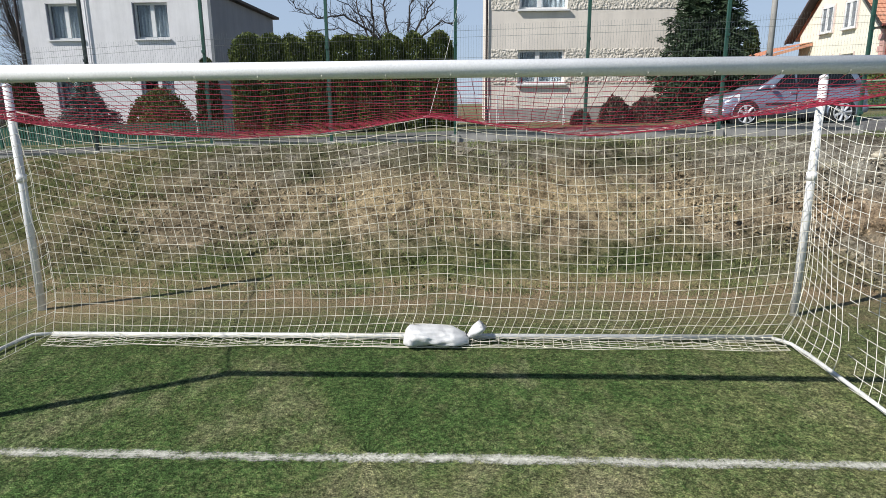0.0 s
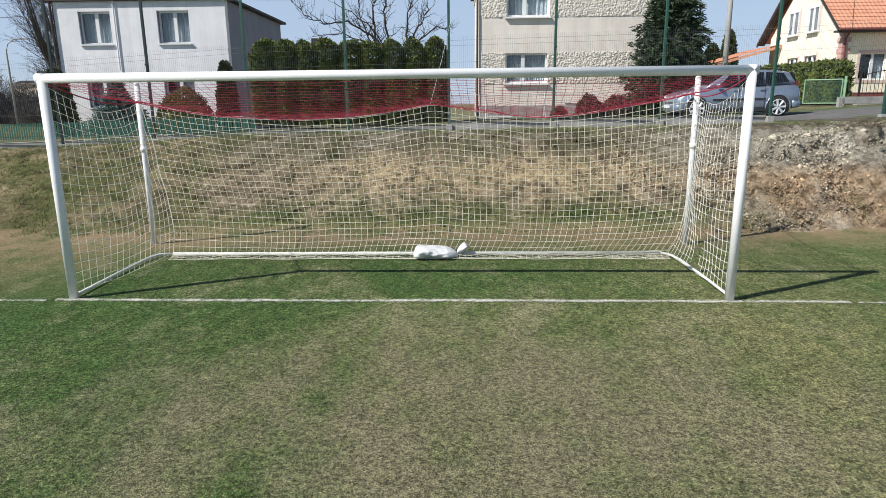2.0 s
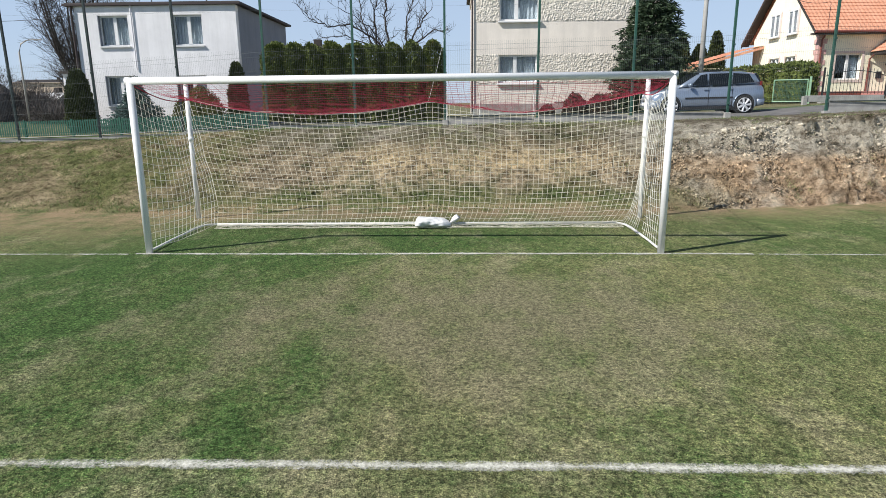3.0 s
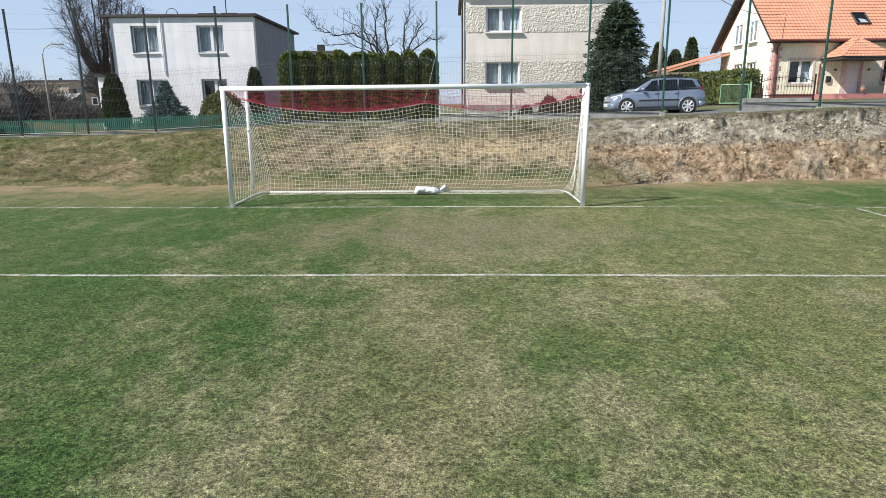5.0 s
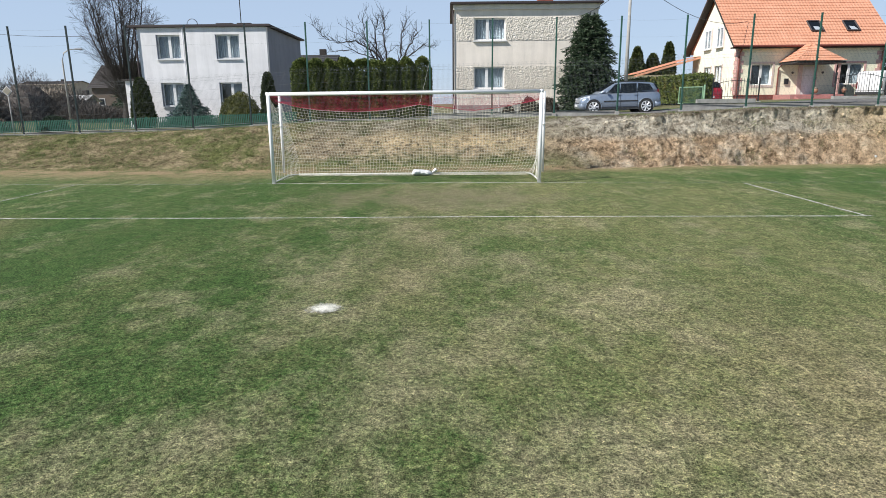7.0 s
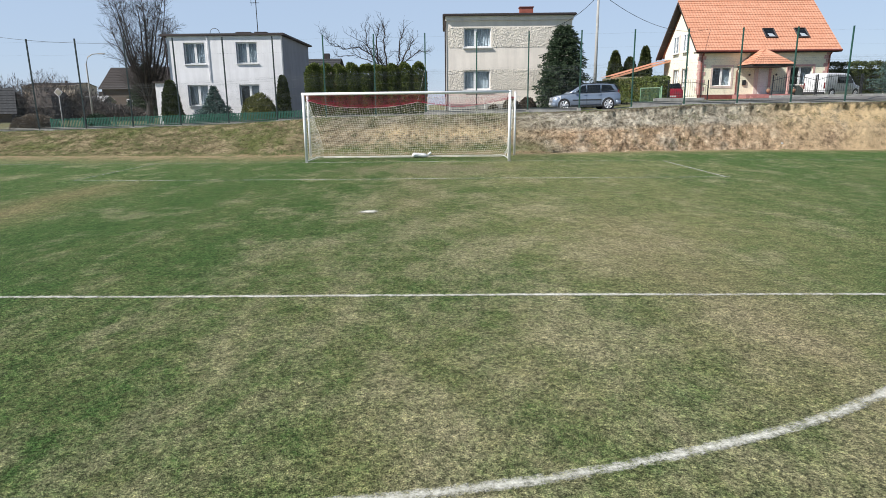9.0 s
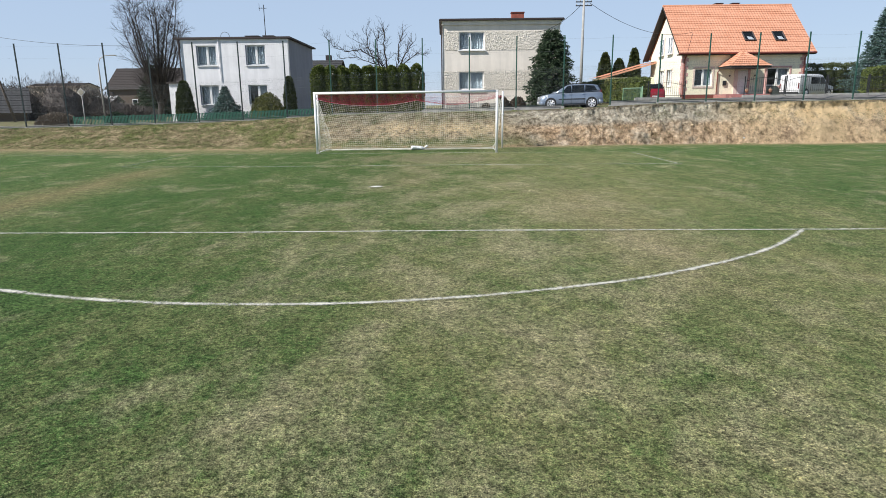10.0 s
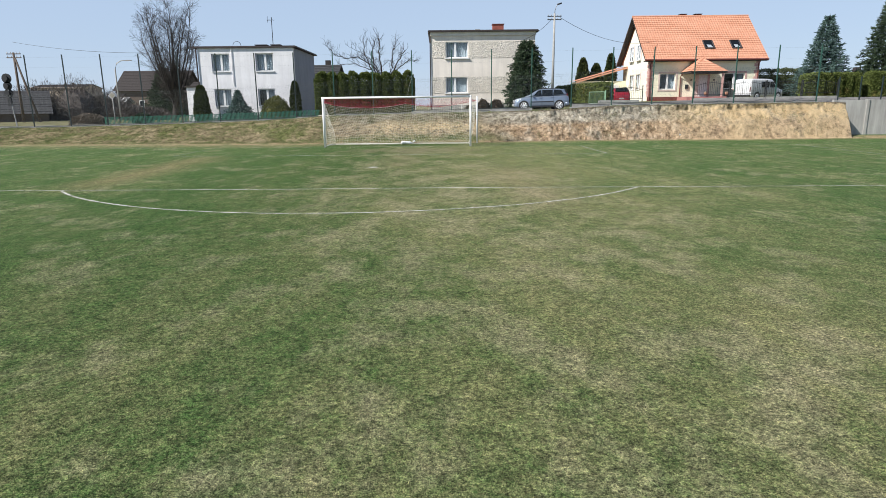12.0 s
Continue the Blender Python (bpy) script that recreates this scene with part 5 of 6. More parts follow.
def bare_tree(name, label, x, y, h, reach, seed, trunk=0.2, leaders=9, spread=0.6, fork=0.25, bend=0.06, twig=0.009, crook=0.0, base=None, lush=1.0):
    """A leafless tree: a short trunk that fans into leaders, each with side limbs, shoots and twigs."""
    z0 = yard_z(x, y) if base is None else base
    t = thing(name, label, "tree", pose(x, y, z0))
    rng = random.Random(seed)
    wood, limbs, twigs = Geo(), [], Geo()

    def run(geo, p, d, length, r0, r1, n, sides, lift):
        pts, rad = [p], [r0]
        for i in range(n):
            d = (d + Vector((rng.gauss(0, bend + crook), rng.gauss(0, bend + crook), rng.gauss(lift, (bend + crook) * 0.5)))).normalized()
            p = p + d * length / n
            pts.append(p)
            rad.append(r0 + (r1 - r0) * (i + 1) / n)
        geo.tube(pts, rad, sides, False)
        return pts, rad

    def off(d, angle):
        side = d.cross(Vector((rng.gauss(0, 1), rng.gauss(0, 1), rng.gauss(0, 1)))).normalized()
        return (d * math.cos(angle) + side * math.sin(angle)).normalized()

    stem, _ = run(wood, Vector((0, 0, -0.2)), Vector((0, 0, 1)), h * fork + 0.2, trunk, trunk * 0.75, 5, 10, 0)
    for k in range(leaders):
        a = 2 * math.pi * (k + rng.uniform(-0.3, 0.3)) / leaders
        tilt = spread * (0.25 + 0.75 * rng.random()) if k else 0.05
        d = Vector((math.cos(a) * math.sin(tilt), math.sin(a) * math.sin(tilt), math.cos(tilt)))
        g = Geo()
        L = h * (1 - fork) * rng.uniform(0.75, 1.0) * (1 - 0.2 * tilt)
        p0 = stem[rng.randint(3, 5)]
        pts, rad = run(g, p0, d, L, trunk * rng.uniform(0.26, 0.42), twig * 1.3, 9, 6, 0.05)
        limbs.append(g)
        for i in range(1, 10):
            for _ in range(3):
                dd = (pts[min(i + 1, 9)] - pts[i - 1]).normalized()
                q, qr = run(g, pts[i] - (pts[i] - pts[i - 1]) * rng.random(), off(dd, rng.uniform(0.5, 1.0)), reach * rng.uniform(0.5, 1.0) * (1.15 - 0.08 * i), max(twig * 1.4, rad[i] * 0.4), twig, 5, 4, 0.07)
                for j in range(1, 6):
                    for _ in range(2):
                        if rng.random() > lush:
                            continue
                        e = (q[min(j + 1, 5)] - q[j - 1]).normalized()
                        w, _r = run(twigs, q[j], off(e, rng.uniform(0.4, 0.9)), reach * rng.uniform(0.22, 0.45), twig, twig * 0.6, 3, 3, 0.05)
                        e2 = (w[2] - w[1]).normalized()
                        run(twigs, w[2], off(e2, 0.6), reach * 0.18, twig * 0.7, twig * 0.5, 2, 3, 0.04)
    part("trunk", wood, M_BARK, t, smooth=True)
    for g in limbs:
        part("limb", g, M_BARK, t)
    tagged(part("twig_growth", twigs, M_BARK, t), kind="stuff")
    return t


def pruned_tree(x, y):
    """An old fruit tree: a short bole, upright limbs sawn off short, two that arch far out, shoots on all of them."""
    z0 = yard_z(x, y)
    t = thing("fruit_tree", "bare old fruit tree with crooked pruned limbs", "tree", pose(x, y, z0))
    rng = random.Random(8)
    up = lambda z: z - z0
    part("trunk", Geo().tube([(0, 0, -0.2), (0.06, 0, 1.2), (-0.05, 0.05, up(3.9))], [0.26, 0.22, 0.2], 12), M_BARK, t, smooth=True)
    shoots = Geo()

    def bent(p, d, length, r0, r1, n, lift, wild):
        pts, rad = [p], [r0]
        for i in range(n):
            d = (d + Vector((rng.gauss(0, wild), rng.gauss(0, wild), rng.gauss(lift, wild * 0.6)))).normalized()
            p = p + d * length / n
            pts.append(p)
            rad.append(r0 + (r1 - r0) * (i + 1) / n)
        return pts, rad

    # way of each limb: out along the street and height, then thickness at fork and at tip, depth at the tip
    limbs = [([(1.1, 5.2), (1.75, 6.3), (2.2, 6.9)], 0.13, 0.075, -0.7), ([(0.0, 5.4), (-0.3, 6.8), (-0.1, 7.5), (-0.3, 8.2)], 0.14, 0.05, 0.3),
             ([(-0.7, 5.4), (-0.75, 6.9), (-0.5, 7.7)], 0.12, 0.07, -0.9), ([(0.9, 5.4), (0.95, 6.9), (1.3, 7.9)], 0.13, 0.05, 0.9),
             ([(-0.4, 5.2), (-1.3, 5.95), (-2.1, 6.45), (-3.4, 6.3), (-4.4, 6.8), (-5.0, 7.5)], 0.13, 0.025, -0.4), ([(-0.7, 5.2), (-2.5, 5.9), (-4.3, 5.8)], 0.10, 0.025, 0.8),
             ([(-1.0, 5.3), (-1.65, 7.1), (-1.8, 8.1)], 0.11, 0.04, 1.1), ([(1.2, 5.2), (2.6, 6.2), (3.1, 6.0)], 0.10, 0.04, 0.5), ([(-0.2, 5.0), (-0.9, 6.2), (-2.6, 7.2)], 0.09, 0.03, -1.3)]
    for way, r0, r1, depth in limbs:
        keys = [Vector((-0.05, 0.05, up(3.8)))] + [Vector((a, depth * (i + 1) / len(way), up(b))) for i, (a, b) in enumerate(way)]
        pts = []
        for i in range(len(keys) - 1):
            for j in range(4):
                p = keys[i].lerp(keys[i + 1], j / 4)
                pts.append(p + Vector((rng.gauss(0, 0.04), rng.gauss(0, 0.04), rng.gauss(0, 0.04))))
        pts.append(keys[-1])
        n = len(pts) - 1
        rad = [0.52 * (r0 + (r1 - r0) * i / n) for i in range(n + 1)]
        g = Geo().tube(pts, rad, 8, True)
        for i in range(3, n + 1):
            along = (pts[i] - pts[i - 1]).normalized()
            for _ in range(2):
                d = (along * 0.5 + Vector((rng.gauss(0, 0.7), rng.gauss(0, 0.7), rng.gauss(0.35, 0.5)))).normalized()
                q, qr = bent(pts[i], d, rng.uniform(0.35, 1.05), min(0.020, rad[i] * 0.5), 0.007, 6, 0.05, 0.22)
                g.tube(q, qr, 5, False)
                for j in range(1, 7):
                    if rng.random() < 0.6:
                        e = ((q[j] - q[j - 1]).normalized() + Vector((rng.gauss(0, 0.6), rng.gauss(0, 0.6), rng.gauss(0.3, 0.5)))).normalized()
                        w, wr = bent(q[j], e, rng.uniform(0.2, 0.6), 0.009, 0.005, 4, 0.05, 0.2)
                        shoots.tube(w, wr, 3, False)
        part("limb", g, M_BARK, t)
    tagged(part("twig_growth", shoots, M_BARK, t), kind="stuff")


def clipped_hedge(name, label, x0, y0, x1, y1, h, depth, mat, count, seed, base=None, columns=7, wob=0.14, leaf=(0.15, 0.036)):
    """A run of conifers grown together: bulging columns, ragged top."""
    zb = yard_z((x0 + x1) / 2, (y0 + y1) / 2) if base is None else base
    ang = math.degrees(math.atan2(y1 - y0, x1 - x0))
    L = math.hypot(x1 - x0, y1 - y0)
    t = thing(name, label, "hedge", pose(x0, y0, zb, 0, 0, ang))
    rng = np.random.default_rng(seed)

    tall = rng.uniform(0.90, 1.03, columns + 1)

    def skin(s, q, side):
        bulge = 0.62 * np.sqrt(np.abs(np.sin(np.pi * s * columns))) - 0.28 + wob * np.array([noise.fractal(Vector((a * 1.4 * L / 3, b * 2.2, side + seed)), 1.0, 2.0, 4) for a, b in zip(s, q)])
        return depth * 0.5 * (0.86 + bulge * 1.6) * (1 - 0.12 * q)

    def top_h(s):
        return h * (0.80 + 0.16 * np.abs(np.sin(np.pi * s * columns)) ** 0.4 * tall[np.clip((s * columns).astype(int), 0, columns)] + 0.07 * np.array([noise.noise(Vector((a * columns * 1.7, seed, 0))) for a in s]))

    n1, n2 = int(count * 0.72), int(count * 0.28)
    s, q = rng.uniform(0, 1, n1), rng.uniform(0, 1, n1)
    side = np.where(rng.uniform(0, 1, n1) < 0.75, -1.0, 1.0)
    off = skin(s, q, 0) * rng.uniform(0.84, 1.05, n1)
    P1 = np.stack([s * L, side * off, q * top_h(s)], 1)
    D1 = np.stack([rng.normal(0, 0.8, n1), side * rng.uniform(0.2, 1.6, n1), rng.uniform(-0.3, 1.4, n1)], 1)
    s2 = rng.uniform(-0.01, 1.01, n2)
    end = rng.uniform(0, 1, n2) < 0.25
    s2 = np.where(end, np.where(rng.uniform(0, 1, n2) < 0.5, -0.008, 1.008), s2)
    q2 = np.where(end, rng.uniform(0, 1, n2), rng.uniform(0.93, 1.03, n2))
    P2 = np.stack([s2 * L, rng.uniform(-0.45, 0.45, n2) * depth, q2 * top_h(np.clip(s2, 0, 1))], 1)
    D2 = np.stack([rng.normal(0, 0.8, n2), rng.normal(0, 0.8, n2), np.ones(n2)], 1)
    V, F = leaf_quads(np.concatenate([P1, P2]), np.concatenate([D1, D2]), leaf[0], leaf[1], rng)
    arrays_mesh("foliage", V, F, mat, t)
    part("inner_mass", Geo().box(0.06, -depth * 0.2, 0.0, L - 0.06, depth * 0.2, h * 0.78), mat, t)
    for k in range(columns):
        part("stem", Geo().tube([((k + 0.5) / columns * L, 0, -0.2), ((k + 0.5) / columns * L, 0, h * 0.6)], 0.05, 6), M_BARK, t)
    return t


def round_shrub(name, label, x, y, r, h, mat, count, seed, base=None, group="", leaf=(0.09, 0.03), twiggy=False):
    z0 = yard_z(x, y) if base is None else base
    t = thing(name, label, "shrub", pose(x, y, z0), group)
    rng = np.random.default_rng(seed)
    d = rng.normal(size=(count, 3))
    d /= np.linalg.norm(d, axis=1, keepdims=True)
    d[:, 2] = np.abs(d[:, 2]) * 1.0
    k = np.array([1 + (0.3 if twiggy else 0.12) * noise.fractal(Vector(v) * 2.2 + Vector((seed, 0, 0)), 1.0, 2.0, 4) for v in d])
    k *= rng.uniform(0.5 if twiggy else 0.86, 1.03, count)
    P = d * k[:, None] * [r, r, h]
    D = d + rng.normal(0, 0.5, (count, 3)) + [0, 0, 0.4]
    V, F = leaf_quads(P, D, leaf[0], leaf[1], rng)
    arrays_mesh("crown", V, F, mat, t)
    part("inner_mass", Geo().ball((0, 0, 0), 0.8, 8, 14, (r, r, h), 0.15), mat, t)
    part("stem", Geo().tube([(0, 0, -0.2), (0, 0, h * 0.6)], 0.05, 6), M_BARK, t)
    return t


# street side, white house garden
column_shrub("columnar_thuja", "dense dark clipped thuja beside the white house", "shrub", -18.25, 22.9, 3.05, 0.72, M_THUJAD, 7000, 11, 0.42, "garden thujas")
column_shrub("columnar_thuja", "narrow dark thuja at the corner of the white house", "shrub", -10.15, 22.8, 3.1, 0.5, M_THUJAD, 5000, 12, 0.4, "garden thujas")
conifer("young_blue_spruce", "young bluish spruce in front of the white house", -14.7, 21.6, 2.72, 1.7, M_BLUE, 16, 21, bare=0.03, droop=0.02, taper=1.4, wide=0.16)
round_shrub("golden_bush", "round clipped golden-green bush in front of the white house", -11.4, 20.9, 1.25, 1.85, M_BOX, 9000, 5)
# hedge and trees round the beige house
clipped_hedge("thuja_hedge", "tall thuja hedge with brown patches beside the street", -7.7, 19.6, 0.1, 20.0, 3.4, 1.3, M_THUJA, 75000, 31, base=1.35, columns=9, leaf=(0.12, 0.034))
pruned_tree(-3.1, 28.0)
conifer("dark_spruce", "broad dark green spruce beside the beige house", 9.34, 20.3, 5.6, 2.1, M_SPRUCE, 34, 22, droop=0.35, base=1.55, taper=0.55, waist=0.3)
for x, r, hh in ((5.63, 0.5, 0.82), (6.68, 0.54, 0.8), (4.5, 0.3, 0.42)):
    round_shrub("reddish_shrub", "low reddish-brown leafless shrub before the beige house", x, 17.8, r, hh, M_TWIG, 2500, int(x * 10), group="shrubs before the beige house")
# beside the orange-roofed house
clipped_hedge("boundary_hedge", "clipped yellow-green thuja hedge along the drive", 15.6, 18.9, 14.0, 30.5, 1.65, 0.9, M_THUJA, 24000, 33, base=2.05, columns=12)
for x, y, hh in ((24.8, 52.5, 5.6), (22.15, 49.3, 4.2), (20.3, 48.6, 4.85)):
    column_shrub("tall_thuja", "tall dark pointed thuja behind the low wing", "tree", x, y, hh + 0.4, 1.05 if hh > 4.5 else 1.25, M_THUJAD, 5000, int(x), 0.55, "thujas behind the wing", leaf=(0.28, 0.09))
conifer("blue_spruce", "large blue-grey spruce behind a hedge", 36.1, 24.5, 7.3, 2.9, M_BLUE, 26, 23, "spruces", base=2.2, droop=0.05, taper=1.0, wide=0.17)
conifer("tall_spruce", "large dark spruce behind a hedge", 41.8, 25.0, 8.9, 3.0, M_SPRUCE, 28, 24, "spruces", base=2.2, droop=0.2, taper=0.95)
clipped_hedge("green_hedge", "clipped olive-green thuja hedge beyond the iron railings", 31.6, 19.6, 36.2, 19.8, 2.0, 1.1, M_THUJA, 20000, 34, base=2.25, columns=6)
clipped_hedge("green_hedge", "clipped olive-green thuja hedge beyond the iron railings", 37.0, 19.8, 42.0, 20.0, 2.1, 1.1, M_THUJA, 18000, 35, base=2.25, columns=6)
clipped_hedge("dark_hedge", "dark clipped hedge behind the van", 36.0, 36.0, 41.5, 36.0, 3.2, 1.4, M_THUJAD, 12000, 36, base=2.3, columns=4)
# far left
bare_tree("large_bare_tree", "tall leafless lime tree behind the white house", -26.0, 36.0, 13.4, 2.4, 4, 0.34, 14, 0.64, 0.16, 0.05, 0.010)
for x, y, r, hh, s in ((-51.0, 53, 3.6, 4.6, 1), (-47.0, 55, 3.9, 5.0, 2), (-43.5, 57, 2.8, 3.4, 3), (-55.5, 54, 3.0, 2.8, 6), (-33.5, 46, 2.4, 1.3, 7), (-38.5, 52, 2.6, 1.6, 8)):
    round_shrub("bare_thicket", "tangled leafless grey-brown bushes", x, y, r, hh, M_THICKET, 10000, s, group="bare thickets", leaf=(0.5, 0.022), twiggy=True)
round_shrub("clipped_brown_shrub", "rounded clipped brown shrub beside the street", -26.7, 20.4, 1.45, 0.95, M_SHRUB, 12000, 9, leaf=(0.10, 0.03))
round_shrub("dark_evergreen_bush", "low dark evergreen bush behind the green picket fence", -21.6, 18.9, 0.75, 0.95, M_SPRUCE, 3500, 14)
conifer("small_spruce", "dark bushy conifer before the dark-roofed house", -39.4, 65.0, 7.6, 3.7, M_SPRUCE, 24, 26, base=0.5)


# ---- street furniture ----
def picket_fence():
    f = thing("picket_fence", "low green painted metal picket fence along the gardens", "fence", pose(0, 0, 0))
    line = lambda x: 17.9 - 0.0532 * (x + 16)
    for k in range(8):
        a = -24.3 + 2.15 * k
        b = a + 2.15
        za, zb = yard_z(a, 18), yard_z(b, 18)
        part("post", Geo().box(-0.04, -0.04, -0.2, 0.04, 0.04, 0.76), M_PICKET, f, m=pose(a, line(a), za))
        for zz in (0.2, 0.66):
            part("rail", Geo().tube([(a, line(a), za + zz), (b, line(b), zb + zz)], 0.018, 6), M_PICKET, f)
        for i in range(1, 21):
            x = a + 2.15 * i / 21
            z = za + (zb - za) * i / 21
            part("picket", Geo().box(-0.03, -0.03, 0.08, 0.03, -0.02, 0.72), M_PICKET, f, m=pose(x, line(x), z))


picket_fence()


def lamp_pole():
    p = thing("utility_pole", "grey concrete utility pole with street lamp and insulators", "pole", pose(11.36, 19.65, 1.7))
    part("shaft", Geo().tube([(0, 0, -0.3), (0, 0, 7.3)], [0.12, 0.075], 12), M_POLEC, p, smooth=True)
    part("lamp_arm", Geo().tube([(0, 0, 7.1), (0.02, 0, 7.5), (0.1, -0.1, 7.8), (0.2, -0.15, 7.95)], 0.03, 8), M_POLEC, p, smooth=True)
    part("lamp_head", Geo().loft([[(0.15 + 0.36 * t, -0.15 + w * math.cos(a), 7.93 + 0.1 * t + 0.06 * math.sin(a)) for a in np.linspace(0, 6.28, 9)[:-1]] for t, w in ((0, 0.05), (0.4, 0.11), (0.9, 0.1), (1, 0.04))]), M_IRON, p, smooth=True)
    for zz in (6.8, 7.05):
        part("cross_arm", Geo().box(-0.55, -0.04, zz, 0.55, 0.04, zz + 0.06), M_IRON, p)
        for x in (-0.5, -0.25, 0.25, 0.5):
            part("insulator", Geo().tube([(x, 0, zz + 0.06), (x, 0, zz + 0.10), (x, 0, zz + 0.16)], [0.018, 0.03, 0.018], 8), M_CONC, p, smooth=True)


lamp_pole()


def wire(a, b, sag, r=0.016):
    a, b = Vector(a), Vector(b)
    pts = [a + (b - a) * t - Vector((0, 0, sag * 4 * t * (1 - t))) for t in np.linspace(0, 1, 17)]
    tagged(part("overhead_cable", Geo().tube(pts, r, 5, False), M_IRON), "thin dark overhead cable", "cable", "overhead cables")


wire((11.8, 19.7, 8.7), (24.5, 34.0, 8.2), 0.9)
wire((11.2, 19.7, 8.6), (8.5, 23.2, 7.2), 0.4)
wire((-46.0, 42.0, 9.5), (-17.8, 26.0, 7.0), 0.6)


def road_sign():
    s = thing("road_sign", "grey-brown diamond road sign on a grey pole", "sign", pose(-23.4, 18.1, 0.68))
    part("pole", Geo().tube([(0, 0, -0.2), (0, 0, 2.5)], 0.035, 10), M_POLEC, s, smooth=True)
    part("plate", Geo().prism([(0, 2.12), (0.24, 2.36), (0, 2.60), (-0.24, 2.36)], "y", -0.06, -0.04), M_SIGN, s, bevel=0.008)
    part("rim", Geo().prism([(0, 2.08), (0.28, 2.36), (0, 2.64), (-0.28, 2.36)], "y", -0.038, -0.03), M_FRAME, s)


road_sign()


def street_lamp():
    s = thing("street_lamp", "tall grey curved street lamp", "street lamp", pose(-36.6, 45.6, 0.6))
    part("shaft", Geo().tube([(0, 0, -0.2), (0, 0, 6.0), (0.25, 0, 6.7), (0.8, 0, 7.0), (1.6, 0, 7.05)], [0.1, 0.07, 0.06, 0.05, 0.04], 10), M_POLEC, s, smooth=True)
    part("head", Geo().box(1.4, -0.12, 6.98, 2.1, 0.12, 7.1), M_POLEC, s, bevel=0.03)


street_lamp()


def rail_signal():
    s = thing("rail_signal", "dark trackside signal with round backboards", "signal", pose(-27.75, 12.6, 1.1))
    part("mast", Geo().tube([(0.25, 0, -0.6), (0, 0, 2.3)], 0.04, 8), M_POLEC, s)
    for zz, r in ((3.05, 0.33), (2.55, 0.30), (2.05, 0.3)):
        b = part("backboard", Geo().tube([(-0.02, 0.0, zz), (-0.02, 0.05, zz)], r, 20), M_TRIM, s)
        part("hood", Geo().tube([(-0.02, -0.16, zz), (-0.02, 0.0, zz)], r * 0.5, 14), M_TRIM, b)
    part("box", Geo().box(-0.14, -0.06, 1.2, 0.12, 0.1, 1.8), M_TRIM, s, bevel=0.02)


rail_signal()


def timber_pole():
    s = thing("timber_pole", "wooden telegraph pole with a slanting brace", "pole", pose(-44.8, 40.0, 0.6))
    part("shaft", Geo().tube([(0, 0, -0.3), (0, 0, 7.6)], [0.16, 0.11], 10), M_WOOD, s, smooth=True)
    part("brace", Geo().tube([(1.9, 0, -0.3), (0.1, 0, 7.0)], [0.14, 0.1], 10), M_WOOD, s, smooth=True)
    for zz in (7.0, 7.4):
        part("cross_arm", Geo().box(-0.8, -0.05, zz, 0.8, 0.05, zz + 0.09), M_WOOD, s)
        for x in (-0.7, -0.3, 0.3, 0.7):
            part("insulator", Geo().tube([(x, 0, zz + 0.09), (x, 0, zz + 0.26)], 0.05, 8), M_FRAME, s)


timber_pole()


def far_house(name, label, x, y, w, d, wall, ridge, roof, wallm, base=0.6, turn=0.0, windows=0):
    h = thing(name, label, "house", pose(x, y, base, 0, 0, turn))
    part("wall", Geo().box(0, 0, -0.3, w, d, wall), wallm, h)
    for xa in (0.0, w - 0.2):
        part("gable", Geo().prism([(0, wall), (d, wall), (d / 2, ridge - 0.15)], "x", xa, xa + 0.2), wallm, h)
    r = part("roof", tiled_slope((-0.5, -0.5, wall - 0.3), (w + 0.5, -0.5, wall - 0.3), (w + 0.5, d / 2, ridge), (-0.5, d / 2, ridge), 0.5, 0.5), roof, h)
    part("rear_slope", tiled_slope((w + 0.5, d + 0.5, wall - 0.3), (-0.5, d + 0.5, wall - 0.3), (-0.5, d / 2, ridge), (w + 0.5, d / 2, ridge), 0.5, 0.5), roof, r)
    part("chimney", Geo().box(w * 0.6, d * 0.5, ridge - 0.6, w * 0.6 + 0.6, d * 0.5 + 0.6, ridge + 0.55), M_BROWNROOF, r)
    for k in range(windows):
        xx = w * (k + 0.5) / windows - 0.5
        win = part("window", Geo().box(xx, -0.06, wall * 0.35, xx + 1.0, -0.003, wall * 0.35 + 1.2), M_FRAME, h)
        part("pane", Geo().box(xx + 0.1, -0.08, wall * 0.35 + 0.1, xx + 0.9, -0.062, wall * 0.35 + 1.1), M_CARGLASS, win)
    return h


# dark wood colour on this wall stands in for the shade on its front
far_house("dark_roofed_house", "old house with a steep dark brown roof", -59.0, 90.0, 12.5, 10, 4.9, 8.6, M_BROWNROOF, M_WOOD, windows=4)
far_house("low_shed", "long low shed with a grey tiled roof", -59.4, 36.0, 17, 8, 1.2, 3.7, M_GREYTILE, M_WOOD, turn=32)
far_house("pale_hut", "small pale garden hut with a white roof", -45.6, 60.0, 2.2, 3, 2.4, 3.0, M_FRAME, M_CONC)
far_house("distant_house", "distant brown flat house beyond bare bushes", -122.5, 165.0, 15.5, 12, 8.0, 9.0, M_BROWNROOF, M_CORNICE, windows=5)
far_house("cream_outbuilding", "small cream outbuilding with a dark brown roof", -22.35, 31.5, 2.3, 4.5, 3.2, 4.0, M_BROWNROOF, M_CREAM)
far_house("grey_roofed_house", "grey-roofed house behind the tall hedge", -13.6, 42.0, 3.6, 8, 4.2, 5.9, M_GREYTILE, M_BEIGE, 1.0, windows=2)
far_house("pale_house", "pale house partly hidden by spruces", 46.4, 36.0, 5, 9, 1.9, 2.9, M_GREYTILE, M_CREAM, 2.3, windows=3)


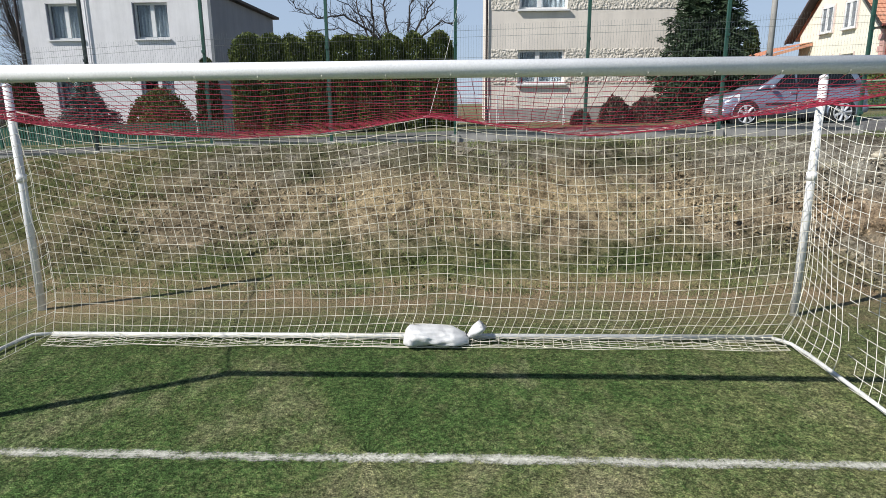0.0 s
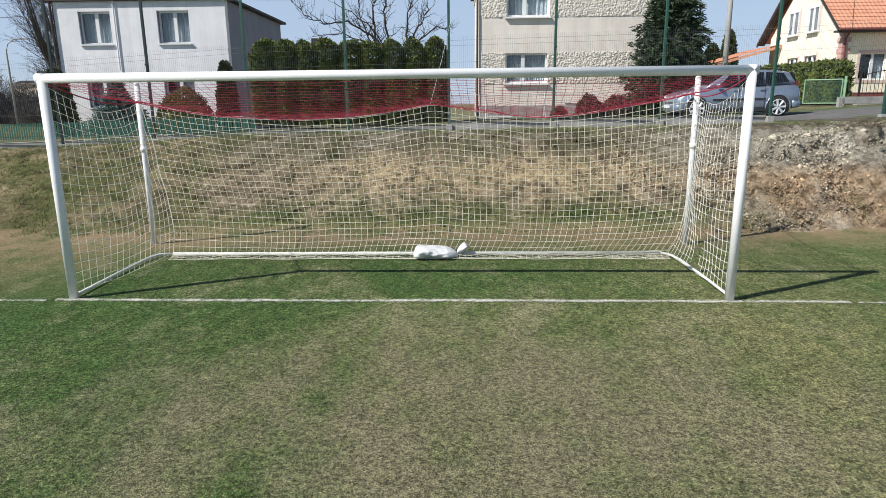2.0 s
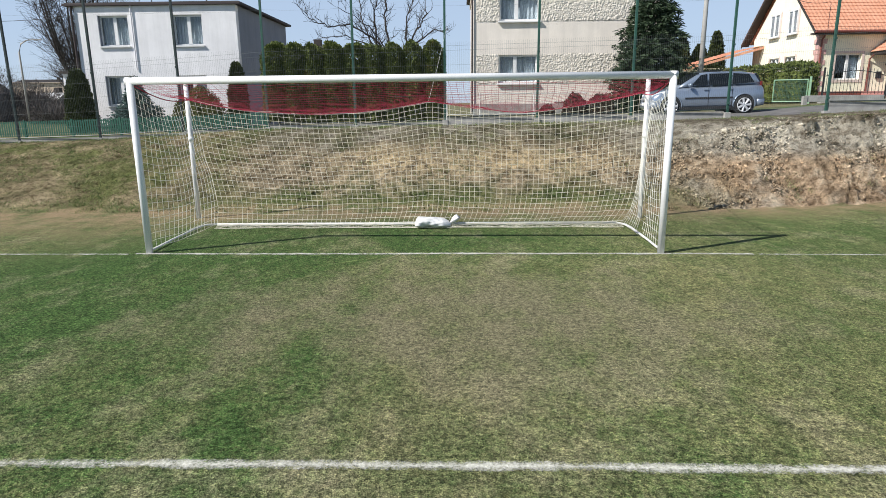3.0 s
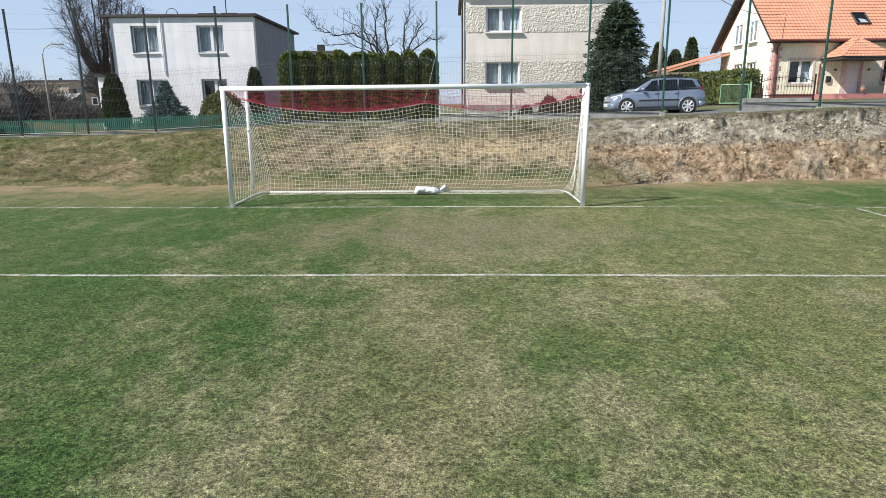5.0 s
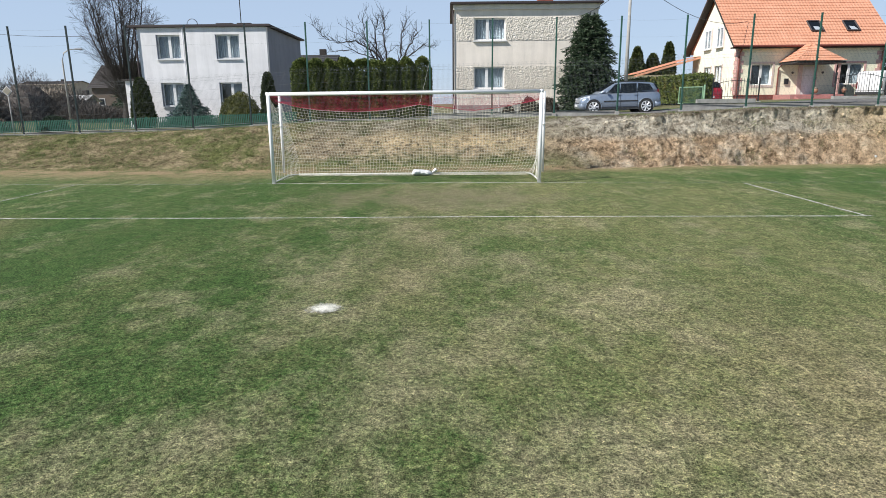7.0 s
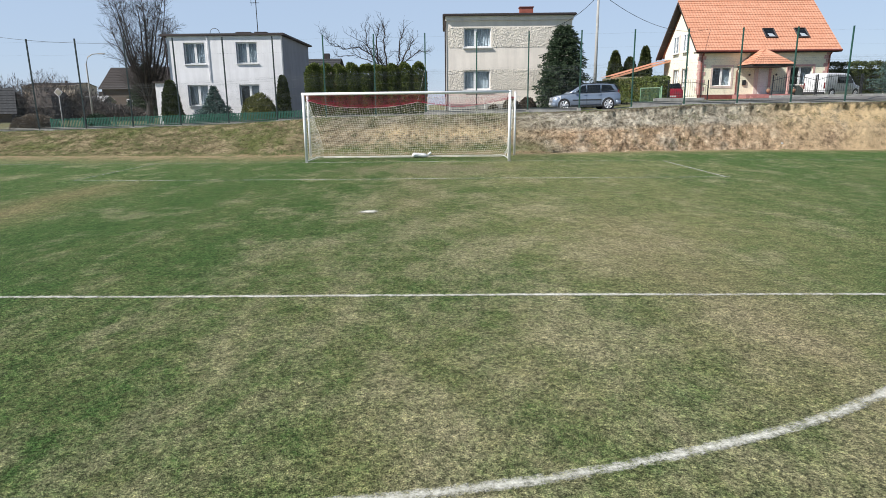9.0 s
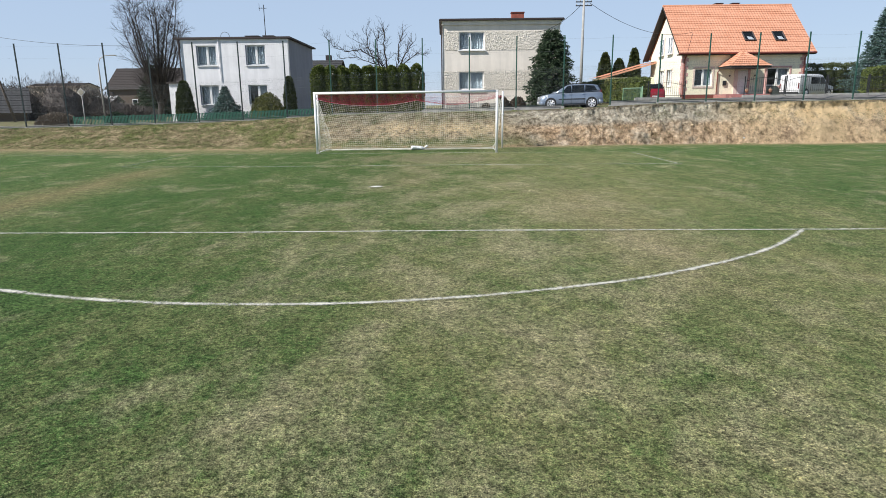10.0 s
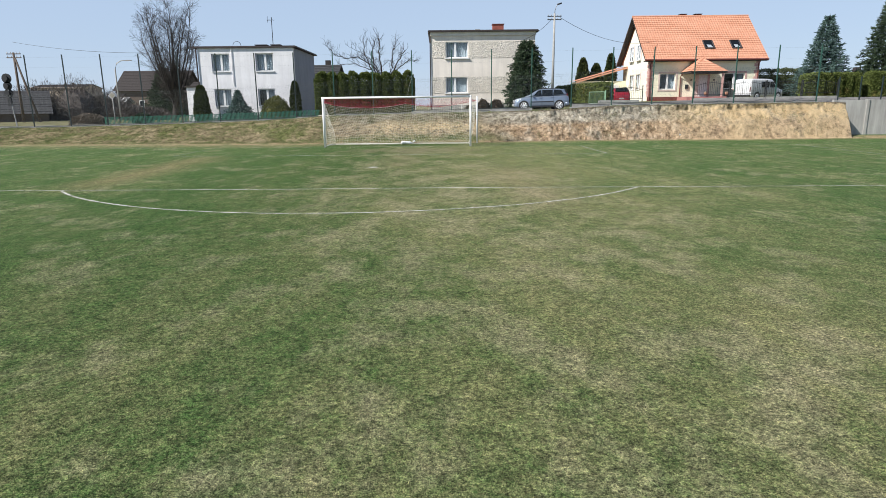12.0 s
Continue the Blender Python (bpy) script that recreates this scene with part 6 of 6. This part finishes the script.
# ---- railings, gates ----
def wire_fence():
    f = thing("wire_fence", "low grey tube-framed wire fence before the beige house", "fence", pose(0, 18.0, 1.5))
    for a, b in ((0.35, 1.45), (1.75, 3.95), (4.0, 6.2)):
        g = Geo()
        g.tube([(a, 0, 0.1), (a, 0, 0.98), (b, 0, 0.98), (b, 0, 0.1)], 0.018, 6).tube([(a, 0, 0.14), (b, 0, 0.14)], 0.018, 6)
        p = part("frame", g, M_BAR, f)
        w = Geo()
        for u in np.arange(a + 0.1, b, 0.1):
            w.tube([(u, 0, 0.14), (u, 0, 0.98)], 0.0022, 3, False)
        for zz in np.arange(0.24, 0.95, 0.1):
            w.tube([(a, 0, zz), (b, 0, zz)], 0.0022, 3, False)
        tagged(part("wire", w, M_WIRE, p), kind="stuff")
        part("post", Geo().tube([(a - 0.05, 0, -0.3), (a - 0.05, 0, 1.02)], 0.024, 8), M_BAR, f)


wire_fence()


def railing(x0, x1, y, arch, label):
    r = thing("iron_railing", label, "railing", pose(x0, y, yard_z(x0, y)), "iron railings")
    L = x1 - x0
    part("footing", Geo().box(-0.1, -0.12, -0.3, L + 0.1, 0.12, 0.16), M_CONC, r, bevel=0.02)
    zt = lambda u: 1.15 + arch * math.sin(math.pi * u / L)
    part("rail", Geo().tube([(0, 0, 0.42), (L, 0, 0.42)], 0.016, 6), M_IRON, r)
    part("rail", Geo().tube([(u, 0, zt(u) - 0.1) for u in np.linspace(0, L, 13)], 0.016, 6), M_IRON, r)
    for u in np.arange(0.12, L - 0.05, 0.14):
        part("bar", Geo().tube([(u, 0, 0.34), (u, 0, zt(u)), (u, 0, zt(u) + 0.09)], [0.009, 0.009, 0.001], 5), M_IRON, r)
    for u in (0, L):
        part("post", Geo().box(u - 0.03, -0.03, 0, u + 0.03, 0.03, 1.4), M_IRON, r, bevel=0.008)


railing(15.5, 18.0, 17.5, 0.22, "black wrought iron railing with arched top on a concrete footing")
for a, b in ((21.9, 24.6), (24.7, 27.4), (27.5, 30.2), (30.3, 33.0)):
    railing(a, b, 17.2, 0.25, "black wrought iron railing with arched top along the yard")


def plinth_boards(x0, x1, z, h):
    p = thing("plinth_wall", "low weathered concrete plinth boards under the iron railings", "low wall", pose(x0, 16.9, z - 0.25), "plinth walls")
    L = x1 - x0
    n = max(1, round(L / 2.1))
    for k in range(n):
        a, b = L * k / n, L * (k + 1) / n
        part("board", Geo().box(a + 0.03, -0.05, 0.3, b - 0.03, 0.05, 0.25 + h), M_CONC, p, bevel=0.012)
        part("foot", Geo().box(a - 0.08, -0.08, 0.0, a + 0.08, 0.08, 0.29 + h * 0.8), M_CONC, p, bevel=0.01)


plinth_boards(14.5, 17.6, 1.98, 0.30)
plinth_boards(22.4, 33.0, 1.98, 0.30)


def green_gate():
    g = thing("garden_gate", "pale green framed garden gate with a dark mesh panel", "gate", pose(14.15, 18.75, 1.95, 0, 0, -35))
    f = Geo()
    f.tube([(0, 0, 0.08), (0, 0, 1.0)], 0.025, 8).tube([(1.25, 0, 0.08), (1.25, 0, 1.0)], 0.025, 8).tube([(0, 0, 0.98), (1.25, 0, 0.98)], 0.025, 8).tube([(0, 0, 0.1), (1.25, 0, 0.1)], 0.025, 8)
    part("frame", f, M_GATE, g)
    m = Geo()
    for u in np.arange(0.05, 1.24, 0.05):
        m.tube([(u, 0, 0.1), (u, 0, 0.98)], 0.006, 4)
    for u in np.arange(0.15, 0.98, 0.05):
        m.tube([(0, 0, u), (1.25, 0, u)], 0.006, 4)
    part("mesh_panel", m, M_GATEMESH, g)
    part("post", Geo().box(1.3, -0.04, -0.2, 1.38, 0.04, 1.1), M_GATE, g)


green_gate()
bin_ = thing("wheeled_bin", "green plastic wheeled bin beside the van", "bin", pose(36.2, 27.0, 2.35))
part("body", Geo().loft([[(-0.22, -0.25, 0.05), (0.22, -0.25, 0.05), (0.22, 0.25, 0.05), (-0.22, 0.25, 0.05)], [(-0.28, -0.32, 0.95), (0.28, -0.32, 0.95), (0.28, 0.32, 0.95), (-0.28, 0.32, 0.95)]]), M_BIN, bin_, bevel=0.02)
part("lid", Geo().box(-0.31, -0.36, 0.95, 0.31, 0.34, 1.03), M_BIN, bin_, bevel=0.02)
for sx in (-0.2, 0.2):
    part("wheel", Geo().tube([(sx - 0.03, 0.28, 0.1), (sx + 0.03, 0.28, 0.1)], 0.1, 12), M_TYRE, bin_)


# ---- vehicles (front towards -x, wheels on the ground at z 0) ----
def hull(stations, n=24):
    """Rings across the car: (x, low z, high z, half width, crown)."""
    rings = []
    for x, lo, hi, hw, sq in stations:
        ring = []
        for k in range(n):
            a = 2 * math.pi * k / n
            c, s = math.cos(a), math.sin(a)
            y = hw * math.copysign(abs(c) ** sq, c)
            z = (lo + hi) / 2 + (hi - lo) / 2 * math.copysign(abs(s) ** sq, s)
            ring.append((x, y, z))
        rings.append(ring)
    return Geo().loft(rings)


def wheel(car, x, y, r, side):
    w = part("wheel", Geo().tube([(x, y - 0.10, r), (x, y - 0.085, r), (x, y + 0.085, r), (x, y + 0.10, r)], [r * 0.86, r, r, r * 0.86], 28), M_TYRE, car, smooth=False)
    g = Geo().tube([(x, y + side * 0.09, r), (x, y + side * 0.104, r)], r * 0.74, 24)
    part("rim_dish", g, M_TRIM, w)
    sp = Geo().tube([(x, y + side * 0.10, r), (x, y + side * 0.125, r)], r * 0.17, 12)
    for k in range(7):
        a = 2 * math.pi * k / 7
        c, s = math.cos(a), math.sin(a)
        sp.tube([(x + c * r * 0.1, y + side * 0.115, r + s * r * 0.1), (x + c * r * 0.70, y + side * 0.108, r + s * r * 0.70)], [r * 0.1, r * 0.14], 5)
    sp.tube([(x + r * 0.72 * math.cos(a), y + side * 0.108, r + r * 0.72 * math.sin(a)) for a in np.linspace(0, 2 * math.pi, 25)], r * 0.05, 5, False)
    part("rim", sp, M_RIM, w)


def panel(pts, off=(0, 0, 0)):
    o = Vector(off)
    return Geo().loft([[Vector(p) + o for p in pts], [Vector(p) - o * 0.6 for p in pts]])


def estate_car(name, label, m, paint, L=4.02, H=1.5, plate=True):
    c = thing(name, label, "car", m)
    k = L / 4.02
    part("body", hull([(0.0, 0.34, 0.66, 0.66, 0.55), (0.07, 0.24, 0.76, 0.76, 0.5), (0.3, 0.2, 0.88, 0.82, 0.42), (0.95 * k, 0.19, 0.98, 0.85, 0.4), (1.5 * k, 0.19, 1.0, 0.855, 0.38),
                       (2.8 * k, 0.19, 1.02, 0.855, 0.38), (3.5 * k, 0.2, 1.04, 0.85, 0.38), (3.9 * k, 0.26, 1.04, 0.81, 0.42), (4.02 * k, 0.36, 0.94, 0.72, 0.5)]), paint, c, smooth=True)
    gh = [(0.92 * k, 0.94, 0.99, 0.74, 0.5), (1.25 * k, 0.94, 1.2, 0.74, 0.5), (1.62 * k, 0.94, 1.42, 0.72, 0.5), (1.95 * k, 0.94, H - 0.02, 0.70, 0.5), (2.6 * k, 0.94, H, 0.70, 0.5), (3.35 * k, 0.94, H - 0.02, 0.69, 0.5), (3.68 * k, 0.94, H - 0.07, 0.67, 0.5), (3.93 * k, 0.94, 1.02, 0.66, 0.5)]
    part("cabin", hull(gh, 28), paint, c, smooth=True)
    for s in (-1, 1):
        sy = lambda z: s * (0.78 - 0.115 * max(0.0, (z - 1.0)) / 0.45)
        P = lambda x, z: (x * k, sy(z), z)
        panes = [[P(1.38, 1.03), P(1.95, 1.03), P(1.95, 1.41), P(1.72, 1.38)], [P(2.02, 1.03), P(2.78, 1.03), P(2.80, 1.42), P(2.02, 1.42)], [P(2.86, 1.04), P(3.62, 1.1), P(3.44, 1.38), P(2.88, 1.42)]]
        for q in panes:
            part("side_window", panel(q, (0, s * 0.012, 0)), M_CARGLASS, c)
        part("sill_trim", Geo().box(0.9 * k, s * 0.845, 0.2, 3.0 * k, s * 0.868, 0.3), M_TRIM, c)
        part("rub_strip", Geo().box(1.15 * k, s * 0.85, 0.56, 2.85 * k, s * 0.868, 0.62), M_TRIM, c)
        for zx in (1.98, 2.82):
            part("door_seam", Geo().box(zx * k - 0.006, s * 0.85, 0.3, zx * k + 0.006, s * 0.858, 1.0), M_TRIM, c)
        for zx in (1.8, 2.65):
            part("door_handle", Geo().box(zx * k, s * 0.85, 0.86, zx * k + 0.16, s * 0.875, 0.9), paint, c, bevel=0.006)
        part("mirror", Geo().ball((1.28 * k, s * 0.92, 1.04), 0.1, 6, 10, (0.7, 1.1, 0.75)), paint, c, smooth=True)
        part("headlight", Geo().loft([[(0.05, s * 0.42, 0.62), (0.05, s * 0.42, 0.76), (0.03, s * 0.6, 0.76), (0.03, s * 0.6, 0.62)], [(0.42, s * 0.835, 0.66), (0.42, s * 0.835, 0.86), (0.40, s * 0.82, 0.86), (0.40, s * 0.82, 0.66)]]), M_LAMP, c)
        part("tail_light", Geo().box(3.86 * k, s * 0.66, 0.85, 3.94 * k, s * 0.72, 1.12), M_TAIL, c, bevel=0.02)
        for wx in (0.64 * k, 3.27 * k):
            part("arch", Geo().tube([(wx, s * 0.6, 0.33), (wx, s * 0.856, 0.33)], 0.375, 28), M_TRIM, c)
            part("arch_lip", Geo().tube([(wx + 0.385 * math.cos(a), s * 0.852, 0.33 + 0.385 * math.sin(a)) for a in np.linspace(-0.2, math.pi + 0.2, 19)], 0.022, 6), paint, c, smooth=True)
            wheel(c, wx, s * 0.775, 0.325, s)
        part("roof_rail", Geo().tube([(1.9 * k, s * 0.6, H - 0.02), (2.1 * k, s * 0.6, H + 0.035), (3.2 * k, s * 0.6, H + 0.03), (3.4 * k, s * 0.6, H - 0.03)], 0.016, 6), M_TRIM, c)
    part("windscreen", panel([(1.03 * k, -0.62, 1.06), (1.03 * k, 0.62, 1.06), (1.70 * k, 0.55, 1.44), (1.70 * k, -0.55, 1.44)], (-0.02, 0, 0.03)), M_CARGLASS, c)
    part("rear_window", panel([(3.93 * k, -0.56, 1.1), (3.93 * k, 0.56, 1.1), (3.76 * k, 0.5, 1.4), (3.76 * k, -0.5, 1.4)], (0.03, 0, 0.012)), M_CARGLASS, c)
    part("grille", Geo().box(-0.012, -0.38, 0.4, 0.06, 0.38, 0.55), M_TRIM, c, bevel=0.015)
    part("front_bumper", hull([(-0.05, 0.3, 0.46, 0.5, 0.5), (0.0, 0.24, 0.52, 0.72, 0.5), (0.25, 0.2, 0.55, 0.85, 0.45)]), paint, c, smooth=True)
    part("rear_bumper", hull([(3.75 * k, 0.25, 0.58, 0.85, 0.45), (4.03 * k, 0.28, 0.56, 0.78, 0.45), (4.08 * k, 0.34, 0.5, 0.6, 0.5)]), paint, c, smooth=True)
    part("number_plate", Geo().box(4.075 * k, -0.25, 0.42, 4.09 * k, 0.25, 0.53), M_FRAME, c)
    part("number_plate", Geo().box(-0.07, -0.25, 0.36, -0.05, 0.25, 0.46), M_FRAME, c)
    return c


estate_car("silver_car", "silver-blue compact family car parked on the street", pose(7.68, 14.82, 1.59, 0, -0.9, 0.3), M_CARSILVER, 3.92)
estate_car("red_car", "small dark red hatchback parked in the drive, seen from behind", pose(18.8, 29.1, 1.98, 0, 0, -92), M_CARRED, 3.6, 1.42)


def van():
    v = thing("delivery_van", "white panel van with dark cab windows parked in the yard", "van", pose(35.3, 30.6, 2.22, 0, 0, 180 + 26))
    part("body", hull([(0.0, 0.35, 0.85, 0.75, 0.45), (0.12, 0.25, 1.0, 0.86, 0.4), (0.75, 0.22, 1.12, 0.92, 0.35), (1.0, 0.22, 1.25, 0.93, 0.3), (1.75, 0.22, 1.92, 0.93, 0.25), (2.3, 0.22, 1.96, 0.93, 0.22), (4.5, 0.22, 1.95, 0.93, 0.2), (4.72, 0.26, 1.9, 0.92, 0.2), (4.75, 0.3, 1.85, 0.9, 0.2)]), M_VAN, v, smooth=True)
    for s in (-1, 1):
        part("side_window", panel([(1.25, s * 0.935, 1.15), (2.1, s * 0.935, 1.15), (2.1, s * 0.94, 1.68), (1.68, s * 0.94, 1.68)], (0, s * 0.012, 0)), M_CARGLASS, v)
        part("side_window", panel([(2.25, s * 0.938, 1.15), (3.3, s * 0.938, 1.15), (3.3, s * 0.942, 1.68), (2.25, s * 0.942, 1.68)], (0, s * 0.012, 0)), M_CARGLASS, v)
        part("tail_light", Geo().box(4.7, s * 0.8, 0.75, 4.78, s * 0.9, 1.2), M_TAIL, v)
        for wx in (0.85, 3.85):
            part("arch", Geo().tube([(wx, s * 0.6, 0.36), (wx, s * 0.94, 0.36)], 0.4, 24), M_TRIM, v)
            wheel(v, wx, s * 0.85, 0.33, s)
    part("windscreen", panel([(1.02, -0.75, 1.28), (1.02, 0.75, 1.28), (1.66, 0.68, 1.8), (1.66, -0.68, 1.8)], (-0.02, 0, 0.03)), M_CARGLASS, v)
    part("rear_door_seam", Geo().box(4.75, -0.01, 0.4, 4.765, 0.01, 1.8), M_TRIM, v)
    part("bumper", Geo().box(4.6, -0.88, 0.3, 4.85, 0.88, 0.5), M_TRIM, v, bevel=0.03)


van()


# ---- grass, tufts, clods ----
def blades(name, P, h, w, lean, material, label, seed):
    """Short grass: one bent three-cornered blade a point."""
    rng = np.random.default_rng(seed)
    n = len(P)
    a = rng.uniform(0, 2 * math.pi, n)
    side = np.stack([np.cos(a), np.sin(a), np.zeros(n)], 1) * (w * rng.uniform(0.6, 1.4, n))[:, None]
    tip = np.stack([rng.normal(0, lean, n), rng.normal(0, lean, n), h * rng.uniform(0.5, 1.3, n)], 1)
    V = np.stack([P - side, P + side, P + tip], 1).reshape(-1, 3)
    return tagged(arrays_mesh(name, V, np.arange(3 * n).reshape(n, 3), material), label, "grass", kind="stuff")


def turf():
    rng = np.random.default_rng(77)
    n = 1100000
    # thickest along the middle of the pitch
    y = -29.6 + 34.0 * rng.uniform(0, 1, n)
    x = 1.0 + rng.normal(0, 1, n) * 3.7
    keep = (np.abs(x - 0.9) < 15) & (y < table(FOOT, x) + np.where(x > 5, -0.15, 0.4))
    spot = np.hypot(x - SPOT[0], y - SPOT[1]) < 0.27
    ring = np.hypot(x - SPOT[0], y - SPOT[1]) - 9.12
    line = (np.abs(y + 0.11) < 0.14) | (np.abs(y + 5.5) < 0.14) | (np.abs(y + 16.51 + 0.011 * x) < 0.15) | ((np.abs(ring - 0.06) < 0.15) & (y < -16.4)) | ((np.abs(x - 9.28) < 0.1) & (y > -5.6))
    keep &= ~((y > table(FOOT, x) - 1.0) & (rng.uniform(0, 1, n) < 0.75))
    keep &= ~((spot | line) & (rng.uniform(0, 1, n) < np.where(spot, 0.9, 0.85)))
    x, y = x[keep], y[keep]
    P = np.stack([x, y, height(x, y) - 0.004], 1)
    blades("short_turf", P, 0.012, 0.0056, 0.008, M_BLADE, "short worn grass, part green and part straw", 5)


def bank_tufts():
    rng = np.random.default_rng(78)
    n = 9000
    x = rng.uniform(-30, 26, n)
    t = rng.uniform(0, 1.1, n)
    foot = table(FOOT, x)
    y = foot + (fence_y(x) + 0.3 - foot) * t
    dens = np.array([noise.fractal(Vector((a * 0.5, b * 0.7, 4)), 1.0, 2.0, 4) for a, b in zip(x, y)])
    middle = (x > -4.5) & (x < 8) & (t > 0.16) & (t < 0.82)
    keep = dens + 0.35 * (x < 6) - 0.6 * middle - 0.25 * ((x > 8) & (t < 0.9)) > rng.uniform(-0.5, 0.5, n)
    # one clump a point, thin grass sown between
    cx, cy = np.repeat(x[keep], 22), np.repeat(y[keep], 22)
    spread = np.repeat(rng.uniform(0.03, 0.10, keep.sum()), 22)
    cx = cx + rng.normal(0, 1, len(cx)) * spread * 1.4
    cy = cy + rng.normal(0, 1, len(cy)) * spread
    bx = rng.uniform(5.5, 26, 2500)
    bf = table(FOOT, bx)
    by = bf + (fence_y(bx) - 0.55 - bf) * rng.normal(0.55, 0.035, len(bx))
    brow = np.array([noise.fractal(Vector((a * 0.9, 3, 4)), 1.0, 2.0, 4) for a in bx]) > rng.uniform(-0.35, 0.35, len(bx))
    gx, gy = np.concatenate([cx, bx[brow]]), np.concatenate([cy, by[brow]])
    P = np.stack([gx, gy, height(gx, gy) - 0.01], 1)
    blades("bank_grass", P, np.where(gx < 5.5, 0.075, 0.05), 0.0055, 0.05, M_TUFT, "dry tufty grass on the earth bank", 6)


def clods():
    rng = np.random.default_rng(79)
    # lumps of soil: a skewed eight-sided core each
    bv = np.array([(1, 0, 0), (0, 1, 0), (-1, 0, 0), (0, -1, 0), (0, 0, 0.8), (0, 0, -0.8)], float)
    bf = np.array([(0, 1, 4), (1, 2, 4), (2, 3, 4), (3, 0, 4), (1, 0, 5), (2, 1, 5), (3, 2, 5), (0, 3, 5)])
    n = 42000
    x = np.where(rng.uniform(0, 1, n) < 0.72, rng.uniform(4, 26, n), rng.uniform(-5.5, 8, n))
    right = x > 5
    t = np.where(right, rng.uniform(0.0, 0.6, n), np.clip(rng.normal(0.5, 0.2, n), 0.05, 0.95))
    foot = table(FOOT, x)
    y = foot + (fence_y(x) - 0.55 - foot) * t
    r = np.clip(rng.gamma(1.3, 0.009, n) + 0.005, 0, 0.09) * np.where(right, np.where(t > 0.2, 0.95, 0.75), 0.66) * np.where(x > 14, 0.85, 1.0)
    keep = rng.uniform(0, 1, n) < np.where(x > 15, 0.55, np.where(x > 5, 0.85, 0.75))
    x, y, r = x[keep], y[keep], r[keep]
    n = len(x)
    z = height(x, y)
    V = bv[None] * (r[:, None] * rng.uniform(0.6, 1.4, (n, 3)))[:, None, :] + rng.normal(0, 0.22, (n, 6, 3)) * r[:, None, None]
    a = rng.uniform(0, 6.28, n)[:, None]
    c, q = np.cos(a), np.sin(a)
    P = np.stack([V[..., 0] * c - V[..., 1] * q + x[:, None], V[..., 0] * q + V[..., 1] * c + y[:, None], V[..., 2] + z[:, None] + 0.012], -1)
    F = (bf[None] + 6 * np.arange(n)[:, None, None]).reshape(-1, 3)
    ob = arrays_mesh("earth_clods", P.reshape(-1, 3), F, M_CLOD)
    bank_fields(ob, np.repeat(x, 6), np.repeat(y, 6), np.repeat(z, 6))
    tagged(ob, "loose earth clods and stones on the bank", "stones", kind="stuff")


scrap = thing("paper_scrap", "crumpled white paper scrap at the foot of the bank", "litter", pose(16.36, 5.08, yard_z(16.36, 5.08)))
part("sheet", Geo().ball((0, 0, 0.04), 0.11, 7, 9, (1, 0.7, 0.6), 0.5), M_SACK, scrap)
turf()
bank_tufts()
clods()
